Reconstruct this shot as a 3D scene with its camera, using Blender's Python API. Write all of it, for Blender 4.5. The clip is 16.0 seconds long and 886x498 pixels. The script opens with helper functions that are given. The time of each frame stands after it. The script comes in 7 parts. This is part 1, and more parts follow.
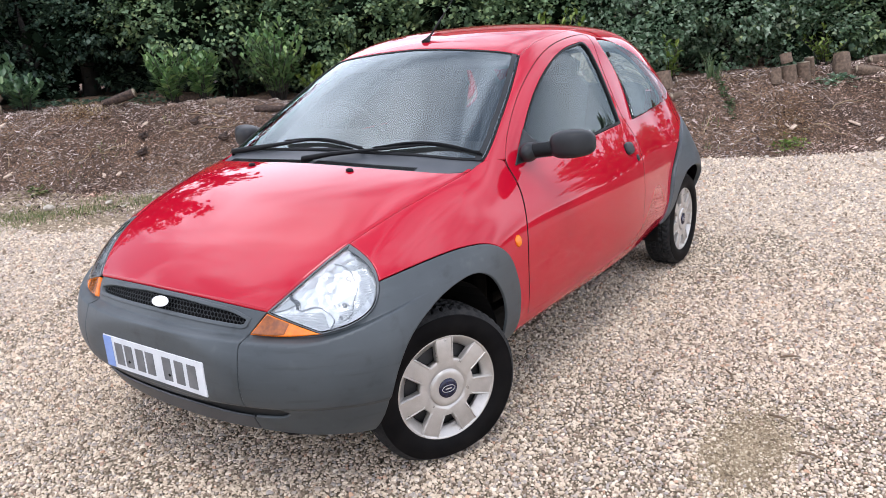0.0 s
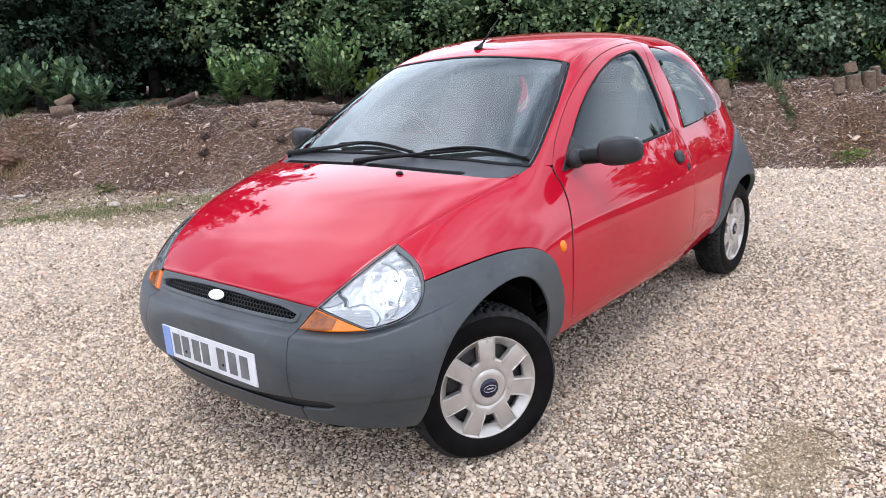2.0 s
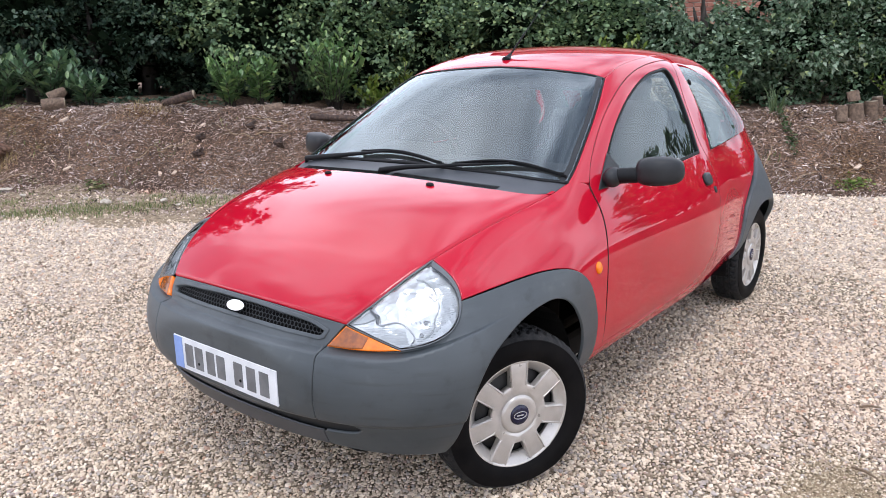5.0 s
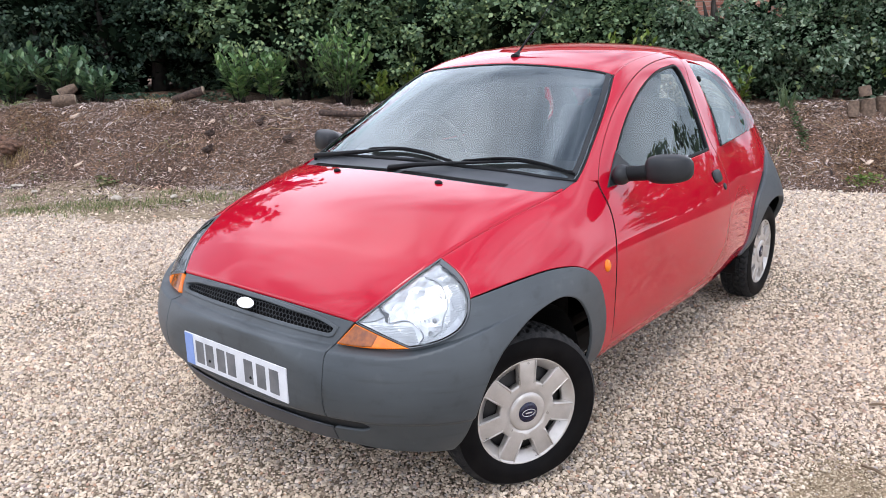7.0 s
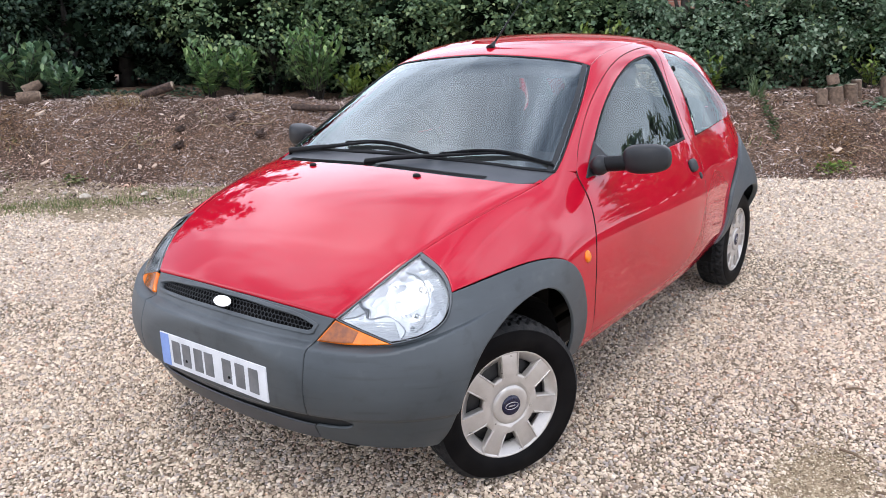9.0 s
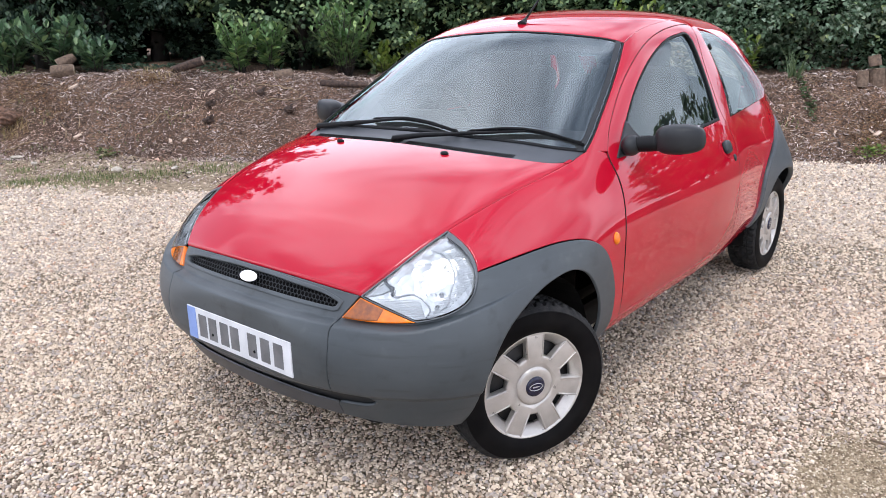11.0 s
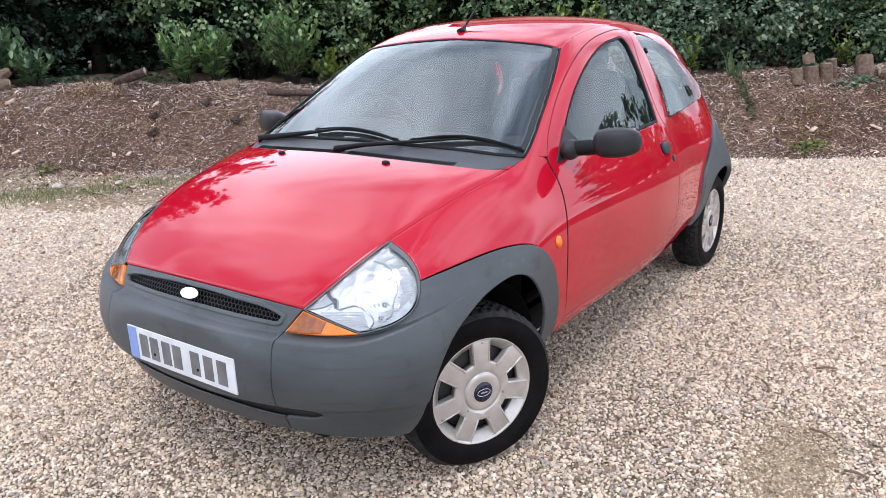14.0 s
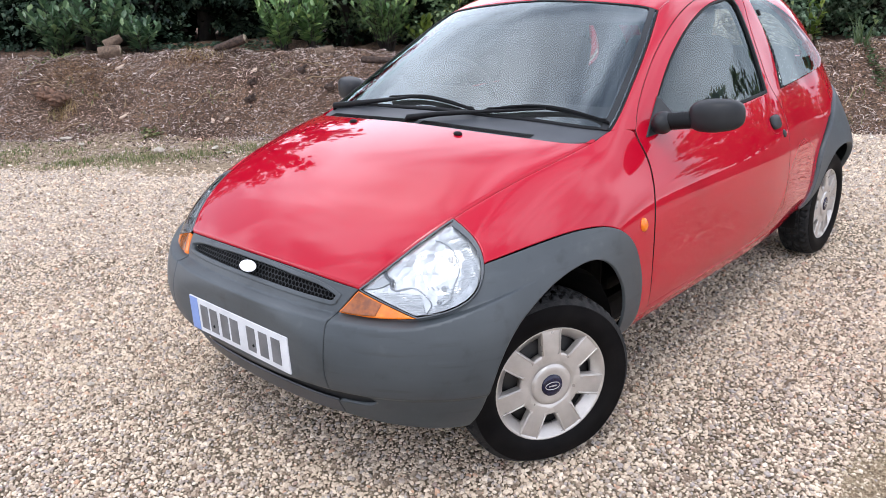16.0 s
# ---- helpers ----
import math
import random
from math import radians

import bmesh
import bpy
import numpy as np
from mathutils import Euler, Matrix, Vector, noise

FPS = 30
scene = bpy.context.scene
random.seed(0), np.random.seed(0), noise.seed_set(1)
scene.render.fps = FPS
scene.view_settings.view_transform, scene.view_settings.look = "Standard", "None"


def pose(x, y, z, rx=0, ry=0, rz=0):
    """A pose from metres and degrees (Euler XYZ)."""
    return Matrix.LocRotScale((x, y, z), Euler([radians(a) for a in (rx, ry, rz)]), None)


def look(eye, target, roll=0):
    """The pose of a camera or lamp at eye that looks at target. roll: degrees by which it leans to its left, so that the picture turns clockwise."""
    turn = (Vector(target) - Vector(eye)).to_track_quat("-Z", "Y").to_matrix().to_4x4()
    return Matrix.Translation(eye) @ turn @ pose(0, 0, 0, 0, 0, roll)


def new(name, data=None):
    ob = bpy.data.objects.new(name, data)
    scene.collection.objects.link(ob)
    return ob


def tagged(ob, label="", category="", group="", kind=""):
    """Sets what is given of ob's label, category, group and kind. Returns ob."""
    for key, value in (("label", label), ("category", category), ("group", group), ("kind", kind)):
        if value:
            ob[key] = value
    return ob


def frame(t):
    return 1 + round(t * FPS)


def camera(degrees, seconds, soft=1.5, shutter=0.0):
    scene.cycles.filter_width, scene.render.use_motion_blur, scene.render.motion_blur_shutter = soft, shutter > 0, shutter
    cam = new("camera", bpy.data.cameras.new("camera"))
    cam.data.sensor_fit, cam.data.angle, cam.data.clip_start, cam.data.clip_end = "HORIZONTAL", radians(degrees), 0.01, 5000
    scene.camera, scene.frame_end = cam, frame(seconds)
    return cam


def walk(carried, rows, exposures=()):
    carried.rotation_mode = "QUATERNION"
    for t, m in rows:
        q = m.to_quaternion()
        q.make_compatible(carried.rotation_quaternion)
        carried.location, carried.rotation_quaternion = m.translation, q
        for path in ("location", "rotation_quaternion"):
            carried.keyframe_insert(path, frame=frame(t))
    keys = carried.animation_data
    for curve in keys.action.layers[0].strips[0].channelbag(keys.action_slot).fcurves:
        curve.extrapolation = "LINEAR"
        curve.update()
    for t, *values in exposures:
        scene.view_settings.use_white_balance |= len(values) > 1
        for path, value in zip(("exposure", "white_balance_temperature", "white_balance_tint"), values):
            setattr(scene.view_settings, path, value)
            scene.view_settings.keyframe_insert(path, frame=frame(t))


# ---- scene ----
cam = camera(61.9, 16.0, soft=0.55)
PATH = [
    (0, (1.81, 2.046, 1.382), (0.247, 0.923, 0.838), -3.9),
    (0.5, (1.803, 2.096, 1.388), (0.255, 0.946, 0.854), -4.1),
    (1, (1.823, 2.106, 1.388), (0.303, 0.917, 0.859), -4.1),
    (1.5, (1.836, 2.107, 1.386), (0.341, 0.887, 0.861), -3.8),
    (2, (1.845, 2.097, 1.387), (0.361, 0.861, 0.865), -3.5),
    (2.5, (1.834, 2.084, 1.387), (0.352, 0.845, 0.869), -3.1),
    (3, (1.829, 2.083, 1.397), (0.34, 0.85, 0.885), -2.7),
    (3.5, (1.83, 2.072, 1.395), (0.331, 0.849, 0.888), -2.3),
    (4, (1.829, 2.05, 1.384), (0.321, 0.838, 0.881), -1.9),
    (4.5, (1.84, 1.972, 1.41), (0.323, 0.767, 0.911), -1.4),
    (5, (1.854, 1.886, 1.381), (0.333, 0.686, 0.884), -0.8),
    (7.5, (1.858, 1.889, 1.393), (0.356, 0.672, 0.882), -1.0),
    (8, (1.855, 1.879, 1.393), (0.336, 0.684, 0.879), -1.2),
    (8.5, (1.858, 1.866, 1.395), (0.321, 0.699, 0.872), -1.5),
    (8.7, (1.855, 1.864, 1.39), (0.313, 0.704, 0.866), -1.5),
    (11, (1.833, 1.85, 1.381), (0.349, 0.642, 0.799), -1.0),
    (11.5, (1.836, 1.866, 1.38), (0.366, 0.642, 0.795), -1.0),
    (12, (1.826, 1.88, 1.377), (0.356, 0.658, 0.788), -1.1),
    (12.5, (1.821, 1.878, 1.367), (0.338, 0.672, 0.777), -1.5),
    (13, (1.826, 1.878, 1.374), (0.317, 0.702, 0.789), -2.1),
    (13.5, (1.821, 1.878, 1.389), (0.282, 0.739, 0.812), -2.2),
    (14, (1.807, 1.887, 1.394), (0.251, 0.769, 0.821), -2.0),
    (14.5, (1.754, 1.884, 1.391), (0.206, 0.761, 0.806), -1.6),
    (15, (1.662, 1.907, 1.388), (0.154, 0.741, 0.784), -1.3),
    (15.5, (1.605, 1.887, 1.367), (0.159, 0.657, 0.737), -1.3),
    (16, (1.621, 1.849, 1.367), (0.25, 0.542, 0.727), -2.4),
]
walk(cam, [(t, look(eye, target, roll)) for t, eye, target, roll in PATH])

# ---- light ----
world = bpy.data.worlds.new("overcast_sky")
scene.world = world
world.use_nodes = True
wn, wl = world.node_tree.nodes, world.node_tree.links
wn.clear()
sky = wn.new("ShaderNodeTexSky")
sky.sky_type, sky.sun_disc = "NISHITA", False
sky.sun_elevation, sky.sun_rotation = radians(52), radians(200)
cloud = wn.new("ShaderNodeTexNoise")
cloud.inputs["Scale"].default_value, cloud.inputs["Detail"].default_value, cloud.inputs["Roughness"].default_value = 2.4, 5.0, 0.53
cloud.inputs["Distortion"].default_value = 0.6
veil = wn.new("ShaderNodeValToRGB")
veil.color_ramp.elements[0].position, veil.color_ramp.elements[1].position = 0.39, 0.61
veil.color_ramp.elements[0].color, veil.color_ramp.elements[1].color = (0.42, 0.46, 0.57, 1), (1.72, 1.75, 2.00, 1)
grey = wn.new("ShaderNodeBackground")
grey.inputs["Strength"].default_value = 1.40
blue = wn.new("ShaderNodeBackground")
blue.inputs["Strength"].default_value = 0.06
joined = wn.new("ShaderNodeAddShader")
wout = wn.new("ShaderNodeOutputWorld")
# the cloud is brighter low down, where it lies thick and white, and greyer overhead
where, parts_of, rise = wn.new("ShaderNodeTexCoord"), wn.new("ShaderNodeSeparateXYZ"), wn.new("ShaderNodeValToRGB")
rise.color_ramp.elements[0].position, rise.color_ramp.elements[1].position = 0.35, 0.90
rise.color_ramp.elements[0].color, rise.color_ramp.elements[1].color = (1.16, 1.15, 1.15, 1), (0.86, 0.89, 0.93, 1)
toned = wn.new("ShaderNodeMix")
toned.data_type, toned.blend_type = "RGBA", "MULTIPLY"
toned.inputs[0].default_value = 1.0
drift_of = wn.new("ShaderNodeMapping")
drift_of.inputs["Location"].default_value = (-0.5, 0.6, -0.2)
wl.new(where.outputs["Generated"], drift_of.inputs["Vector"])
wl.new(drift_of.outputs[0], cloud.inputs["Vector"])
wl.new(where.outputs["Generated"], parts_of.inputs[0])
wl.new(parts_of.outputs["Z"], rise.inputs["Fac"])
wl.new(cloud.outputs["Fac"], veil.inputs["Fac"])
wl.new(veil.outputs["Color"], toned.inputs[6])
wl.new(rise.outputs["Color"], toned.inputs[7])
wl.new(toned.outputs[2], grey.inputs["Color"])
wl.new(sky.outputs["Color"], blue.inputs["Color"])
wl.new(grey.outputs[0], joined.inputs[0])
wl.new(blue.outputs[0], joined.inputs[1])
wl.new(joined.outputs[0], wout.inputs["Surface"])

sun_data = bpy.data.lights.new("sun", "SUN")
sun_data.energy, sun_data.angle, sun_data.color = 1.35, radians(20), (1.0, 0.97, 0.96)
sun = new("sun", sun_data)
sun.matrix_world = look((3.0, 2.0, 9.0), (0, 0, 0))


# ---- materials ----
class Mat:
    """A node material round one Principled shader, with helpers for variation and relief."""

    def __init__(self, name, base, rough=0.5, metal=0.0, **extra):
        self.m = bpy.data.materials.new(name)
        self.m.use_nodes = True
        self.n, self.l = self.m.node_tree.nodes, self.m.node_tree.links
        self.b = self.n["Principled BSDF"]
        self.set("Base Color", (*base, 1)), self.set("Roughness", rough), self.set("Metallic", metal)
        for key, value in extra.items():
            self.set(key.replace("_", " ").title().replace("Ior", "IOR"), value)
        self.base = base
        tc = self.n.new("ShaderNodeTexCoord")
        self.at = tc.outputs["Object"]

    def set(self, key, value):
        self.b.inputs[key].default_value = value

    def noise(self, scale, detail=4.0, kind="noise"):
        t = self.n.new({"noise": "ShaderNodeTexNoise", "cell": "ShaderNodeTexVoronoi", "wave": "ShaderNodeTexWave"}[kind])
        t.inputs["Scale"].default_value = scale
        if kind == "noise":
            t.inputs["Detail"].default_value = detail
        self.l.new(self.at, t.inputs["Vector"])
        return t

    def ramp(self, source, stops):
        r = self.n.new("ShaderNodeValToRGB")
        el = r.color_ramp.elements
        while len(el) < len(stops):
            el.new(0.5)
        for e, (p, c) in zip(el, stops):
            e.position, e.color = p, (*c, 1)
        self.l.new(source, r.inputs["Fac"])
        return r.outputs["Color"]

    def mix(self, a, b, fac, how="MIX"):
        x = self.n.new("ShaderNodeMix")
        x.data_type, x.blend_type = "RGBA", how
        for sock, v in ((x.inputs[0], fac), (x.inputs[6], a), (x.inputs[7], b)):
            if isinstance(v, (int, float)):
                sock.default_value = v
            elif isinstance(v, tuple):
                sock.default_value = (*v, 1)
            else:
                self.l.new(v, sock)
        return x.outputs[2]

    def color(self, sock):
        self.l.new(sock, self.b.inputs["Base Color"])
        return self

    def rough(self, source, lo, hi):
        r = self.n.new("ShaderNodeMapRange")
        r.inputs["To Min"].default_value, r.inputs["To Max"].default_value = lo, hi
        self.l.new(source, r.inputs["Value"])
        self.l.new(r.outputs[0], self.b.inputs["Roughness"])
        return self

    def bump(self, source, strength, dist):
        k = self.n.new("ShaderNodeBump")
        k.inputs["Strength"].default_value, k.inputs["Distance"].default_value = strength, dist
        self.l.new(source, k.inputs["Height"])
        if self.b.inputs["Normal"].is_linked:
            self.l.new(self.b.inputs["Normal"].links[0].from_socket, k.inputs["Normal"])
        self.l.new(k.outputs[0], self.b.inputs["Normal"])
        return self

    def island(self, stops, obj=False):
        g = self.n.new("ShaderNodeObjectInfo" if obj else "ShaderNodeNewGeometry")
        return self.ramp(g.outputs["Random" if obj else "Random Per Island"], stops)


def blotched(name, a, b, scale, rough=0.5, metal=0.0, relief=0.0, fine=200.0, dist=0.001, **extra):
    """A surface of two tones in soft patches, with fine grain in relief."""
    k = Mat(name, a, rough, metal, **extra)
    big, small = k.noise(scale), k.noise(fine, 3.0)
    tone = k.ramp(big.outputs["Fac"], [(0.35, a), (0.65, b)])
    k.color(k.mix(tone, small.outputs["Fac"], 0.12, "OVERLAY"))
    k.rough(big.outputs["Fac"], max(rough - 0.08, 0.02), min(rough + 0.08, 1))
    if relief:
        k.bump(small.outputs["Fac"], relief, dist)
    return k.m


def paint():
    k = Mat("red_paint", (0.56, 0.008, 0.022), 0.42, 0.0, coat_weight=1.0, coat_roughness=0.02, coat_ior=1.50, specular_ior_level=0.0)
    n = k.noise(3.0)
    k.color(k.ramp(n.outputs["Fac"], [(0.3, (0.385, 0.003, 0.017)), (0.7, (0.42, 0.005, 0.021))]))
    d = k.noise(60.0, 6.0)
    k.rough(d.outputs["Fac"], 0.34, 0.5)
    return k.m


def clear(name, tint, ior=1.5, rough=0.0, shine=(1.0, 1.0, 1.0)):
    """Thin car glass: lets tinted light through and mirrors by Fresnel."""
    m = bpy.data.materials.new(name)
    m.use_nodes = True
    n, l = m.node_tree.nodes, m.node_tree.links
    n.clear()
    o, x = n.new("ShaderNodeOutputMaterial"), n.new("ShaderNodeMixShader")
    t, g, f = n.new("ShaderNodeBsdfTransparent"), n.new("ShaderNodeBsdfGlossy"), n.new("ShaderNodeFresnel")
    t.inputs["Color"].default_value = (*tint, 1)
    g.inputs["Roughness"].default_value = rough
    g.inputs["Color"].default_value = (*shine, 1)
    f.inputs["IOR"].default_value = ior
    l.new(f.outputs[0], x.inputs[0]), l.new(t.outputs[0], x.inputs[1]), l.new(g.outputs[0], x.inputs[2])
    l.new(x.outputs[0], o.inputs["Surface"])
    return m


RED = paint()


def bumper_plastic():
    """Grained grey plastic, faded in patches and scuffed with fine dark rubs and dust."""
    k = Mat("grey_bumper_plastic", (0.06, 0.068, 0.078), 0.42)
    fade, grain, rub = k.noise(3.5, 5.0), k.noise(900.0, 3.0), k.noise(14.0, 8.0)
    tone = k.ramp(fade.outputs["Fac"], [(0.32, (0.039, 0.048, 0.053)), (0.68, (0.064, 0.075, 0.081))])
    marks = k.ramp(rub.outputs["Fac"], [(0.30, (0.72, 0.72, 0.72)), (0.42, (1, 1, 1)), (0.62, (1, 1, 1)), (0.74, (1.30, 1.27, 1.22))])
    # long scrapes round the car at bumper height
    flat = k.n.new("ShaderNodeMapping")
    flat.inputs["Scale"].default_value = (1.6, 1.6, 15.0)
    k.l.new(k.at, flat.inputs["Vector"])
    scrape = k.noise(3.2, 9.0)
    k.l.new(flat.outputs[0], scrape.inputs["Vector"])
    scraped = k.ramp(scrape.outputs["Fac"], [(0.30, (0.50, 0.48, 0.45)), (0.40, (0.92, 0.92, 0.92)), (0.60, (1, 1, 1)), (0.72, (1.22, 1.22, 1.20))])
    k.color(k.mix(k.mix(tone, marks, 1.0, "MULTIPLY"), scraped, 0.45, "MULTIPLY"))
    k.rough(rub.outputs["Fac"], 0.34, 0.56)
    k.bump(grain.outputs["Fac"], 0.12, 0.0006)
    return k.m


GREY = bumper_plastic()
BLACK = blotched("black_plastic", (0.006, 0.0065, 0.007), (0.011, 0.012, 0.013), 9.0, 0.48, relief=0.1, fine=700.0, dist=0.0004, specular_ior_level=0.13)
MIRROR_GREY = blotched("charcoal_mirror_plastic", (0.013, 0.0145, 0.016), (0.019, 0.021, 0.0225), 14.0, 0.45, relief=0.1, fine=900.0, dist=0.0004, specular_ior_level=0.3)
COWL_GREY = blotched("cowl_plastic", (0.036, 0.041, 0.047), (0.053, 0.058, 0.065), 8.0, 0.42, relief=0.1, fine=800.0, dist=0.0004)
RUBBER = blotched("tyre_rubber", (0.0035, 0.0033, 0.0036), (0.0075, 0.0068, 0.0066), 16.0, 0.6, relief=0.2, fine=300.0, dist=0.001, specular_ior_level=0.06)
TREAD = blotched("dusty_tyre_tread", (0.012, 0.0125, 0.013), (0.030, 0.029, 0.028), 45.0, 0.75, relief=0.6, fine=140.0, dist=0.003, specular_ior_level=0.2)
VOID = blotched("underbody_black", (0.006, 0.006, 0.006), (0.014, 0.013, 0.012), 12.0, 0.8, specular_ior_level=0.08)
SILVER = blotched("silver_wheel_trim", (0.46, 0.435, 0.40), (0.54, 0.51, 0.475), 22.0, 0.30, 0.5, relief=0.05, fine=500.0, dist=0.0003)
CHROME = blotched("lamp_reflector", (0.93, 0.93, 0.94), (0.97, 0.97, 0.97), 8.0, 0.24, 0.6)
CHROME_DARK = blotched("lamp_bezel", (0.35, 0.36, 0.37), (0.5, 0.5, 0.5), 30.0, 0.22, 0.8)
WHITE_PLATE = blotched("plate_white", (0.56, 0.58, 0.60), (0.66, 0.68, 0.70), 12.0, 0.35)
PLATE_INK = blotched("plate_ink", (0.10, 0.105, 0.11), (0.15, 0.155, 0.16), 20.0, 0.4)
PLATE_BLUE = blotched("plate_blue", (0.17, 0.27, 0.55), (0.21, 0.31, 0.60), 20.0, 0.4)
EMBLEM = blotched("white_emblem", (0.86, 0.86, 0.86), (0.92, 0.92, 0.92), 30.0, 0.3)
NAVY = blotched("navy_badge", (0.006, 0.007, 0.026), (0.010, 0.011, 0.038), 30.0, 0.25)
AMBER = blotched("amber_lens", (0.68, 0.135, 0.002), (0.78, 0.19, 0.003), 40.0, 0.16, coat_weight=0.2, coat_roughness=0.03)
AMBER_DARK = blotched("amber_lens_shaded", (0.16, 0.040, 0.003), (0.30, 0.075, 0.004), 60.0, 0.18, coat_weight=0.2, coat_roughness=0.03)
BEZEL = blotched("lamp_rim_grey", (0.075, 0.083, 0.090), (0.105, 0.113, 0.120), 20.0, 0.35)
SEAT = blotched("grey_seat_cloth", (0.03, 0.032, 0.036), (0.05, 0.052, 0.058), 18.0, 0.9, relief=0.3, fine=600.0)
DASH = blotched("dashboard_plastic", (0.030, 0.031, 0.033), (0.045, 0.046, 0.048), 14.0, 0.6, relief=0.15, fine=600.0)
GLASS = clear("tinted_car_glass", (0.93, 0.96, 0.95), 2.02, 0.0, (0.84, 0.95, 0.97))
SIDE_GLASS = clear("tinted_side_glass", (0.82, 0.89, 0.87), 1.50, 0.0, (0.86, 0.97, 0.96))
LENS = clear("headlamp_lens", (0.93, 0.95, 0.96), 1.45)


# ---- mesh helpers ----
def mesh_of(name, verts, faces, material, normals=None, smooth=True):
    me = bpy.data.meshes.new(name)
    me.from_pydata([tuple(v) for v in verts], [], [tuple(int(i) for i in f) for f in faces])
    me.polygons.foreach_set("use_smooth", [smooth] * len(me.polygons))
    if normals is not None:
        me.normals_split_custom_set_from_vertices([tuple(v) for v in normals])
    me.materials.append(material)
    return me


def put(name, me, parent=None, label=""):
    ob = new(name, me)
    ob.parent = parent
    return tagged(ob, label)


def part(name, bm, material, parent=None, label="", smooth=False, angle=40.0):
    """Links a bmesh as one mesh object; smooth: shaded smooth but for edges sharper than the angle."""
    if smooth:
        for f in bm.faces:
            f.smooth = True
        for e in bm.edges:
            if len(e.link_faces) == 2 and e.calc_face_angle(0) > radians(angle):
                e.smooth = False
    me = bpy.data.meshes.new(name)
    bm.to_mesh(me), bm.free()
    me.materials.append(material)
    return put(name, me, parent, label)


def empty(name, m=None):
    ob = new(name)
    ob.empty_display_size = 0.2
    if m is not None:
        ob.matrix_basis = m
    return ob


def box(bm, size, m=None, bevel=0.0, segments=2):
    """Adds a box of that size at the pose m, its edges rounded."""
    r = bmesh.ops.create_cube(bm, size=1.0, matrix=(m or Matrix()) @ Matrix.Diagonal((*size, 1)))
    if bevel:
        edges = list({e for v in r["verts"] for e in v.link_edges})
        bmesh.ops.bevel(bm, geom=edges, offset=bevel, segments=segments, affect="EDGES", profile=0.6)
    return bm


def tube(bm, path, radius, sides=8, caps=True):
    """A round bar along points, with a radius each or one for all."""
    path = [Vector(p) for p in path]
    radii = radius if isinstance(radius, (list, tuple)) else [radius] * len(path)
    rings = []
    for i, p in enumerate(path):
        d = (path[min(i + 1, len(path) - 1)] - path[max(i - 1, 0)]).normalized()
        q = d.to_track_quat("Z", "Y")
        rings.append([bm.verts.new(p + q @ Vector((radii[i] * math.cos(a), radii[i] * math.sin(a), 0))) for a in (2 * math.pi * k / sides for k in range(sides))])
    for a, b in zip(rings, rings[1:]):
        for k in range(sides):
            bm.faces.new((a[k], a[(k + 1) % sides], b[(k + 1) % sides], b[k]))
    if caps:
        bm.faces.new(rings[0][::-1]), bm.faces.new(rings[-1])
    return bm


def lathe(bm, profile, sides=48, m=None, closed=False):
    """Turns (radius, height) pairs about the z axis."""
    m = m or Matrix()
    rings = [[bm.verts.new(m @ Vector((r * math.cos(a), r * math.sin(a), h))) for a in (2 * math.pi * k / sides for k in range(sides))] for r, h in profile]
    pairs = list(zip(rings, rings[1:])) + ([(rings[-1], rings[0])] if closed else [])
    for a, b in pairs:
        for k in range(sides):
            bm.faces.new((a[k], a[(k + 1) % sides], b[(k + 1) % sides], b[k]))
    if not closed:
        for ring, flip in ((rings[0], True), (rings[-1], False)):
            if (ring[0].co - ring[sides // 2].co).length > 1e-4:
                bm.faces.new(ring[::-1] if flip else ring)
    return bm


def solid(bm, outline, depth, m=None, bevel=0.0):
    """A plate: a flat outline in x, y, pushed up by depth along z at the pose m, its top edge rounded."""
    m = m or Matrix()
    f = bm.faces.new([bm.verts.new((x, y, 0)) for x, y in outline])
    r = bmesh.ops.extrude_face_region(bm, geom=[f])
    top = [v for v in r["geom"] if isinstance(v, bmesh.types.BMVert)]
    for v in top:
        v.co.z += depth
    allv = top + list(f.verts)
    if bevel:
        te = [e for e in {e for v in top for e in v.link_edges} if all(v in top for v in e.verts)]
        g = bmesh.ops.bevel(bm, geom=te, offset=bevel, segments=2, affect="EDGES", profile=0.5)
        allv = list({v for v in allv if v.is_valid} | set(g["verts"]))
    bmesh.ops.transform(bm, matrix=m, verts=allv)
    return bm


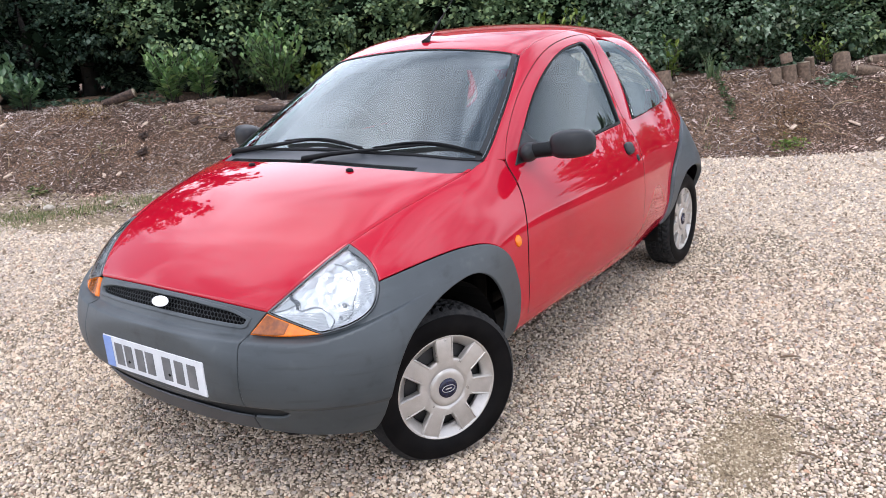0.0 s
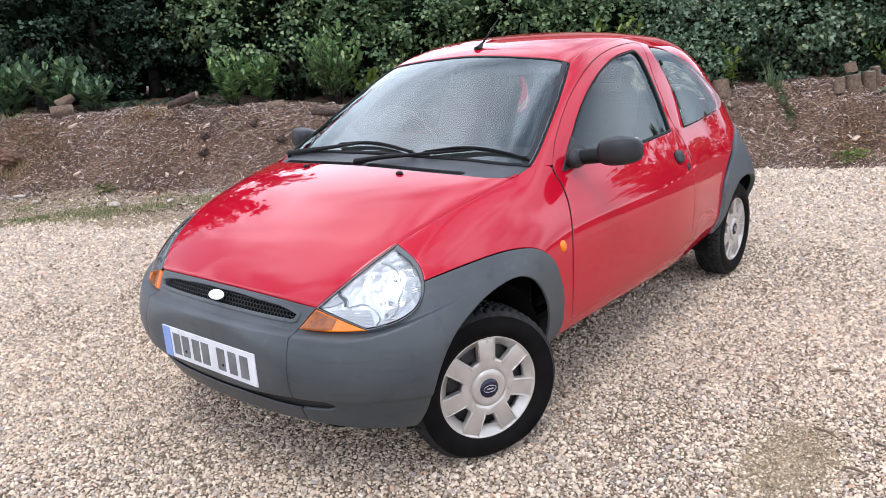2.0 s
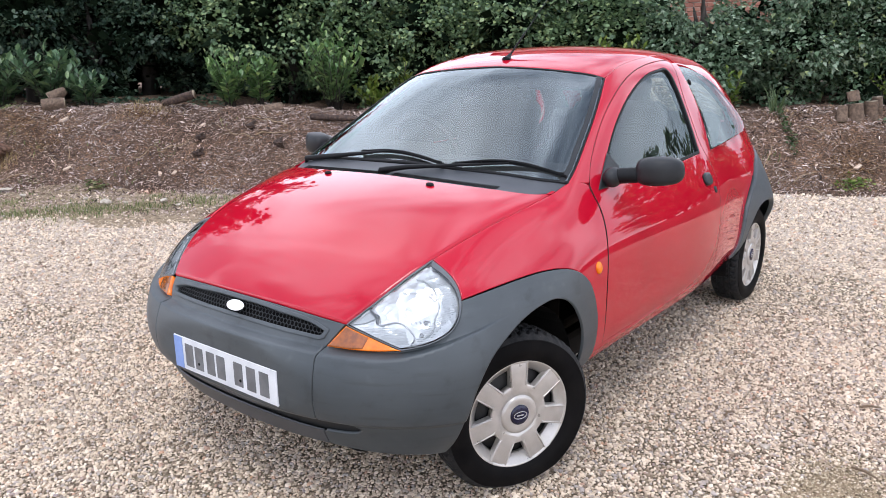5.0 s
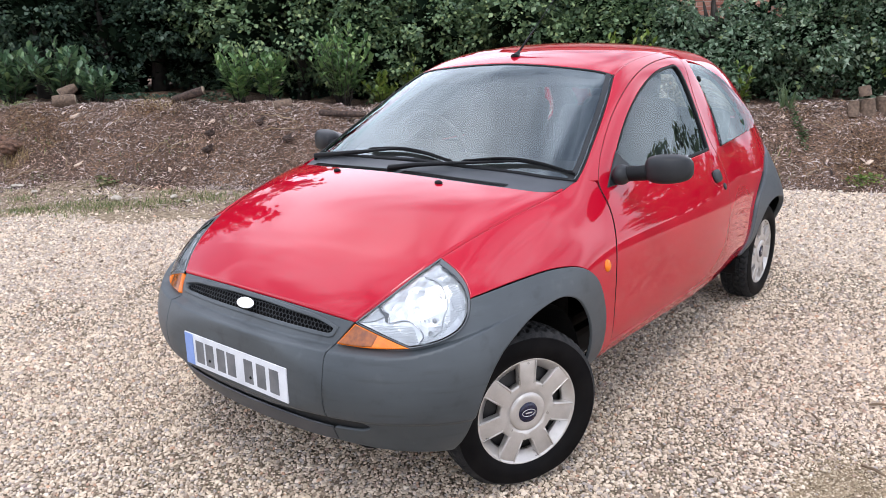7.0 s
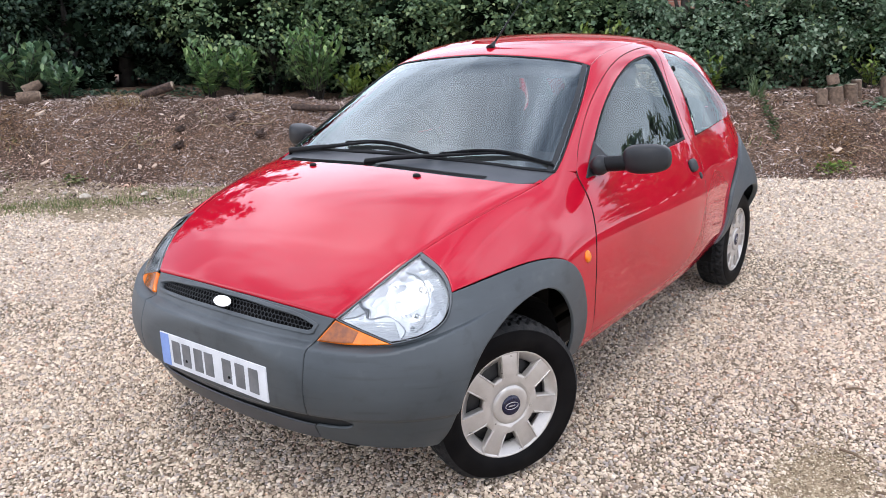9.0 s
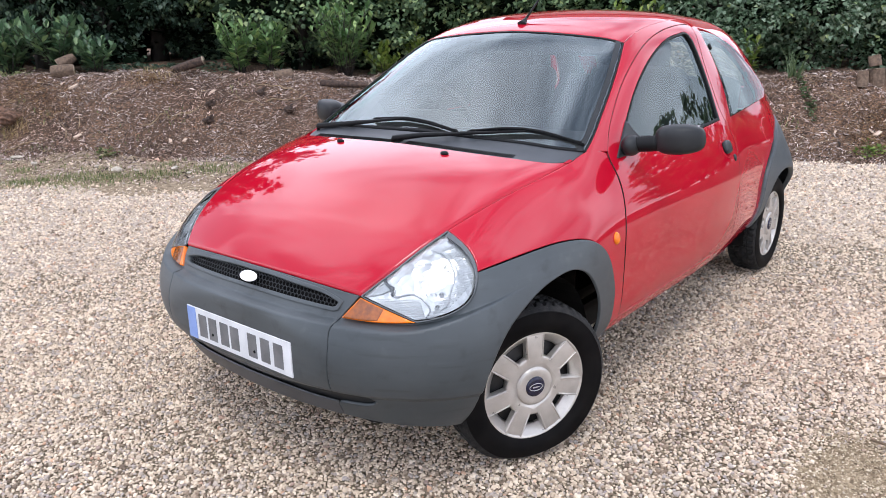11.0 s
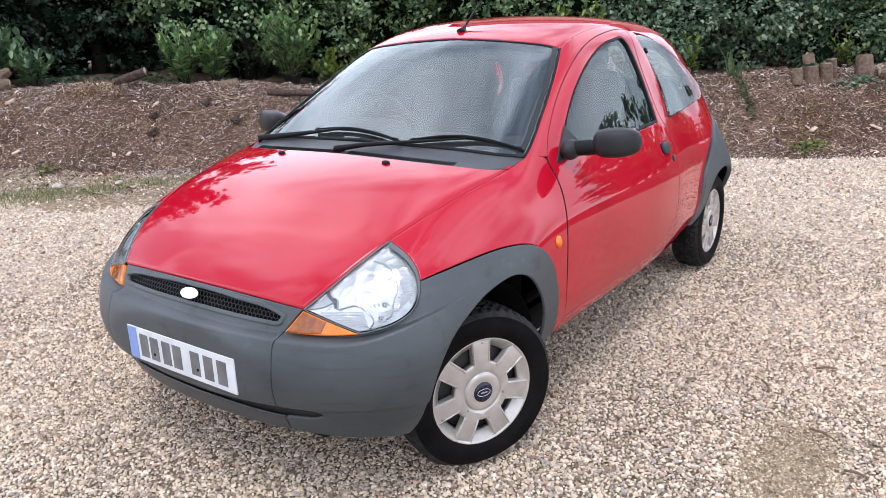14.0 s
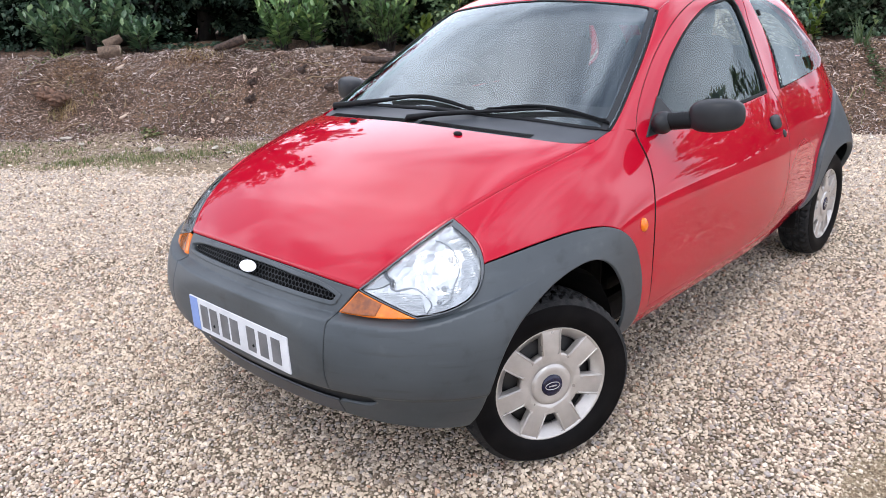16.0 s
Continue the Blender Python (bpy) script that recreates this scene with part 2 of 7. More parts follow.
# ---- the car's outer surface: one smooth form from which all panels are cut ----
class Curve:
    """A natural cubic spline through (x, y) pairs, straight beyond its ends."""

    def __init__(self, *pairs):
        p = np.array(sorted(pairs), float)
        x, y = p[:, 0], p[:, 1]
        n, h = len(x), np.diff(x)
        a, r = np.eye(n), np.zeros(n)
        for i in range(1, n - 1):
            a[i, i - 1:i + 2] = h[i - 1], 2 * (h[i - 1] + h[i]), h[i]
            r[i] = 6 * ((y[i + 1] - y[i]) / h[i] - (y[i] - y[i - 1]) / h[i - 1])
        self.x, self.y, self.h, self.m = x, y, h, np.linalg.solve(a, r)

    def __call__(self, v):
        v = np.asarray(v, float)
        x, y, h, m = self.x, self.y, self.h, self.m
        c = np.clip(v, x[0], x[-1])
        i = np.clip(np.searchsorted(x, c) - 1, 0, len(h) - 1)
        p, q, d = x[i + 1] - c, c - x[i], h[i]
        s = (m[i] * p**3 + m[i + 1] * q**3) / (6 * d) + (y[i] / d - m[i] * d / 6) * p + (y[i + 1] / d - m[i + 1] * d / 6) * q
        s0 = (y[1] - y[0]) / h[0] - h[0] * m[1] / 6
        s1 = (y[-1] - y[-2]) / h[-1] + h[-1] * m[-2] / 6
        return s + np.where(v < x[0], (v - x[0]) * s0, 0) + np.where(v > x[-1], (v - x[-1]) * s1, 0)


def smax(a, b, k):
    return 0.5 * (a + b + np.sqrt((a - b)**2 + k * k))


BONNET_LINE = Curve((0.56, 0.656), (0.49, 0.718), (0.39, 0.786), (0.27, 0.841), (0.08, 0.914), (-0.12, 0.962), (-0.3, 0.984), (-0.5, 0.993))
ROOF_LINE = Curve((-0.2, 0.936), (-0.45, 1.094), (-0.7, 1.239), (-0.95, 1.362), (-1.2, 1.427), (-1.5, 1.448), (-1.9, 1.436), (-2.3, 1.375), (-2.6, 1.191), (-2.8, 0.943), (-2.9, 0.708))
HALF_WIDTH = Curve((0.4, 0.765), (0.1, 0.802), (-0.4, 0.807), (-1, 0.812), (-1.6, 0.808), (-2.1, 0.769), (-2.5, 0.760), (-2.9, 0.701))
FLANK = Curve((0.2, -0.161), (0.28, -0.073), (0.36, -0.019), (0.46, 0.005), (0.56, 0.010), (0.75, -0.006), (0.87, -0.053), (0.97, -0.099), (1.15, -0.174), (1.33, -0.238))
NOSE = Curve((0.2, 0.489), (0.33, 0.557), (0.42, 0.600), (0.5, 0.607), (0.58, 0.586), (0.65, 0.548), (0.78, 0.439))
TAIL = Curve((0.2, -2.839), (0.4, -2.913), (0.6, -2.936), (0.9, -2.898), (1.2, -2.750))
BOW = (0.102, 0.038, 0.060, 0.070, 0.192, 0.486, 0.250, 0.285, 0.379, 0.002, 0.077, 0.086)


def body(p):
    """Below nought inside the car's skin, above it outside, in about metres. x ahead, y to the car's left, z up."""
    x, y, z = p[..., 0], np.abs(p[..., 1]), p[..., 2]
    top = smax(BONNET_LINE(x + BOW[0] * y * y) - BOW[1] * y * y, ROOF_LINE(x + BOW[2] * y * y) - BOW[3] * y * y, 0.02)
    q = z - 0.56
    side = y - HALF_WIDTH(x) - FLANK(z) + BOW[8] / (1 + np.exp(-(x + 0.12) / 0.09)) * 0.5 * (q + np.sqrt(q * q + 0.003)) \
        + BOW[9] / (1 + np.exp((x + 2.15) / 0.12)) * 0.5 * (q - 0.1 + np.sqrt((q - 0.1)**2 + 0.003))
    nose = x + BOW[4] * y * y + BOW[5] * y**4 - NOSE(z)
    tail = TAIL(z) + BOW[6] * y * y + BOW[7] * y**4 - x
    w = 1 / (1 + np.exp((x + 0.42) / 0.08))
    f = smax(0.8 * (z - top), 0.93 * side, BOW[10] * (1 - w) + BOW[11] * w)
    return smax(smax(f, 0.8 * nose, 0.06), 0.8 * tail, 0.12)


def ledge_height(y):
    """How high the bumper's ledge runs, rising round the lamps."""
    return 0.583 + 1.6 * np.clip(np.abs(y) - 0.56, 0, 0.3)**2


LEDGE_HALF = 0.003


def ramp(h, half, soft):
    """From 0 to 1 in a straight line between -half and half, its two corners rounded."""
    return soft * (np.logaddexp(0, (h + half) / soft) - np.logaddexp(0, (h - half) / soft)) / (2 * half)


def bumper_form(p):
    """The skin where the bumpers lie: proud below a ledge that runs under grille and lamps."""
    z = p[..., 2]
    flat = smax(body(p), 0.9 * (p[..., 0] - 0.569), 0.008)
    h = z - ledge_height(p[..., 1])
    front = 1 / (1 + np.exp(np.clip((np.abs(p[..., 1]) - 0.425) / 0.010, -60, 60)))
    top = 0.013 - front * (0.003 + 0.009 * np.clip(h, 0, 0.08) / 0.08)
    ledge = -0.018 + (top + 0.018) * ramp(h, LEDGE_HALF, 0.0005) + 0.011 / (1 + np.exp(np.clip((z - 0.374) / 0.0028, -60, 60)))
    ahead = 1 / (1 + np.exp(-(p[..., 0] - 0.24) / 0.03))
    return flat + ahead * ledge - (1 - ahead) * 0.006


def ledge_lines(ys):
    """Lines along the two corners of the bumper's ledge."""
    lines = []
    for h in (-LEDGE_HALF - 0.0012, -LEDGE_HALF + 0.0010, LEDGE_HALF - 0.0010, LEDGE_HALF + 0.0012):
        z = ledge_height(ys) + h
        lo, hi = np.full(len(ys), 0.0), np.full(len(ys), 0.8)
        for _ in range(34):
            mid = 0.5 * (lo + hi)
            inside = bumper_form(np.stack([mid, ys, z], -1)) < 0
            lo, hi = np.where(inside, mid, lo), np.where(inside, hi, mid)
        lines.append(np.stack([lo, ys, z], -1))
    return lines


REAR_FLARE = Curve((0.2, 0.030), (0.35, 0.050), (0.45, 0.057), (0.55, 0.068), (0.7, 0.032), (0.9, 0.0), (1.2, 0.0))


def rear_form(p):
    """The skin of the rear bumper, which flares out over the wheels."""
    return body(p) - REAR_FLARE(p[..., 2]) / (1 + np.exp(np.clip((p[..., 0] + 2.28) / 0.09, -50, 50))) - 0.003


def slope(f, p, e=0.0015):
    g = np.stack([f(p + e * d) - f(p - e * d) for d in np.eye(3)], -1)
    return g / np.linalg.norm(g, axis=-1, keepdims=True)


def cast(f, eye, way, off=0.0):
    """Where rays from a point inside the car leave the form f, moved out by off."""
    lo, hi = np.zeros(len(way)), np.full(len(way), 3.2)
    for _ in range(34):
        mid = 0.5 * (lo + hi)
        inside = f(eye + mid[:, None] * way) < off
        lo, hi = np.where(inside, mid, lo), np.where(inside, hi, mid)
    return eye + lo[:, None] * way


def seg(*pts, step=0.012):
    """A smooth line through points, finely divided."""
    p = np.array(pts, float)
    if len(p) == 2:
        n = max(int(np.linalg.norm(p[1] - p[0]) / step), 1)
        return p[0] + np.linspace(0, 1, n + 1)[:, None] * (p[1] - p[0])
    s = np.concatenate([[0], np.cumsum(np.linalg.norm(np.diff(p, axis=0), axis=1))])
    v = np.linspace(0, s[-1], max(int(s[-1] / step), 3) + 1)
    return np.stack([Curve(*zip(s, p[:, i]))(v) for i in range(p.shape[1])], -1)


def loop(*segs):
    """Joins lines end to end into a closed outline."""
    out = [np.asarray(s)[:-1] if np.linalg.norm(np.asarray(s)[-1] - np.asarray(segs[(i + 1) % len(segs)])[0]) < 0.004 else np.asarray(s) for i, s in enumerate(segs)]
    return np.concatenate(out)


def flip(p):
    """The same line on the car's other side, the other way round."""
    return (np.asarray(p) * np.array([1, -1, 1]))[::-1]


def both(line):
    """A line from the middle to the car's left, made whole across the car, from right to left."""
    return np.concatenate([flip(line)[:-1], line])


def shrink(p, d):
    """A flat outline moved inwards (to the left of its course) by d."""
    a, b = np.roll(p, 1, 0), np.roll(p, -1, 0)
    n1, n2 = p - a, b - p
    n1, n2 = [np.stack([-v[:, 1], v[:, 0]], -1) / np.maximum(np.linalg.norm(v, axis=1), 1e-9)[:, None] for v in (n1, n2)]
    m = n1 + n2
    m /= np.maximum((m * m).sum(1, keepdims=True), 0.9)
    return p + 2 * d * m


def within(pts, poly):
    x, y = pts[:, 0][:, None], pts[:, 1][:, None]
    a, b = poly, np.roll(poly, -1, 0)
    hit = ((a[:, 1] > y) != (b[:, 1] > y)) & (x < (b[:, 0] - a[:, 0]) * (y - a[:, 1]) / (b[:, 1] - a[:, 1] + 1e-12) + a[:, 0])
    return hit.sum(1) % 2 == 1


def area2(p):
    return (p[:, 0] * np.roll(p[:, 1], -1) - np.roll(p[:, 0], -1) * p[:, 1]).sum()


class Sheet:
    """A way of seeing the skin from a point inside the car, flat for cutting outlines."""

    def __init__(self, eye, toward):
        self.eye = np.array(eye, float)
        w = np.array(toward, float) - self.eye
        self.w = w / np.linalg.norm(w)
        e = np.cross((0, 0, 1), self.w) if abs(self.w[2]) < 0.9 else np.cross((0, 1, 0), self.w)
        self.e = e / np.linalg.norm(e)
        self.n = np.cross(self.w, self.e)

    def flat(self, p):
        d = np.asarray(p) - self.eye
        k = d @ self.w
        return np.stack([d @ self.e / k, d @ self.n / k], -1)

    def ways(self, uv):
        d = self.w + uv[:, :1] * self.e + uv[:, 1:] * self.n
        return d / np.linalg.norm(d, axis=1, keepdims=True)


from mathutils.geometry import delaunay_2d_cdt


def skin(name, material, parent, sheet, outline, holes=(), gap=0.0035, off=0.0, depth=0.012, step=0.024, f=body, label="", inset=0.0, edge=0.003, creases=()):
    """A panel cut from the form f: outline and holes lie near it; its rim is rounded and turned in by depth."""
    outer = sheet.flat(outline)
    if area2(outer) < 0:
        outer = outer[::-1]
    far = np.linalg.norm(np.asarray(outline) - sheet.eye, axis=1).mean()
    outer = shrink(outer, (gap / 2 + inset) / far)
    inner = []
    for h in holes:
        q = sheet.flat(h)
        if area2(q) > 0:
            q = q[::-1]
        inner.append(shrink(q, (gap / 2) / far))
    rims = [outer] + inner
    tops = [shrink(r, edge / far) for r in rims]
    lo, hi = outer.min(0), outer.max(0)
    s = step / far
    gx, gy = np.meshgrid(np.arange(lo[0], hi[0], s), np.arange(lo[1], hi[1], s * 0.866))
    gx[1::2] += s / 2
    grid = np.stack([gx.ravel(), gy.ravel()], -1)
    keep = within(grid, tops[0])
    for t in tops[1:]:
        keep &= ~within(grid, t)
    grid = grid[keep]
    if len(grid):
        ring = np.concatenate(tops)
        near = np.concatenate([np.sqrt(((g[:, None, :] - ring[None])**2).sum(-1)).min(1) for g in np.array_split(grid, max(len(grid) // 400, 1))])
        grid = grid[near > 0.45 * s]
    folds, links = [], []
    for line in creases:
        q = sheet.flat(line)
        ok = within(q, tops[0])
        for t in tops[1:]:
            ok &= ~within(q, t)
        ok &= np.sqrt(((q[:, None, :] - ring[None])**2).sum(-1)).min(1) > 0.0012 / far
        at = sum(map(len, folds)) + np.cumsum(ok) - 1
        links += [(at[i], at[i + 1]) for i in range(len(q) - 1) if ok[i] and ok[i + 1]]
        folds.append(q[ok])
    if creases:
        fold = np.concatenate(folds)
        near = np.concatenate([np.sqrt(((g[:, None, :] - fold[None])**2).sum(-1)).min(1) for g in np.array_split(grid, max(len(grid) // 400, 1))])
        grid = grid[near > 0.6 * s]
    pts, edges, k = [*map(tuple, np.concatenate([*tops, *folds, grid]))], [], 0
    for t in tops:
        edges += [(k + i, k + (i + 1) % len(t)) for i in range(len(t))]
        k += len(t)
    edges += [(int(k + i), int(k + j)) for i, j in links]
    res = delaunay_2d_cdt([Vector(p) for p in pts], edges, [], 0, 1e-9)
    uv = np.array([tuple(v) for v in res[0]])
    tri = np.array([t for t in res[2] if len(t) == 3])
    mid = uv[tri].mean(1)
    keep = within(mid, tops[0])
    for t in tops[1:]:
        keep &= ~within(mid, t)
    tri = tri[keep]
    used = np.unique(tri)
    back = np.full(len(uv), -1)
    back[used] = np.arange(len(used))
    uv, tri = uv[used], back[tri]
    base = cast(f, sheet.eye, sheet.ways(uv), off)
    nrm = slope(f, base)
    a, b, c = base[tri[:, 0]], base[tri[:, 1]], base[tri[:, 2]]
    wrong = (np.cross(b - a, c - a) * nrm[tri[:, 0]]).sum(1) < 0
    tri[wrong] = tri[wrong][:, ::-1]
    verts, normals, faces, n0 = [base], [nrm], [tuple(t) for t in tri], len(base)
    lookup = {(round(float(p[0]), 7), round(float(p[1]), 7)): i for i, p in enumerate(uv)}
    for top, rim in zip(tops, rims):
        ids = [lookup.get((round(float(p[0]), 7), round(float(p[1]), 7)), -1) for p in top]
        if min(ids) < 0:
            ids = [int(((uv - p)**2).sum(1).argmin()) for p in top]
        r = cast(f, sheet.eye, sheet.ways(rim), off)
        n = slope(f, r)
        out = r - base[ids]
        out -= (out * n).sum(1, keepdims=True) * n
        out /= np.maximum(np.linalg.norm(out, axis=1, keepdims=True), 1e-9)
        m = len(r)
        verts += [r - 0.45 * edge * n, r - depth * n]
        normals += [(n + out) / np.sqrt(2), out]
        for i in range(m):
            j = (i + 1) % m
            q = [(ids[i], ids[j], n0 + j, n0 + i), (n0 + i, n0 + j, n0 + m + j, n0 + m + i)]
            faces += [t[::-1] for t in q]
        n0 += 2 * m
    me = mesh_of(name, np.concatenate(verts), faces, material, np.concatenate(normals))
    return put(name, me, parent, label)


def on_body(x, y=None, z=None, f=body):
    """The point of the skin at a given x and one more coordinate, on the car's left, with its normal."""
    if z is None:
        eye, way = np.array([x, y, 0.3]), np.array([[0, 0, 1.0]])
    else:
        eye, way = np.array([x, 0, z]), np.array([[0, 1.0, 0]])
    p = cast(f, eye, way)
    return Vector(p[0]), Vector(slope(f, p)[0])


# ---- scattering ----
rng = np.random.default_rng(7)


def fast_mesh(name, verts, tris, material, smooth=True):
    """A triangle mesh straight from arrays."""
    me = bpy.data.meshes.new(name)
    me.vertices.add(len(verts)), me.loops.add(3 * len(tris)), me.polygons.add(len(tris))
    me.vertices.foreach_set("co", np.asarray(verts, np.float32).ravel())
    me.loops.foreach_set("vertex_index", np.asarray(tris, np.int32).ravel())
    me.polygons.foreach_set("loop_start", np.arange(0, 3 * len(tris), 3, dtype=np.int32))
    me.polygons.foreach_set("use_smooth", np.full(len(tris), smooth))
    me.update(calc_edges=True)
    me.materials.append(material)
    return me


def strewn(shapes, which, turns, places):
    """Copies of small shapes (verts, tris), each turned and scaled by a 3 x 3 matrix and put in its place, as arrays."""
    vs, ts, k = [], [], 0
    for i, (v, t) in enumerate(shapes):
        sel = which == i
        if not sel.any():
            continue
        p = np.einsum("nij,kj->nki", turns[sel], v) + places[sel][:, None, :]
        n = len(p)
        vs.append(p.reshape(-1, 3))
        ts.append((t[None] + (np.arange(n) * len(v))[:, None, None] + k).reshape(-1, 3))
        k += n * len(v)
    return np.concatenate(vs), np.concatenate(ts)


def spins(n, tilt=math.pi):
    """Random turns: any heading, leaning by up to tilt."""
    a, b, c = rng.uniform(0, 2 * np.pi, n), rng.uniform(-tilt, tilt, n), rng.uniform(0, 2 * np.pi, n)
    z = lambda t: np.stack([np.stack([np.cos(t), -np.sin(t), 0 * t], -1), np.stack([np.sin(t), np.cos(t), 0 * t], -1), np.stack([0 * t, 0 * t, 1 + 0 * t], -1)], 1)
    x = np.stack([np.stack([1 + 0 * b, 0 * b, 0 * b], -1), np.stack([0 * b, np.cos(b), -np.sin(b)], -1), np.stack([0 * b, np.sin(b), np.cos(b)], -1)], 1)
    return z(a) @ x @ z(c)


def facing(way, roll):
    """Turns that lay a leaf's length (y) along way, its face (z) swung round by roll."""
    y = way / np.maximum(np.linalg.norm(way, axis=1, keepdims=True), 1e-9)
    ref = np.tile(np.array([0.0, 0.0, 1.0]), (len(y), 1)) + rng.normal(0, 0.05, (len(y), 3))
    x = np.cross(y, ref)
    x /= np.maximum(np.linalg.norm(x, axis=1, keepdims=True), 1e-9)
    z = np.cross(x, y)
    c, s = np.cos(roll)[:, None], np.sin(roll)[:, None]
    x2, z2 = c * x + s * z, c * z - s * x
    return np.stack([x2, y, z2], -1)


def ball(sub=0):
    bm = bmesh.new()
    bmesh.ops.create_icosphere(bm, subdivisions=sub + 1, radius=1.0)
    v, t = np.array([v.co[:] for v in bm.verts]), np.array([[w.index for w in f.verts] for f in bm.faces])
    bm.free()
    return v, t


# the bank runs across behind the car: along it, back from its foot, and up
FOOT, ALONG, BACK = np.array([-2.58, -5.55]), np.array([-0.534, 0.845]), np.array([-0.845, -0.534])


def yard(along, back, z=0.0):
    p = FOOT + np.multiply.outer(along, ALONG) + np.multiply.outer(back, BACK)
    return np.stack([p[..., 0], p[..., 1], np.broadcast_to(z, p[..., 0].shape)], -1)


def lumps(p, size, octaves=3):
    """Smooth noise of about -1 to 1 at places in the plan."""
    out, amp, f = np.zeros(len(p)), 1.0, 1.0 / size
    for k in range(octaves):
        q = p * f + 17.3 * k
        out += amp * (np.sin(q[:, 0] * 2.1 + 1.7 * np.sin(q[:, 1] * 1.3)) * np.cos(q[:, 1] * 1.9 + 1.1 * np.sin(q[:, 0] * 1.7)))
        amp, f = amp * 0.5, f * 2.17
    return out / 1.6


CREST = Curve((-14, 0.78), (-4, 0.83), (-1, 0.83), (0.8, 0.79), (1.8, 0.76), (4, 0.73), (6.5, 0.73), (8, 0.76), (11, 0.80), (24, 0.7))


def bank_height(along, back):
    along, back = np.asarray(along, float), np.asarray(back, float)
    foot = 0.10 * np.sin(along * 1.3) + 0.06 * np.sin(along * 3.1 + 1)
    t = np.clip((back - foot) / 1.25, 0, 1)
    rise = t * t * (3 - 2 * t) * 0.55 + 0.45 * np.sin(t * np.pi / 2)
    flat = np.stack([along.ravel(), back.ravel()], -1)
    n = (0.050 * lumps(flat, 0.55) + 0.034 * lumps(flat + 5, 0.16) + 0.016 * lumps(flat + 9, 0.055, 2)).reshape(along.shape)
    return CREST(along) * rise + n * np.clip(t * 5, 0, 1) + 0.03 * np.clip(back - 1.5, 0, 2) + np.where(t <= 0, np.where((along < 1.6) & (back > -1.55 - 0.16 * np.sin(along * 2.3) - 0.1 * np.sin(along * 5.1)), 0.004, -0.02), 0)


# ---- ground ----


def grit_mat(name, tones):
    """Fine crushed stone: grains of several tones, soil showing in soft patches."""
    k = Mat(name, tones[1], 0.95)
    grit, grain, patch = k.noise(95.0, kind="cell"), k.noise(420.0, 4.0), k.noise(1.1, 5.0)
    tone = k.ramp(grit.outputs["Color"], list(zip((0.0, 0.35, 0.7, 1.0), tones)))
    soil = k.ramp(patch.outputs["Fac"], [(0.35, (0.74, 0.68, 0.60)), (0.65, (1, 1, 1))])
    k.color(k.mix(k.mix(tone, soil, 0.45, "MULTIPLY"), grain.outputs["Fac"], 0.3, "OVERLAY"))
    k.bump(grit.outputs["Distance"], -0.6, 0.005).bump(grain.outputs["Fac"], 0.5, 0.003)
    return k.m


YARD = grit_mat("crushed_stone", ((0.18, 0.141, 0.106), (0.42, 0.346, 0.277), (0.60, 0.508, 0.416), (0.78, 0.680, 0.58)))
BED = grit_mat("gap_shade_grit", ((0.06, 0.046, 0.030), (0.15, 0.118, 0.079), (0.26, 0.212, 0.145), (0.42, 0.35, 0.25)))
bm = bmesh.new()
bmesh.ops.create_grid(bm, x_segments=4, y_segments=4, size=600, matrix=pose(0, 0, -0.006))
ground = tagged(part("ground", bm, YARD), "pale crushed-stone yard", "ground", kind="structure")
# grit under the loose stones, its dark colour painting the shade in their gaps
bm = bmesh.new()
arc = [math.radians(168.6 + 88.8 * k / 160) for k in range(161)]
rim = [[bm.verts.new((1.85 + (r + w * (math.sin(23 * a) + 0.6 * math.sin(61 * a + 1))) * math.cos(a), 2.0 + (r + w * (math.sin(23 * a) + 0.6 * math.sin(61 * a + 1))) * math.sin(a), -0.003)) for a in arc] for r, w in ((1.24, 0.0), (5.0, 0.25))]
for k in range(160):
    bm.faces.new((rim[0][k], rim[1][k], rim[1][k + 1], rim[0][k + 1]))
tagged(part("gravel_bed", bm, BED), "grit beneath the loose stones, coloured dark for the shade in their gaps", "ground", kind="structure")
# packed grit over the rest of the drive
PACKED = grit_mat("packed_grit", ((0.09, 0.069, 0.050), (0.235, 0.190, 0.142), (0.38, 0.312, 0.240), (0.60, 0.51, 0.41)))
bm = bmesh.new()
hub = bm.verts.new((1.85, 2.0, -0.003))
arc = [math.radians(257.4 + 271.2 * k / 240) for k in range(241)]
wave = [5.0 + 0.3 * math.sin(11 * a) + 0.18 * math.sin(29 * a + 1) + 0.12 * math.sin(61 * a) for a in arc]
rim = [bm.verts.new((1.85 + r * math.cos(a), 2.0 + r * math.sin(a), -0.003)) for a, r in zip(arc, wave)]
inner = [bm.verts.new((1.85 + 1.24 * math.cos(a), 2.0 + 1.24 * math.sin(a), -0.003)) for a in (math.radians(168.6 + 88.8 * k / 40) for k in range(41))]
for a, b in [*zip(rim, rim[1:]), *zip(inner, inner[1:])]:
    bm.faces.new((hub, a, b))
tagged(part("gravel_bed", bm, PACKED), "packed pale grit of the drive", "ground", kind="structure")

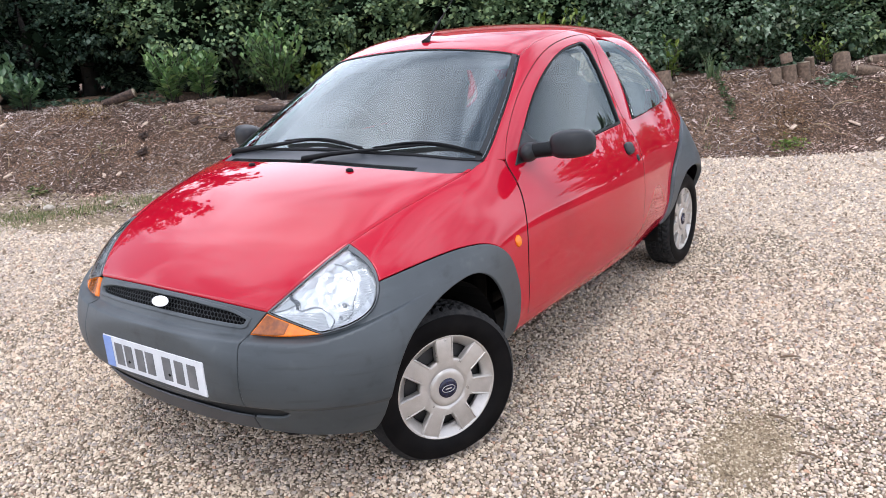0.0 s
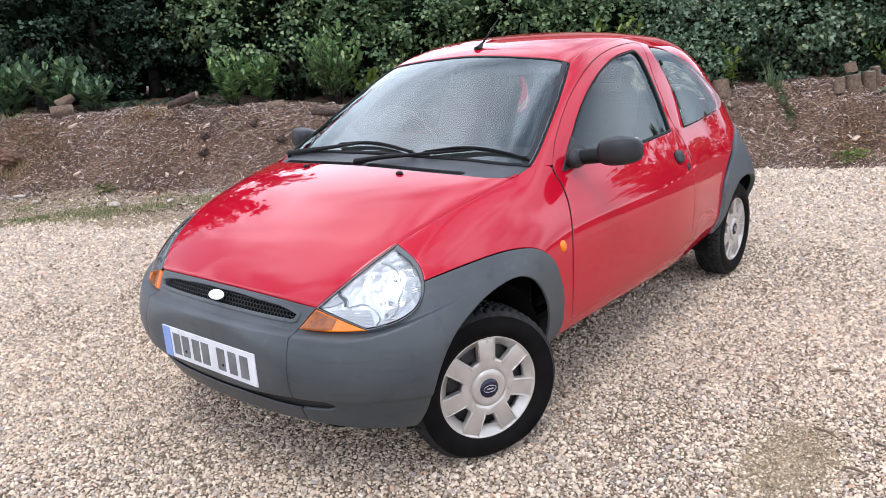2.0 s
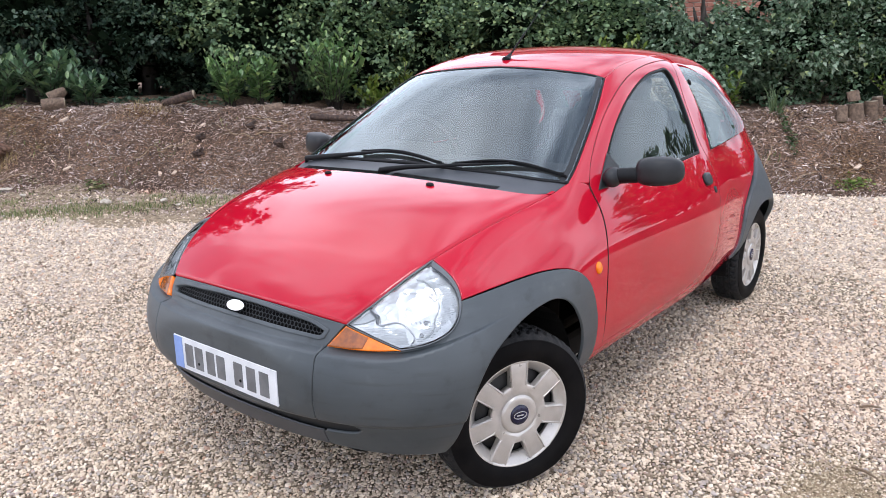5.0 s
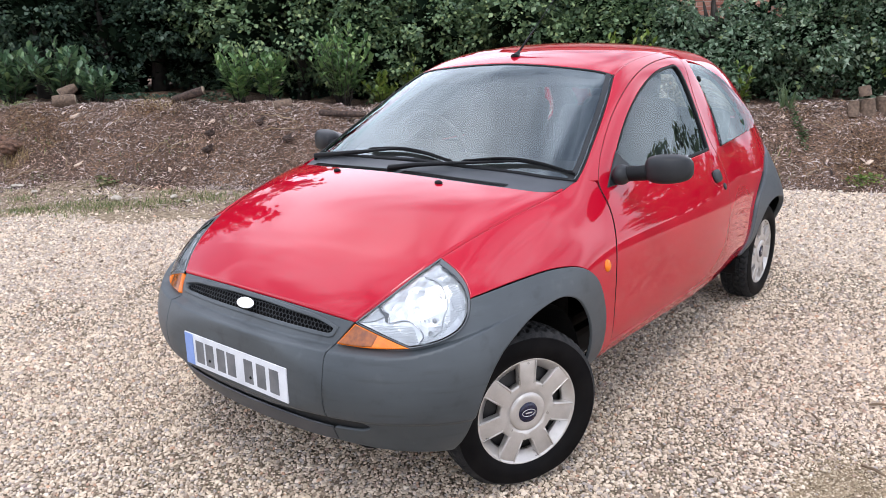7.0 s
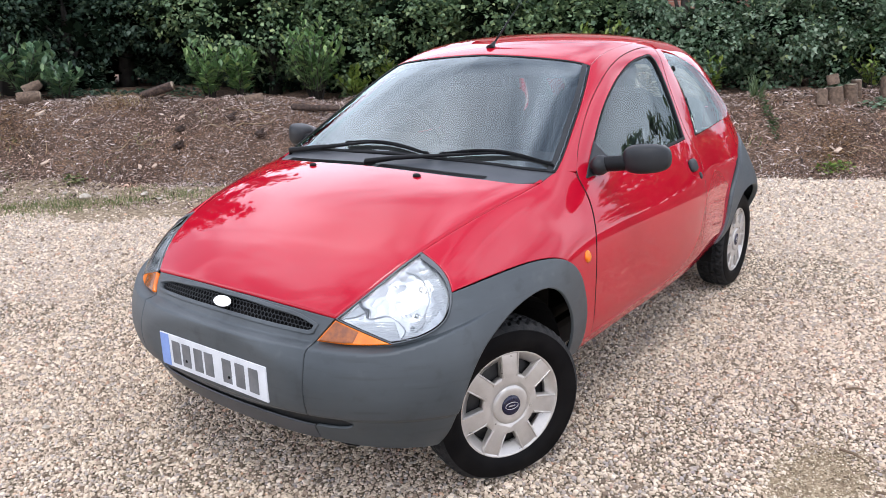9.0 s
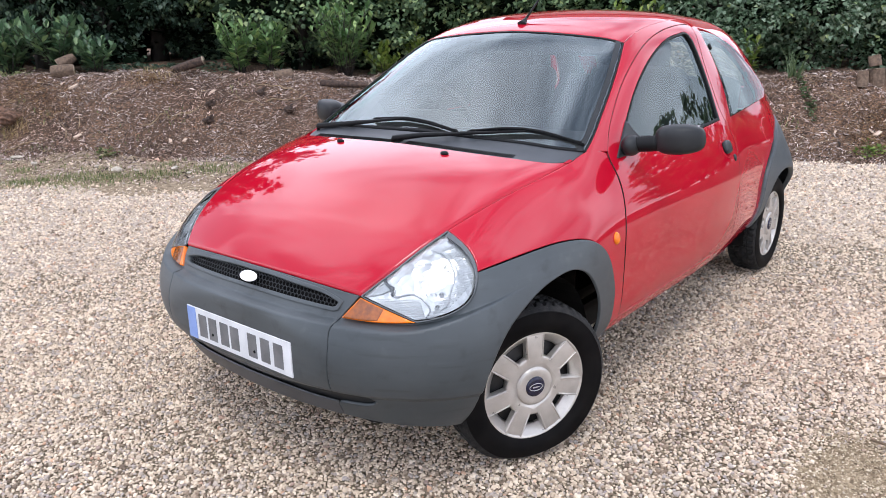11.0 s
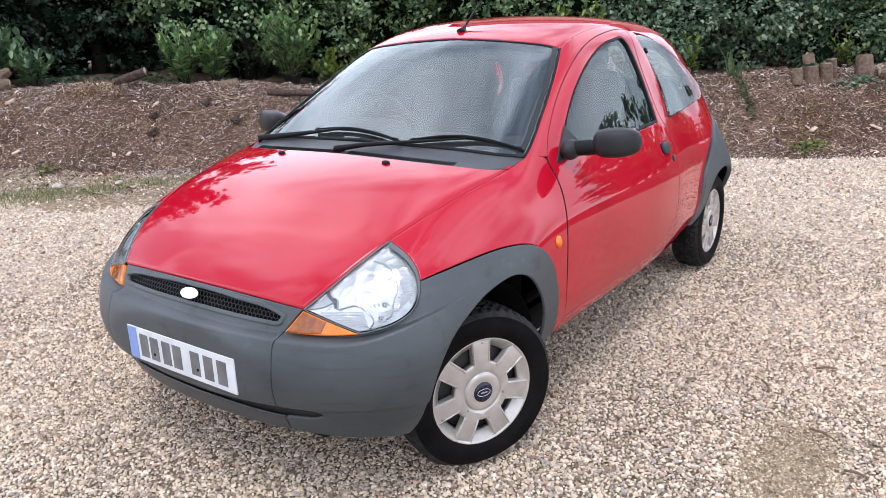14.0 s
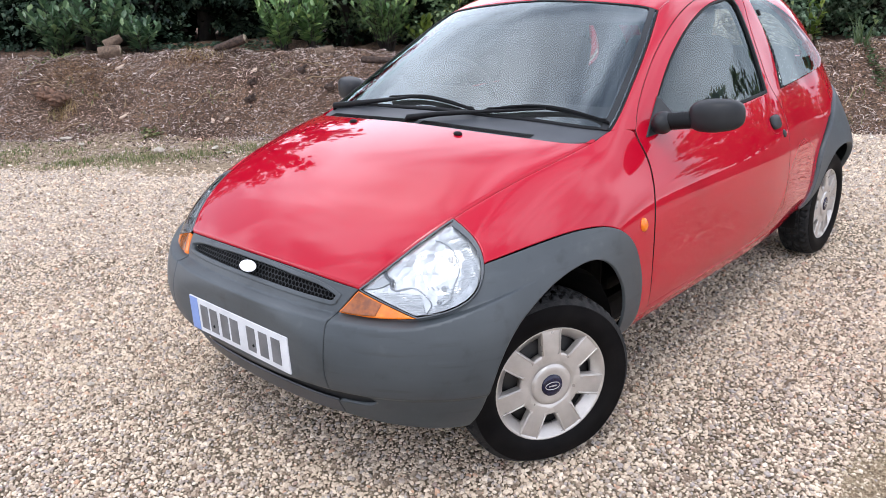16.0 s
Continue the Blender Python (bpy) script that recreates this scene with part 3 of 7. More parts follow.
kp = Mat("pebbles", (0.5, 0.45, 0.38), 0.85)
tint = kp.island([(0.0, (0.143, 0.103, 0.072)), (0.08, (0.275, 0.203, 0.143)), (0.20, (0.428, 0.332, 0.241)), (0.32, (0.398, 0.352, 0.319)), (0.48, (0.551, 0.440, 0.323)), (0.68, (0.663, 0.537, 0.402)), (0.86, (0.755, 0.627, 0.482)), (0.95, (0.816, 0.702, 0.562)), (0.965, (0.571, 0.344, 0.216)), (1.0, (0.306, 0.255, 0.241))])
fleck = kp.noise(160.0, 4.0)
kp.color(kp.mix(tint, fleck.outputs["Fac"], 0.25, "OVERLAY"))
kp.bump(fleck.outputs["Fac"], 0.3, 0.002)

# a stone: a ridge over four corners, its foot sunk in the bed
ridge_v = np.array([(1, 0.75, -0.7), (-1, 0.75, -0.7), (-1, -0.75, -0.7), (1, -0.75, -0.7), (0.42, 0, 0.75), (-0.42, 0, 0.75)], float)
ridge_t = np.array([(0, 1, 5), (0, 5, 4), (2, 3, 4), (2, 4, 5), (1, 2, 5), (3, 0, 4)])
pebble_shapes = []
for k in range(20):
    v = ridge_v * (1 + rng.normal(0, 0.12, (6, 1))) + rng.normal(0, 0.12, (6, 3))
    pebble_shapes.append((v * np.array([1.12, rng.uniform(0.85, 1.15), rng.uniform(0.60, 0.90)]), ridge_t))


# a near stone: a rounded pebble, flat-topped, five corners round
five = np.linspace(0, 2 * np.pi, 6)[:-1]
round_v = np.concatenate([np.stack([np.cos(five), 0.82 * np.sin(five), 0 * five - 0.55], -1), np.stack([0.70 * np.cos(five + 0.3), 0.58 * np.sin(five + 0.3), 0 * five + 0.5], -1)])
round_t = np.array([t for k in range(5) for t in ((k, (k + 1) % 5, 5 + k), ((k + 1) % 5, 5 + (k + 1) % 5, 5 + k))] + [(5, 6, 7), (5, 7, 8), (5, 8, 9)])
near_shapes = []
for k in range(24):
    v = round_v * (1 + rng.normal(0, 0.09, (10, 1))) + rng.normal(0, 0.08, (10, 3))
    near_shapes.append((v * np.array([rng.uniform(1.0, 1.3), rng.uniform(0.9, 1.15), rng.uniform(0.55, 0.85)]), round_t))


far_v = np.array([(1, 0.3, -0.6), (-0.3, 1, -0.6), (-1, -0.3, -0.6), (0.3, -1, -0.6), (0, 0, 0.8)])
far_t = np.array([(0, 1, 4), (1, 2, 4), (2, 3, 4), (3, 0, 4)])
far_shapes = [((far_v + rng.normal(0, 0.16, (5, 3))) * np.array([1.1, rng.uniform(0.8, 1.1), rng.uniform(0.6, 0.9)]), far_t) for k in range(20)]
SOIL_EDGE = -1.50


BARE = ((-0.52, 1.56, 0.25, 0.125), (-0.12, 1.78, 0.15, 0.09))


def gravel(pitch):
    """Loose stones side by side over the yard, larger farther off; worn earthy patches show bare ground."""
    r, pr, pa, ps = 1.2, [], [], []
    while r < 9.6:
        s = pitch * max(1.0, r / 3.0)**0.80
        a = np.arange(math.radians(168), math.radians(258), s / r)
        pr.append(np.full(len(a), r)), pa.append(a + rng.random() * s / r), ps.append(np.full(len(a), s))
        r += s * 0.9
    r, a, s = np.concatenate(pr), np.concatenate(pa), np.concatenate(ps)
    m = len(r)
    p = np.stack([1.85 + r * np.cos(a), 2.0 + r * np.sin(a)], -1) + rng.uniform(-0.42, 0.42, (m, 2)) * s[:, None]
    back, al = (p - FOOT) @ BACK, (p - FOOT) @ ALONG
    bare = sum(np.exp(-(((p[:, 0] - x) / w)**2 + ((p[:, 1] - y) / d)**2)**2) for x, y, w, d in BARE) + 0.20 * np.clip(lumps(p, 0.5), 0, 1)
    edge = np.where(al < 1.5, SOIL_EDGE - 0.18 * np.sin(al * 2.3) - 0.12 * np.sin(al * 5.1 + 1), 0.05)
    keep = (back < edge + rng.normal(0, 0.16, m)) | ((back < 0.05) & (rng.random(m) < 0.26))
    keep &= rng.random(m) > 0.86 * np.clip(bare * 1.2, 0, 1)
    keep &= ~((np.abs(p[:, 1]) < 0.4) & (p[:, 0] < 0.0) & (p[:, 0] > -2.6)) | (rng.random(m) < 0.4)
    keep &= rng.random(m) < np.clip(1 - 0.45 * (r - 4.4) / 1.6, 0.55, 1)
    p, s = p[keep], s[keep]
    bare = bare[keep]
    size = s * np.where(np.hypot(p[:, 0] - 1.85, p[:, 1] - 2.0) < 2.9, 0.515, 0.475) * np.clip(rng.lognormal(0.0, 0.28, len(p)), 0.45, 2.0) * (1 - 0.35 * np.clip(bare, 0, 1))
    turn = spins(len(p), 0.40) * size[:, None, None]
    z = size * rng.uniform(0.15, 0.65, len(p))
    reach = np.hypot(p[:, 0] - 1.85, p[:, 1] - 2.0)
    kind = np.where(reach < 2.9, rng.integers(40, 64, len(p)), rng.integers(0, 20, len(p)) + 20 * (reach > 4.3))
    v, t = strewn(pebble_shapes + far_shapes + near_shapes, kind, turn, np.column_stack([p, z]))
    return fast_mesh("gravel", v, t, kp.m, False)


def scattered(n):
    """Stones lying loosely on the packed grit."""
    r, a = 5.2 * np.sqrt(rng.random(n)), np.radians(rng.uniform(262, 524, n))
    size = 0.0085 * np.clip(rng.lognormal(0.0, 0.3, n), 0.5, 2.0)
    p = np.stack([1.85 + r * np.cos(a), 2.0 + r * np.sin(a), size * 0.4], -1)
    v, t = strewn(far_shapes, rng.integers(0, 20, n), spins(n, 0.4) * size[:, None, None], p)
    return fast_mesh("loose_stones", v, t, kp.m, False)


tagged(put("loose_stones", scattered(14000)), "loose cream and grey stones on packed grit", "gravel", kind="stuff")
tagged(put("gravel", gravel(0.0111)), "loose cream, grey and tan gravel stones", "gravel", kind="stuff")
kg = Mat("fine_grit", (0.3, 0.22, 0.14), 0.95)
kg.color(kg.island([(0.0, (0.13, 0.094, 0.058)), (0.3, (0.28, 0.210, 0.135)), (0.65, (0.43, 0.340, 0.225)), (0.90, (0.58, 0.49, 0.35)), (1.0, (0.76, 0.67, 0.53))]))


def fine_grit(pitch):
    """Small brown chippings over the worn patches, thinning out into the gravel round them."""
    pts = []
    for x, y, w, d in BARE:
        gx, gy = np.meshgrid(np.arange(x - 1.7 * w, x + 1.7 * w, pitch), np.arange(y - 1.7 * d, y + 1.7 * d, pitch))
        q = np.stack([gx.ravel(), gy.ravel()], -1) + rng.uniform(-0.5, 0.5, (gx.size, 2)) * pitch
        u = ((q[:, 0] - x) / w)**2 + ((q[:, 1] - y) / d)**2 + 0.5 * lumps(q, 0.10)
        pts.append(q[rng.random(len(q)) < np.clip(1.9 - 0.75 * u, 0, 0.85)])
    q = np.concatenate(pts)
    size = pitch * 0.5 * np.clip(rng.lognormal(0, 0.4, len(q)), 0.4, 2.4)
    v, t = strewn(far_shapes, rng.integers(0, 20, len(q)), spins(len(q), 0.4) * size[:, None, None], np.column_stack([q, 0.003 + size * 0.3]))
    return fast_mesh("fine_grit", v, t, kg.m, False)


tagged(put("fine_grit", fine_grit(0.0062)), "fine brown grit on the worn patches", "gravel", kind="stuff")
STONE = blotched("weathered_stone", (0.34, 0.295, 0.235), (0.58, 0.525, 0.44), 18.0, 0.9, relief=0.6, fine=90.0, dist=0.006)
for x, y, s in ((-0.75, 1.30, 0.030), (-2.10, 1.62, 0.032), (-2.3, 1.9, 0.04), (0.72, -0.92, 0.028), *((*yard(a, b)[:2], k) for a, b, k in ((0.32, -0.62, 0.085), (-0.23, -0.78, 0.10), (-0.05, -0.70, 0.05), (-1.83, -0.05, 0.09), (-1.38, -0.39, 0.08), (0.55, -0.8, 0.05), (-0.6, -0.5, 0.05), (8.2, -0.12, 0.05), (7.0, -0.1, 0.045)))):
    v, t = ball(1)
    v = v * (1 + 0.22 * np.sin(v[:, :1] * 3 + x * 9) + rng.normal(0, 0.13, (len(v), 1))) * np.array([1.0, 0.72, 0.42]) * s * 0.62
    st = tagged(put("stone", fast_mesh("stone", v, t, STONE, False)), "larger pale stone lying on the gravel", "stone", "larger stones")
    st.matrix_basis = pose(x, y, s * 0.35, 0, 0, rng.uniform(0, 360))
kt = Mat("dry_twig", (0.16, 0.11, 0.07), 0.9)
kt.color(kt.ramp(kt.noise(30.0).outputs["Fac"], [(0.3, (0.12, 0.08, 0.05)), (0.7, (0.24, 0.18, 0.12))]))
for x, y, l, a in ((-0.75, 1.62, 0.09, 70), (-1.02, 1.38, 0.10, 30), (-1.30, 1.55, 0.08, 120), (-0.55, 1.75, 0.07, 85), (-0.92, 1.12, 0.06, 160), (-1.9, 2.3, 0.12, 40), (0.1, 1.2, 0.05, 20)):
    bm = bmesh.new()
    tube(bm, [(-l / 2, 0, 0), (0, l * 0.06, 0.004), (l / 2, 0, 0)], [0.004, 0.005, 0.003], 6)
    tw = tagged(part("twig", bm, kt.m, None, smooth=True), "short dry brown twig on the gravel", "twig", "twigs on the gravel")
    tw.matrix_basis = pose(x, y, 0.018, 0, 0, a)

ks = Mat("bark_strips", (0.2, 0.15, 0.1), 0.9)
ks.color(ks.island([(0.0, (0.06, 0.040, 0.030)), (0.4, (0.16, 0.112, 0.080)), (0.75, (0.33, 0.255, 0.195)), (1.0, (0.56, 0.48, 0.39))]))
STRAW = ks.m

# ---- bank of wood chippings ----
kb = Mat("mulch_earth", (0.075, 0.05, 0.035), 0.95)
big, fine, chip = kb.noise(1.1, 5.0), kb.noise(60.0, 5.0), kb.noise(75.0, kind="cell")
c1 = kb.ramp(big.outputs["Fac"], [(0.3, (0.084, 0.052, 0.036)), (0.5, (0.142, 0.091, 0.062)), (0.72, (0.20, 0.130, 0.085))])
c2 = kb.ramp(chip.outputs["Color"], [(0.0, (0.25, 0.22, 0.21)), (0.5, (0.8, 0.76, 0.72)), (0.8, (1.5, 1.35, 1.2)), (1.0, (3.6, 3.2, 2.8))])
kb.color(kb.mix(c1, c2, 0.9, "MULTIPLY"))
kb.bump(fine.outputs["Fac"], 0.9, 0.02).bump(chip.outputs["Distance"], 0.8, 0.015)
al = np.concatenate([np.arange(-16, -5.4, 0.2), np.arange(-5.4, 12.6, 0.055), np.arange(12.6, 26, 0.25)])
bk = np.concatenate([np.arange(-2.1, 0, 0.1), np.arange(0, 2.0, 0.055), np.array([2.5, 3, 4, 6, 9, 14, 25])])
ga, gb = np.meshgrid(al, bk, indexing="ij")
bank_v = yard(ga.ravel(), gb.ravel(), bank_height(ga, gb).ravel())
ia = np.arange(ga.size).reshape(ga.shape)
quads = np.stack([ia[:-1, :-1], ia[1:, :-1], ia[1:, 1:], ia[:-1, 1:]], -1).reshape(-1, 4)
bank_t = np.concatenate([quads[:, [0, 1, 2]], quads[:, [0, 2, 3]]])[:, ::-1]
front = bank_v[bank_t].mean(1)
front = ((front[:, :2] - FOOT) @ BACK < 0.0) & ((front[:, :2] - FOOT) @ ALONG < 2.2)


def earth(name, tones):
    """Trodden soil: clods, dust and grit."""
    k = Mat(name, tones[1], 0.95)
    clod, dust, grit = k.noise(22.0, 8.0), k.noise(150.0, 6.0), k.noise(190.0, kind="cell")
    tone = k.ramp(clod.outputs["Fac"], [(0.32, tones[0]), (0.5, tones[1]), (0.7, tones[2])])
    k.color(k.mix(tone, dust.outputs["Fac"], 0.6, "OVERLAY"))
    k.bump(grit.outputs["Distance"], 0.8, 0.005).bump(clod.outputs["Fac"], 0.6, 0.02)
    return k.m


VERGE = earth("verge_soil", ((0.12, 0.085, 0.052), (0.25, 0.185, 0.118), (0.42, 0.335, 0.225)))
SANDY = earth("sandy_earth", ((0.19, 0.140, 0.086), (0.32, 0.245, 0.155), (0.44, 0.350, 0.230)))
tagged(put("verge", fast_mesh("verge", bank_v, bank_t[front], VERGE)), "strip of bare tan soil along the gravel", "soil", kind="structure")
for x, y, w, d in BARE:
    ring = [(x + 1.15 * w * math.cos(a) * (1 + 0.22 * math.sin(3 * a + x * 5) + 0.13 * math.sin(7 * a) + 0.08 * math.sin(13 * a + 2)), y + 1.15 * d * math.sin(a) * (1 + 0.20 * math.sin(4 * a + 1) + 0.12 * math.sin(9 * a) + 0.07 * math.sin(15 * a)), -0.002) for a in np.linspace(0, 2 * math.pi, 97)[:-1]]
    v = np.array(ring + [(x, y, 0.003)])
    t = np.array([(k, (k + 1) % 96, 96) for k in range(96)])
    tagged(put("earth_patch", fast_mesh("earth_patch", v, t, SANDY)), "worn patch of bare sandy earth", "soil", kind="structure")
bank_t = bank_t[~front]
tagged(put("earth_bank", fast_mesh("earth_bank", bank_v, bank_t, kb.m)), "low bank of brown earth and shredded bark", "bank", kind="structure")

kc = Mat("bark_chips", (0.12, 0.08, 0.05), 0.9)
chip_tone = kc.island([(0.0, (0.022, 0.014, 0.011)), (0.22, (0.085, 0.054, 0.041)), (0.40, (0.225, 0.158, 0.130)), (0.60, (0.42, 0.330, 0.292)), (0.88, (0.60, 0.505, 0.460)), (1.0, (0.84, 0.75, 0.68))])
drift = kc.ramp(kc.noise(1.15, 5.0).outputs["Fac"], [(0.28, (1.12, 0.84, 0.64)), (0.42, (1.0, 0.93, 0.88)), (0.62, (0.98, 0.98, 1.0)), (0.75, (0.62, 0.55, 0.52))])
kc.color(kc.mix(kc.mix(chip_tone, drift, 0.85, "MULTIPLY"), kc.noise(90.0).outputs["Fac"], 0.3, "OVERLAY"))
chip_shapes = []
for k in range(8):
    w, h = rng.uniform(0.14, 0.36), rng.uniform(0.10, 0.24)
    v = np.array([(-1, 0.3 * w, 0), (-0.6, -w, 0.3 * h), (1, 0.1, 0.2 * h), (0.2, w, h * 1.6)])
    t = np.array([(0, 2, 3), (0, 3, 1), (1, 3, 2)])
    chip_shapes.append((v, t))
n = 145000
ca, cb = rng.uniform(-5.2, 11.5, n), np.where(rng.random(n) < 0.11, rng.uniform(-1.3, 0, n), rng.uniform(-0.12, 1.75, n))
size = np.clip(rng.lognormal(math.log(0.0132), 0.46, n), 0.005, 0.045)
v, t = strewn(chip_shapes, rng.integers(0, 8, n), spins(n, 1.15) * size[:, None, None], yard(ca, cb, bank_height(ca, cb) + 0.006))
tagged(put("bark_chippings", fast_mesh("bark_chippings", v, t, kc.m, False)), "shredded brown bark and pale wood chips", "mulch", kind="stuff")
RUST = Mat("rusty_leaf_litter", (0.2, 0.12, 0.06), 0.9)
RUST.color(RUST.island([(0.0, (0.055, 0.030, 0.018)), (0.4, (0.17, 0.095, 0.048)), (0.8, (0.30, 0.175, 0.085)), (1.0, (0.42, 0.29, 0.16))]))
drifts = np.array([(-2.25, 0.86, 0.30, 0.12), (-1.75, 0.62, 0.25, 0.10), (7.45, 0.42, 0.16, 0.16), (7.30, 0.25, 0.10, 0.08), (-0.65, 0.93, 0.20, 0.07), (6.95, 1.15, 0.2, 0.1)])
n = 9000
cl = drifts[rng.choice(6, n, p=(0.30, 0.16, 0.24, 0.08, 0.14, 0.08))]
ca, cb = cl[:, 0] + cl[:, 2] * rng.normal(0, 1, n), cl[:, 1] + cl[:, 3] * rng.normal(0, 1, n)
size = np.clip(rng.lognormal(math.log(0.0115), 0.4, n), 0.005, 0.03)
v, t = strewn(chip_shapes, rng.integers(0, 8, n), spins(n, 1.0) * size[:, None, None], yard(ca, cb, np.maximum(bank_height(ca, cb), 0) + 0.011))
tagged(put("leaf_litter", fast_mesh("leaf_litter", v, t, RUST.m, False)), "rust-brown dead leaf litter drifted over the mulch", "leaf litter", kind="stuff")
n = 10500
ca, cb = rng.uniform(-5, 12, n), rng.uniform(0.0, 1.5, n)
length = np.clip(rng.lognormal(math.log(0.050), 0.42, n), 0.022, 0.22)
sv = np.array([(-1, 0.05, 0), (-1, -0.05, 0), (0, 0.04, 0.14), (0, -0.04, 0.14), (1, 0.02, 0), (1, -0.02, 0), (-1, 0, 0.07), (0, 0, 0.2), (1, 0, 0.04)])
stt = np.array([(0, 1, 3), (0, 3, 2), (2, 3, 5), (2, 5, 4), (0, 6, 7), (0, 7, 2), (6, 1, 3), (6, 3, 7), (2, 7, 8), (2, 8, 4), (7, 3, 5), (7, 5, 8)])
v, t = strewn([(sv, stt)], np.zeros(n, int), spins(n, 0.5) * (length / 2)[:, None, None], yard(ca, cb, bank_height(ca, cb) + 0.012))
tagged(put("dead_twigs", fast_mesh("dead_twigs", v, t, STRAW)), "dry twigs and bark strips in the mulch", "twigs", kind="stuff")


# ---- the car ----
car = tagged(empty("hatchback_car"), "small red three-door hatchback with grey plastic bumpers, parked on gravel", "car")

# lines on the skin, on the car's left: x, y, z
BONNET_F = seg((0.503, 0, 0.674), (0.499, 0.15, 0.672), (0.490, 0.30, 0.666), (0.472, 0.438, 0.655))
BONNET_S = seg((0.472, 0.438, 0.655), (0.389, 0.486, 0.714), (0.301, 0.523, 0.768), (0.214, 0.550, 0.807), (0.094, 0.579, 0.846), (-0.027, 0.601, 0.876), (-0.148, 0.629, 0.906), (-0.337, 0.655, 0.946))
BONNET_R = seg((-0.190, 0, 0.966), (-0.192, 0.224, 0.960), (-0.204, 0.383, 0.956), (-0.226, 0.501, 0.952), (-0.268, 0.603, 0.947), (-0.337, 0.655, 0.946))
SCREEN_B = seg((-0.300, 0, 1.00), (-0.308, 0.25, 0.99), (-0.338, 0.48, 0.975), (-0.372, 0.60, 0.962), (-0.408, 0.657, 0.958))
SCREEN_S = seg((-0.408, 0.657, 0.958), (-0.453, 0.651, 0.981), (-0.572, 0.628, 1.059), (-0.715, 0.593, 1.150), (-0.855, 0.551, 1.239), (-0.962, 0.512, 1.300))
SCREEN_T = seg((-0.945, 0, 1.348), (-0.940, 0.20, 1.341), (-0.943, 0.367, 1.324), (-0.962, 0.512, 1.300))
DITCH = seg((-0.962, 0.512, 1.300), (-1.054, 0.506, 1.333), (-1.184, 0.504, 1.362), (-1.348, 0.500, 1.380), (-1.60, 0.480, 1.393), (-1.95, 0.462, 1.370), (-2.27, 0.45, 1.27))
HATCH_T = seg((-2.33, 0, 1.33), (-2.32, 0.25, 1.31), (-2.27, 0.45, 1.27))
HATCH_S = seg((-2.27, 0.45, 1.27), (-2.48, 0.50, 1.11), (-2.64, 0.52, 0.98), (-2.74, 0.53, 0.87))
LAMP_O = seg((0.214, 0.550, 0.807), (0.219, 0.602, 0.785), (0.227, 0.652, 0.748), (0.243, 0.679, 0.712), (0.266, 0.694, 0.680), (0.300, 0.697, 0.647), (0.336, 0.683, 0.626), (0.379, 0.654, 0.610), (0.424, 0.605, 0.599))
AMBER_B = seg((0.424, 0.605, 0.599), (0.460, 0.548, 0.595), (0.491, 0.484, 0.594), (0.519, 0.404, 0.596))
AMBER_T = seg((0.472, 0.438, 0.652), (0.457, 0.520, 0.630), (0.424, 0.605, 0.599))
ARCH_TOP = seg((0.243, 0.679, 0.712), (0.123, 0.710, 0.724), (0.003, 0.732, 0.730), (-0.071, 0.746, 0.731), (-0.144, 0.764, 0.727), (-0.207, 0.780, 0.716), (-0.272, 0.795, 0.684), (-0.314, 0.803, 0.640), (-0.344, 0.806, 0.574), (-0.363, 0.804, 0.505), (-0.368, 0.797, 0.428), (-0.366, 0.780, 0.367), (-0.345, 0.765, 0.330))
ARCH_IN = seg((-0.262, 0.765, 0.330), (-0.264, 0.785, 0.39), (-0.262, 0.802, 0.461), (-0.246, 0.805, 0.519), (-0.218, 0.804, 0.568), (-0.175, 0.798, 0.616), (-0.115, 0.788, 0.641), (-0.023, 0.777, 0.639), (0.065, 0.773, 0.621), (0.152, 0.771, 0.588), (0.231, 0.765, 0.540), (0.285, 0.743, 0.445), (0.290, 0.701, 0.323), (0.275, 0.64, 0.235))
BUMPER_SEAM = seg((0.519, 0.404, 0.596), (0.540, 0.392, 0.58), (0.554, 0.389, 0.531), (0.563, 0.390, 0.461), (0.540, 0.379, 0.381), (0.500, 0.372, 0.262))
BUMPER_B = seg((0.275, 0.64, 0.235), (0.335, 0.625, 0.246), (0.398, 0.547, 0.255), (0.463, 0.43, 0.262), (0.500, 0.372, 0.262))
BUMPER_M = seg((0.524, 0, 0.262), (0.518, 0.2, 0.262), (0.500, 0.372, 0.262))
DOOR_F = seg((-0.497, 0.698, 0.953), (-0.494, 0.705, 0.933), (-0.499, 0.730, 0.886), (-0.497, 0.755, 0.836), (-0.480, 0.779, 0.779), (-0.452, 0.802, 0.684), (-0.440, 0.807, 0.580), (-0.444, 0.799, 0.446), (-0.452, 0.787, 0.385))
DOOR_T = seg((-0.497, 0.698, 0.953), (-0.557, 0.668, 1.010), (-0.625, 0.645, 1.064), (-0.749, 0.611, 1.148), (-0.890, 0.583, 1.226), (-1.059, 0.557, 1.297), (-1.221, 0.540, 1.339), (-1.415, 0.527, 1.363), (-1.56, 0.519, 1.370), (-1.622, 0.524, 1.358), (-1.634, 0.550, 1.315))
DOOR_R = seg((-1.634, 0.550, 1.315), (-1.612, 0.599, 1.221), (-1.614, 0.655, 1.088), (-1.622, 0.705, 0.965), (-1.655, 0.731, 0.903), (-1.668, 0.757, 0.843), (-1.652, 0.788, 0.766), (-1.630, 0.807, 0.661), (-1.621, 0.806, 0.549), (-1.608, 0.802, 0.468), (-1.585, 0.79, 0.40), (-1.545, 0.783, 0.376))
DOOR_B = seg((-1.545, 0.783, 0.376), (-1.0, 0.787, 0.380), (-0.452, 0.787, 0.385))
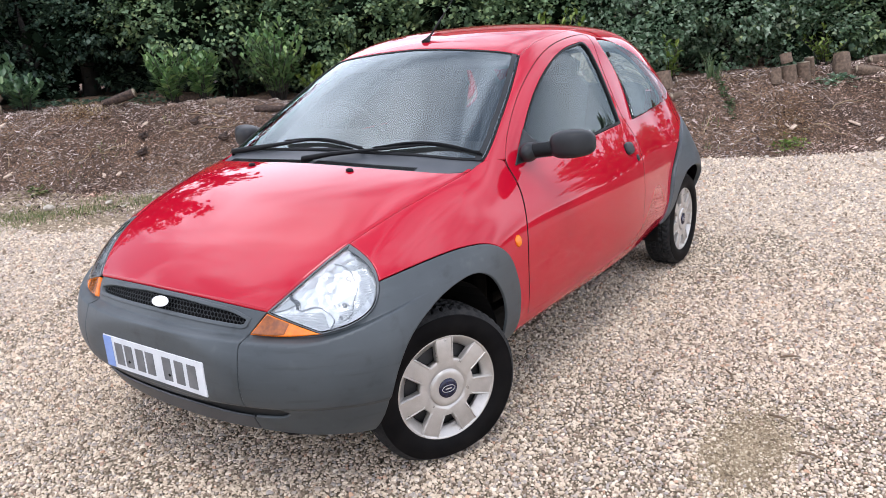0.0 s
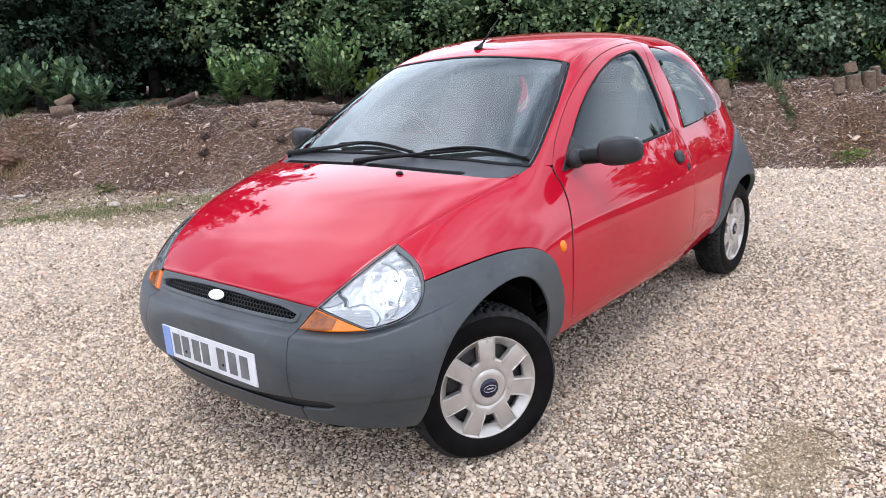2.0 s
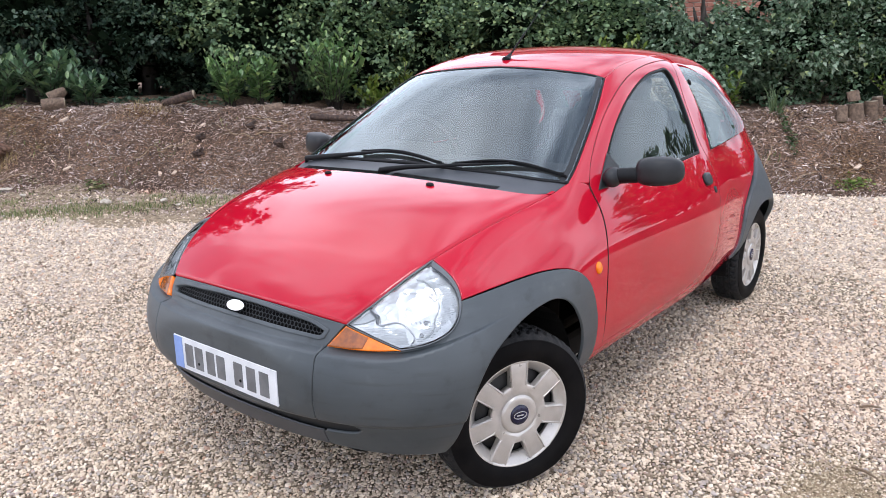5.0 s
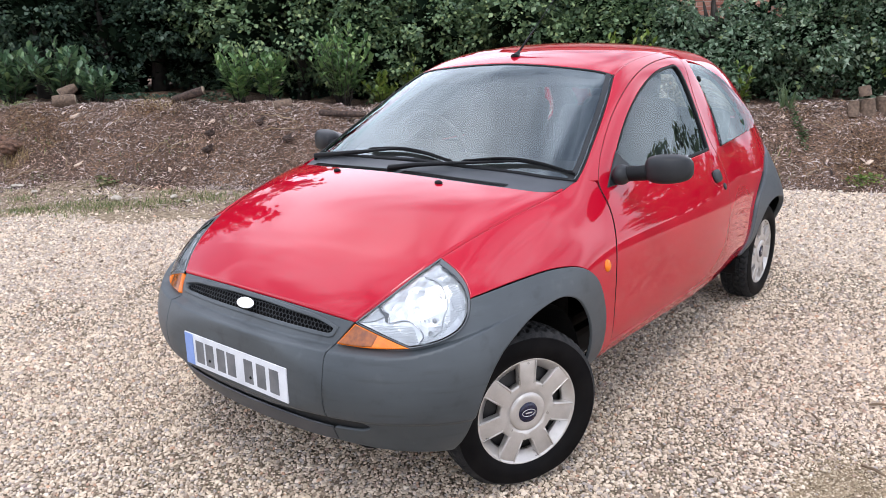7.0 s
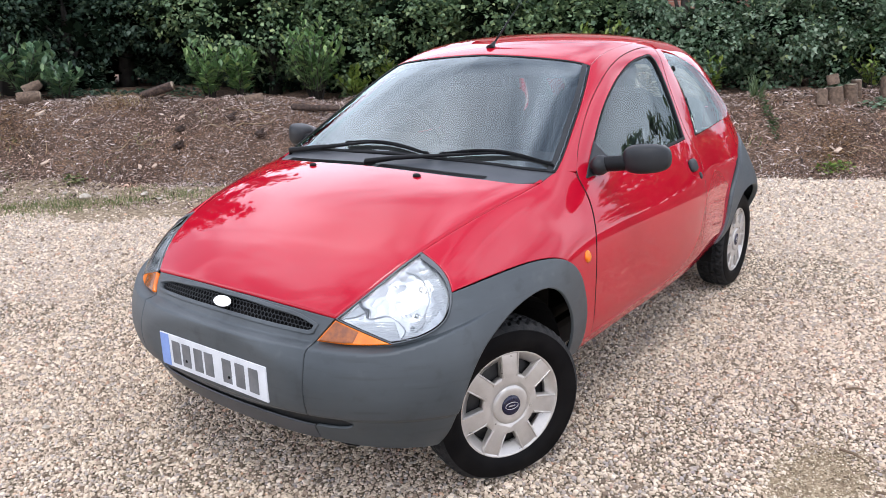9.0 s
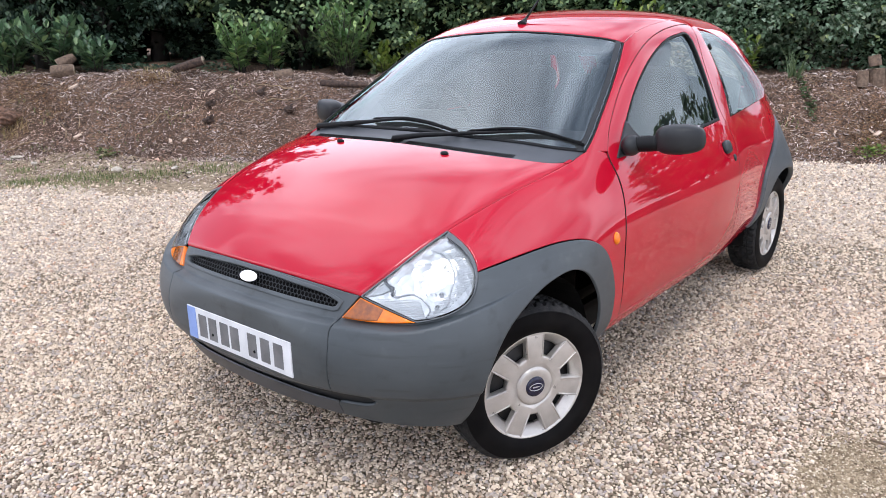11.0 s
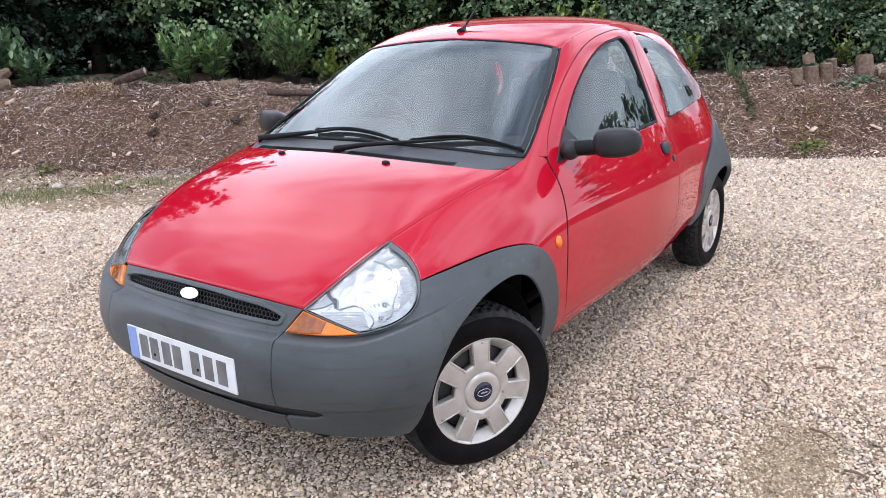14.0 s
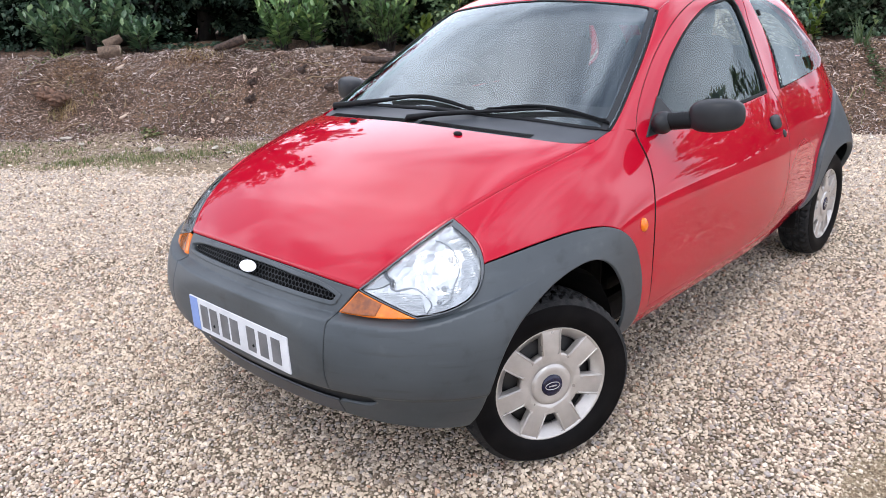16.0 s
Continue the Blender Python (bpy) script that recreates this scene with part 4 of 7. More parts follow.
WINDOW = loop(
    seg((-0.553, 0.711, 0.933), (-0.615, 0.694, 0.983), (-0.685, 0.673, 1.032), (-0.813, 0.638, 1.121), (-0.971, 0.604, 1.209), (-1.153, 0.575, 1.281), (-1.327, 0.556, 1.320), (-1.450, 0.549, 1.333), (-1.525, 0.55, 1.330), (-1.555, 0.565, 1.30)),
    seg((-1.555, 0.565, 1.30), (-1.573, 0.599, 1.222), (-1.582, 0.655, 1.090), (-1.560, 0.715, 0.950)),
    seg((-1.560, 0.715, 0.950), (-1.175, 0.725, 0.937), (-0.82, 0.722, 0.932), (-0.553, 0.711, 0.933)))
QUARTER = loop(
    seg((-1.715, 0.517, 1.345), (-1.908, 0.511, 1.320), (-2.080, 0.522, 1.272), (-2.198, 0.541, 1.217), (-2.290, 0.567, 1.148), (-2.361, 0.596, 1.074), (-2.391, 0.623, 1.012), (-2.326, 0.648, 0.968)),
    seg((-2.326, 0.648, 0.968), (-2.103, 0.663, 0.954), (-1.929, 0.679, 0.947), (-1.739, 0.698, 0.945)),
    seg((-1.739, 0.698, 0.945), (-1.772, 0.664, 1.014), (-1.794, 0.632, 1.085), (-1.790, 0.603, 1.150), (-1.760, 0.573, 1.228), (-1.729, 0.548, 1.290), (-1.715, 0.517, 1.345)))
TAIL_EDGE = seg((-2.74, 0.53, 0.87), (-2.63, 0.645, 0.855), (-2.51, 0.703, 0.830), (-2.40, 0.738, 0.786), (-2.329, 0.760, 0.744), (-2.261, 0.775, 0.698), (-2.206, 0.782, 0.651), (-2.165, 0.783, 0.590), (-2.147, 0.777, 0.500), (-2.125, 0.758, 0.400), (-2.075, 0.735, 0.326))
REAR_ARCH = seg((-2.135, 0.72, 0.326), (-2.175, 0.746, 0.38), (-2.208, 0.764, 0.435), (-2.222, 0.777, 0.480), (-2.253, 0.794, 0.535), (-2.312, 0.808, 0.587), (-2.396, 0.815, 0.606), (-2.477, 0.817, 0.602), (-2.560, 0.808, 0.578), (-2.620, 0.795, 0.53), (-2.665, 0.775, 0.46), (-2.695, 0.75, 0.40), (-2.71, 0.72, 0.34))
REAR_LOW = seg((-2.71, 0.72, 0.34), (-2.80, 0.62, 0.33), (-2.85, 0.50, 0.31), (-2.89, 0.35, 0.30))
REAR_SEAM = seg((-2.89, 0.35, 0.30), (-2.92, 0.36, 0.5), (-2.90, 0.37, 0.75), (-2.86, 0.37, 0.87))
REAR_TOP = seg((-2.86, 0.37, 0.87), (-2.74, 0.53, 0.87))
REAR_MID_T = seg((-2.88, 0, 0.87), (-2.86, 0.37, 0.87))
REAR_MID_B = seg((-2.90, 0, 0.30), (-2.89, 0.35, 0.30))
GRILLE = both(seg((0.504, 0, 0.658), (0.503, 0.112, 0.657), (0.5, 0.23, 0.65), (0.493, 0.33, 0.64), (0.492, 0.371, 0.629)))
GRILLE = loop(GRILLE, seg((0.492, 0.371, 0.629), (0.498, 0.369, 0.62), (0.506, 0.343, 0.616)), both(seg((0.529, 0, 0.621), (0.527, 0.126, 0.62), (0.519, 0.241, 0.618), (0.506, 0.343, 0.616)))[::-1], flip(seg((0.492, 0.371, 0.629), (0.498, 0.369, 0.62), (0.506, 0.343, 0.616))))
SLOT_T = seg((0.566, 0, 0.352), (0.557, 0.180, 0.355), (0.541, 0.33, 0.366), (0.511, 0.446, 0.368), (0.490, 0.484, 0.360), (0.482, 0.495, 0.349))
SLOT_B = seg((0.554, 0, 0.333), (0.548, 0.159, 0.333), (0.521, 0.321, 0.328), (0.492, 0.445, 0.330), (0.484, 0.482, 0.338), (0.482, 0.495, 0.349))
SEAM_TOP, SEAM_LOW = BUMPER_SEAM[BUMPER_SEAM[:, 2] > 0.369], BUMPER_SEAM[BUMPER_SEAM[:, 2] < 0.324]
SLOT = loop(both(SLOT_T), both(SLOT_B)[::-1])


def sides(make):
    for s in (1, -1):
        make(lambda p, s=s: np.asarray(p) if s > 0 else flip(p), lambda e, t, s=s: Sheet((e[0], s * e[1], e[2]), (t[0], s * t[1], t[2])), s)


# bonnet, windscreen and roof
bonnet_sheet = Sheet((-0.35, 0, 0.30), (0.08, 0, 0.93))
bonnet = loop(both(BONNET_F), BONNET_S, both(BONNET_R)[::-1], flip(BONNET_S))
skin("bonnet", RED, car, bonnet_sheet, bonnet, gap=0.006, edge=0.015, step=0.016, label="glossy red bonnet reflecting the sky and trees")
# black sheet added under the bonnet to block light in its gaps
skin("bonnet_gap_blocker", VOID, car, bonnet_sheet, bonnet, gap=-0.05, off=-0.02, step=0.08)
cowl = loop(both(BONNET_R), seg((-0.337, 0.655, 0.946), (-0.408, 0.657, 0.958)), both(SCREEN_B)[::-1], flip(seg((-0.337, 0.655, 0.946), (-0.408, 0.657, 0.958))))
skin("windscreen_cowl", COWL_GREY, car, Sheet((-0.5, 0, 0.3), (-0.25, 0, 0.98)), cowl, off=-0.006, label="grey plastic cowl with vent slots")
screen = loop(both(SCREEN_B), SCREEN_S, both(SCREEN_T)[::-1], flip(SCREEN_S))
screen_sheet = Sheet((-1.1, 0, 0.5), (-0.62, 0, 1.15))


def inset(sheet, outline, d):
    """An outline on the skin moved inwards by d."""
    uv = sheet.flat(outline)
    if area2(uv) < 0:
        uv = uv[::-1]
    r = np.linalg.norm(np.asarray(outline) - sheet.eye, axis=1).mean()
    return cast(body, sheet.eye, sheet.ways(shrink(uv, d / r)))


windscreen = skin("windscreen", GLASS, car, screen_sheet, screen, off=-0.004, depth=0.003, inset=0.006, step=0.011, label="tinted laminated windscreen")
skin("windscreen_trim", BLACK, windscreen, screen_sheet, screen, [inset(screen_sheet, screen, 0.014)], gap=0.002, off=-0.001, step=0.02)
shade = seg(*[(float(q[0]) + 0.066, float(q[1]) * 0.95, float(q[2]) - 0.036) for q in SCREEN_T[SCREEN_T[:, 1] < 0.235][::5]])
top_line = SCREEN_T[SCREEN_T[:, 1] < 0.235] + np.array((0.010, 0.0, -0.005))
skin("shade_band", DASH, windscreen, screen_sheet, loop(both(top_line), both(shade)[::-1]), gap=0.0, off=-0.009, depth=0.001, step=0.02, edge=0.001, label="dark shade band at the top of the glass")
for s in (1, -1):
    a = SCREEN_S + np.array((0.008, -0.012, 0.0))
    b = SCREEN_S + np.array((0.014, -0.034, 0.0))
    skin("screen_side_trim", MIRROR_GREY, windscreen, screen_sheet, loop(a, b[::-1]) * np.array((1, s, 1)), gap=0.0, off=0.0005, depth=0.003, step=0.02, edge=0.002)
roof = loop(both(SCREEN_T), DITCH, both(HATCH_T)[::-1], flip(DITCH))
skin("roof", RED, car, Sheet((-1.6, 0, 0.3), (-1.6, 0, 1.4)), roof, step=0.03)
skin("headlining", DASH, car, Sheet((-1.6, 0, 0.3), (-1.6, 0, 1.4)), roof, gap=-0.03, off=-0.025, step=0.08)

# tailgate
gate_sheet = Sheet((-1.9, 0, 0.7), (-2.6, 0, 1.1))
gate = loop(both(HATCH_T), HATCH_S, seg((-2.74, 0.53, 0.87), (-2.86, 0.37, 0.87)), both(REAR_MID_T)[::-1], flip(seg((-2.74, 0.53, 0.87), (-2.86, 0.37, 0.87))), flip(HATCH_S))
REAR_GLASS = loop(both(seg((-2.40, 0, 1.28), (-2.38, 0.36, 1.25))), seg((-2.38, 0.36, 1.25), (-2.55, 0.42, 1.10), (-2.66, 0.43, 0.99)), both(seg((-2.76, 0, 0.99), (-2.66, 0.43, 0.99)))[::-1], flip(seg((-2.38, 0.36, 1.25), (-2.55, 0.42, 1.10), (-2.66, 0.43, 0.99))))
tailgate = skin("tailgate", RED, car, gate_sheet, gate, [REAR_GLASS], step=0.035)
skin("rear_window", GLASS, tailgate, gate_sheet, REAR_GLASS, off=-0.003, depth=0.003)

def quarter_form(p):
    """The hinged side glass: flatter and leaning in a little more than the panel round it."""
    return body(p) + 0.050 * (p[..., 2] - 1.29) + 0.024 * (p[..., 0] + 1.95)


# flanks: wing, door, side panel
def flank(S, V, s):
    lamp_to_cowl = BONNET_S[np.argmin(np.abs(BONNET_S[:, 0] - 0.214)):]
    lamp_top = LAMP_O[:np.argmin(np.abs(LAMP_O[:, 0] - 0.243) + np.abs(LAMP_O[:, 2] - 0.712)) + 1]
    wing = loop(S(loop(lamp_to_cowl, seg((-0.337, 0.655, 0.946), (-0.408, 0.657, 0.958), (-0.497, 0.698, 0.953)), DOOR_F, seg((-0.452, 0.787, 0.385), (-0.445, 0.765, 0.330)), seg((-0.445, 0.765, 0.330), (-0.345, 0.765, 0.330)), ARCH_TOP[::-1], lamp_top[::-1])))
    sheet = V((-0.2, 0, 0.35), (-0.1, 0.72, 0.75))
    skin("front_wing", RED, car, sheet, wing, gap=0.005)
    # added black sheet keeps the gaps round the wing dark
    skin("wing_gap_blocker", VOID, car, sheet, wing, gap=-0.03, off=-0.022, step=0.07)
    side = V((-1.1, 0, 0.5), (-1.1, 0.8, 0.8))
    outline = S(loop(DOOR_F[::-1], DOOR_T, DOOR_R, DOOR_B))
    door = skin("door", RED, car, side, outline, [S(WINDOW)], gap=0.0055, edge=0.0022, label="glossy red door with a grey handle")
    skin("window_glass", SIDE_GLASS, door, side, S(WINDOW), off=-0.008, depth=0.003, gap=0.0, label="tinted side window")
    skin("window_seal", BLACK, door, side, S(WINDOW), [inset(side, S(WINDOW), 0.014) + np.array((0.007, 0, 0.001))], gap=0.002, off=0.0008, step=0.02, edge=0.0015, label="black rubber window seal")
    # black strip added in the shut lines to paint the gap's shade
    bm = bmesh.new()
    for line in (DOOR_F, DOOR_R, DOOR_T):
        q = S(line)
        tube(bm, cast(body, side.eye, side.ways(side.flat(q)), -0.0012), 0.0017, 5)
    part("shut_line_shade", bm, VOID, door, "black strip painting the shade in the shut line", smooth=True)
    back = V((-1.5, 0, 0.55), (-1.5, 0.8, 0.85))
    panel = S(loop(DOOR_T, DOOR_R, DOOR_B, seg((-0.452, 0.787, 0.385), (-0.445, 0.765, 0.330)), seg((-0.445, 0.765, 0.330), (-1.0, 0.765, 0.328), (-2.075, 0.735, 0.326)), TAIL_EDGE[::-1], HATCH_S[::-1], DITCH[::-1], SCREEN_S[::-1], seg((-0.408, 0.657, 0.958), (-0.497, 0.698, 0.953))))
    quarter = skin("side_panel", RED, car, back, panel, [S(QUARTER)], depth=0.02, label="red pillar, sill and rear quarter panel")
    qsheet = V((-1.9, 0, 0.6), (-2.0, 0.6, 1.1))
    skin("quarter_window", SIDE_GLASS, quarter, qsheet, S(QUARTER), off=0.002, depth=0.012, gap=0.004, f=quarter_form, label="hinged tinted rear quarter window")
    skin("pillar_trim", DASH, quarter, back, panel, [S(inset(Sheet((-1.5, 0, 0.55), (-1.5, 0.8, 0.85)), QUARTER, -0.004))], gap=0.006, off=-0.024, depth=0.004, step=0.05, label="dark grey inner pillar trim")
    skin("door_trim", DASH, door, side, outline, [S(inset(Sheet((-1.1, 0, 0.5), (-1.1, 0.8, 0.8)), WINDOW, 0.002))], gap=0.012, off=-0.016, depth=0.004, step=0.05, label="dark grey inner door trim")
    # black sheet added behind the door so its gaps stay dark
    skin("door_gap_blocker", VOID, quarter, side, outline, [S(inset(Sheet((-1.1, 0, 0.5), (-1.1, 0.8, 0.8)), WINDOW, -0.012))], gap=-0.03, off=-0.02, step=0.08)


sides(flank)


# bumpers
def front_corner(S, V, s):
    outline = S(loop(AMBER_B[::-1], LAMP_O[::-1][:np.argmin(np.abs(LAMP_O[::-1][:, 2] - 0.712)) + 1], ARCH_TOP, seg((-0.345, 0.765, 0.330), (-0.262, 0.765, 0.330)), ARCH_IN, BUMPER_B, SEAM_LOW[::-1], SLOT_B[SLOT_B[:, 1] > 0.377], SLOT_T[SLOT_T[:, 1] > 0.377][::-1], SEAM_TOP[::-1]))
    skin("front_bumper_corner", GREY, car, V((-0.15, 0, 0.45), (0.22, 0.70, 0.5)), outline, f=bumper_form, depth=0.010, edge=0.004, step=0.0075, creases=[S(q) for q in ledge_lines(np.arange(0.38, 0.79, 0.005))], label="matt grey plastic bumper corner and wheel arch")
    # wheel well
    bm = bmesh.new()
    n, rings = 20, []
    for y in (0.745, 0.42):
        rings.append([bm.verts.new((0.015 + 0.335 * math.cos(a), s * (y - (0.25 * max(math.cos(a), 0)**2 if y > 0.5 else 0)), 0.275 + 0.362 * math.sin(a))) for a in (math.pi * (-0.03 + 1.06 * k / n) for k in range(n + 1))])
    for k in range(n):
        bm.faces.new((rings[0][k], rings[0][k + 1], rings[1][k + 1], rings[1][k]))
    bm.faces.new(rings[1])
    part("wheel_well", bm, VOID, car)


sides(front_corner)
middle = loop(both(BONNET_F), seg((0.472, 0.438, 0.655), (0.519, 0.404, 0.596)), SEAM_TOP, both(SLOT_T[SLOT_T[:, 1] < 0.375])[::-1], flip(SEAM_TOP), flip(seg((0.472, 0.438, 0.655), (0.519, 0.404, 0.596))))
lip = loop(both(SLOT_B[SLOT_B[:, 1] < 0.372]), SEAM_LOW, both(BUMPER_M)[::-1], flip(SEAM_LOW))
mid_sheet = Sheet((-0.1, 0, 0.45), (0.55, 0, 0.46))
bumper = skin("front_bumper", GREY, car, mid_sheet, middle, [GRILLE], f=bumper_form, depth=0.010, edge=0.004, step=0.0065, creases=ledge_lines(np.arange(-0.5, 0.501, 0.005)), label="matt grey plastic front bumper")
ring = cast(body, mid_sheet.eye, mid_sheet.ways(shrink(mid_sheet.flat(GRILLE) if area2(mid_sheet.flat(GRILLE)) > 0 else mid_sheet.flat(GRILLE)[::-1], -0.013 / 0.63)))
skin("grille_surround", GREY, bumper, mid_sheet, ring, [GRILLE], gap=0.0, off=0.005, f=bumper_form, step=0.01, depth=0.02, edge=0.0035, label="raised grey grille surround")
skin("grille_backing", VOID, bumper, mid_sheet, GRILLE, gap=-0.10, off=-0.030, f=bumper_form, step=0.05)
# darker plastic than the bumper: scuffs, plus low-down shade put into the colour
skin("bumper_lip", COWL_GREY, bumper, mid_sheet, lip, f=bumper_form, depth=0.006, edge=0.003, step=0.012, label="lower bumper lip, coloured darker for its scuffs and shade")
skin("lower_intake", MIRROR_GREY, bumper, mid_sheet, SLOT, gap=-0.07, off=-0.011, depth=0.0, f=bumper_form, step=0.03, label="dark lower air intake slot")


def lattice():
    """Honeycomb bars across the grille."""
    uv = mid_sheet.flat(GRILLE)
    if area2(uv) < 0:
        uv = uv[::-1]
    r = 0.65
    pitch = 0.0165 / r
    a, made = pitch / math.sqrt(3), []
    lo, hi = uv.min(0), uv.max(0)
    row, y = 0, lo[1]
    while y < hi[1] + pitch:
        x = lo[0] + (pitch / 2 if row % 2 else 0)
        while x < hi[0] + pitch:
            for k in (0, 1, 2):
                p, q = [np.array((x + a * math.cos(t), y + a * math.sin(t))) for t in (math.pi / 6 + math.pi / 3 * k, math.pi / 6 + math.pi / 3 * (k + 1))]
                made.append((p, q))
            x += pitch
        y += a * 1.5
        row += 1
    mids = np.array([(p + q) / 2 for p, q in made])
    ok = within(mids, shrink(uv, -0.004))
    bm = bmesh.new()
    ends = np.array([e for (p, q), k in zip(made, ok) if k for e in (p, q)])
    at = cast(bumper_form, mid_sheet.eye, mid_sheet.ways(ends), -0.009)
    for i in range(0, len(at), 2):
        tube(bm, (at[i], at[i + 1]), 0.0017, 4, caps=False)
    return bm


part("grille_mesh", lattice(), MIRROR_GREY, bumper, "black honeycomb grille mesh")
bm = bmesh.new()
p, nrm = on_body(0.0, 0, 0.64)
bmesh.ops.create_uvsphere(bm, u_segments=28, v_segments=12, radius=1.0, matrix=Matrix.Translation((0.524, 0.0, 0.641)) @ Matrix.Rotation(radians(-46), 4, "Y") @ Matrix.Diagonal((0.007, 0.041, 0.019, 1)))
part("emblem", bm, EMBLEM, bumper, "plain white oval emblem", smooth=True)

# number plate with plain bars in place of characters
bm = bmesh.new()
box(bm, (0.006, 0.524, 0.113), pose(0.588, 0, 0.4505), 0.002)
plate = part("number_plate", bm, WHITE_PLATE, car, "white number plate with plain dark bars")
bm = bmesh.new()
box(bm, (0.002, 0.046, 0.109), pose(0.5915, -0.237, 0.4505), 0.0008)
part("plate_band", bm, PLATE_BLUE, plate, "blue band")
for y in (-0.178, -0.124, -0.062, -0.008, 0.080, 0.142, 0.204):
    bm = bmesh.new()
    box(bm, (0.0022, 0.043, 0.078), pose(0.5912, y, 0.449), 0.0008)
    part("character_bar", bm, PLATE_INK, plate)
for y in (-0.125, 0.09):
    bm = bmesh.new()
    lathe(bm, [(0.005, 0), (0.0045, 0.002), (0.001, 0.003)], 12, pose(0.5925, y, 0.432, 0, 90, 0))
    part("plate_screw", bm, BLACK, plate)

# rear bumper
def rear_corner(S, V, s):
    outline = S(loop(TAIL_EDGE[::-1], REAR_TOP[::-1], REAR_SEAM[::-1], REAR_LOW[::-1], REAR_ARCH[::-1], seg((-2.135, 0.72, 0.326), (-2.075, 0.735, 0.326))))
    skin("rear_bumper_corner", GREY, car, V((-2.2, 0, 0.5), (-2.55, 0.72, 0.6)), outline, depth=0.025, edge=0.005, f=rear_form, label="matt grey plastic rear bumper corner and arch")
    bm = bmesh.new()
    n, rings = 20, []
    for y in (0.73, 0.42):
        rings.append([bm.verts.new((-2.45 + 0.35 * math.cos(a), s * (y - (0.02 + 0.17 * max(-math.cos(a), 0)**2 if y > 0.5 else 0)), 0.275 + 0.352 * math.sin(a))) for a in (math.pi * (-0.05 + 1.1 * k / n) for k in range(n + 1))])
    for k in range(n):
        bm.faces.new((rings[0][k], rings[0][k + 1], rings[1][k + 1], rings[1][k]))
    bm.faces.new(rings[1])
    part("wheel_well", bm, VOID, car)


sides(rear_corner)
skin("rear_bumper", GREY, car, Sheet((-2.2, 0, 0.55), (-2.9, 0, 0.55)), loop(both(REAR_MID_T), REAR_SEAM[::-1], both(REAR_MID_B)[::-1], flip(REAR_SEAM[::-1])), depth=0.025, f=rear_form)

# underbody
bm = bmesh.new()
box(bm, (2.7, 1.16, 0.12), pose(-1.2, 0, 0.27), 0.03)
box(bm, (0.75, 0.9, 0.25), pose(0.05, 0, 0.33), 0.05)
box(bm, (0.2, 0.90, 0.14), pose(0.36, 0, 0.335), 0.01)
part("underbody", bm, VOID, car)


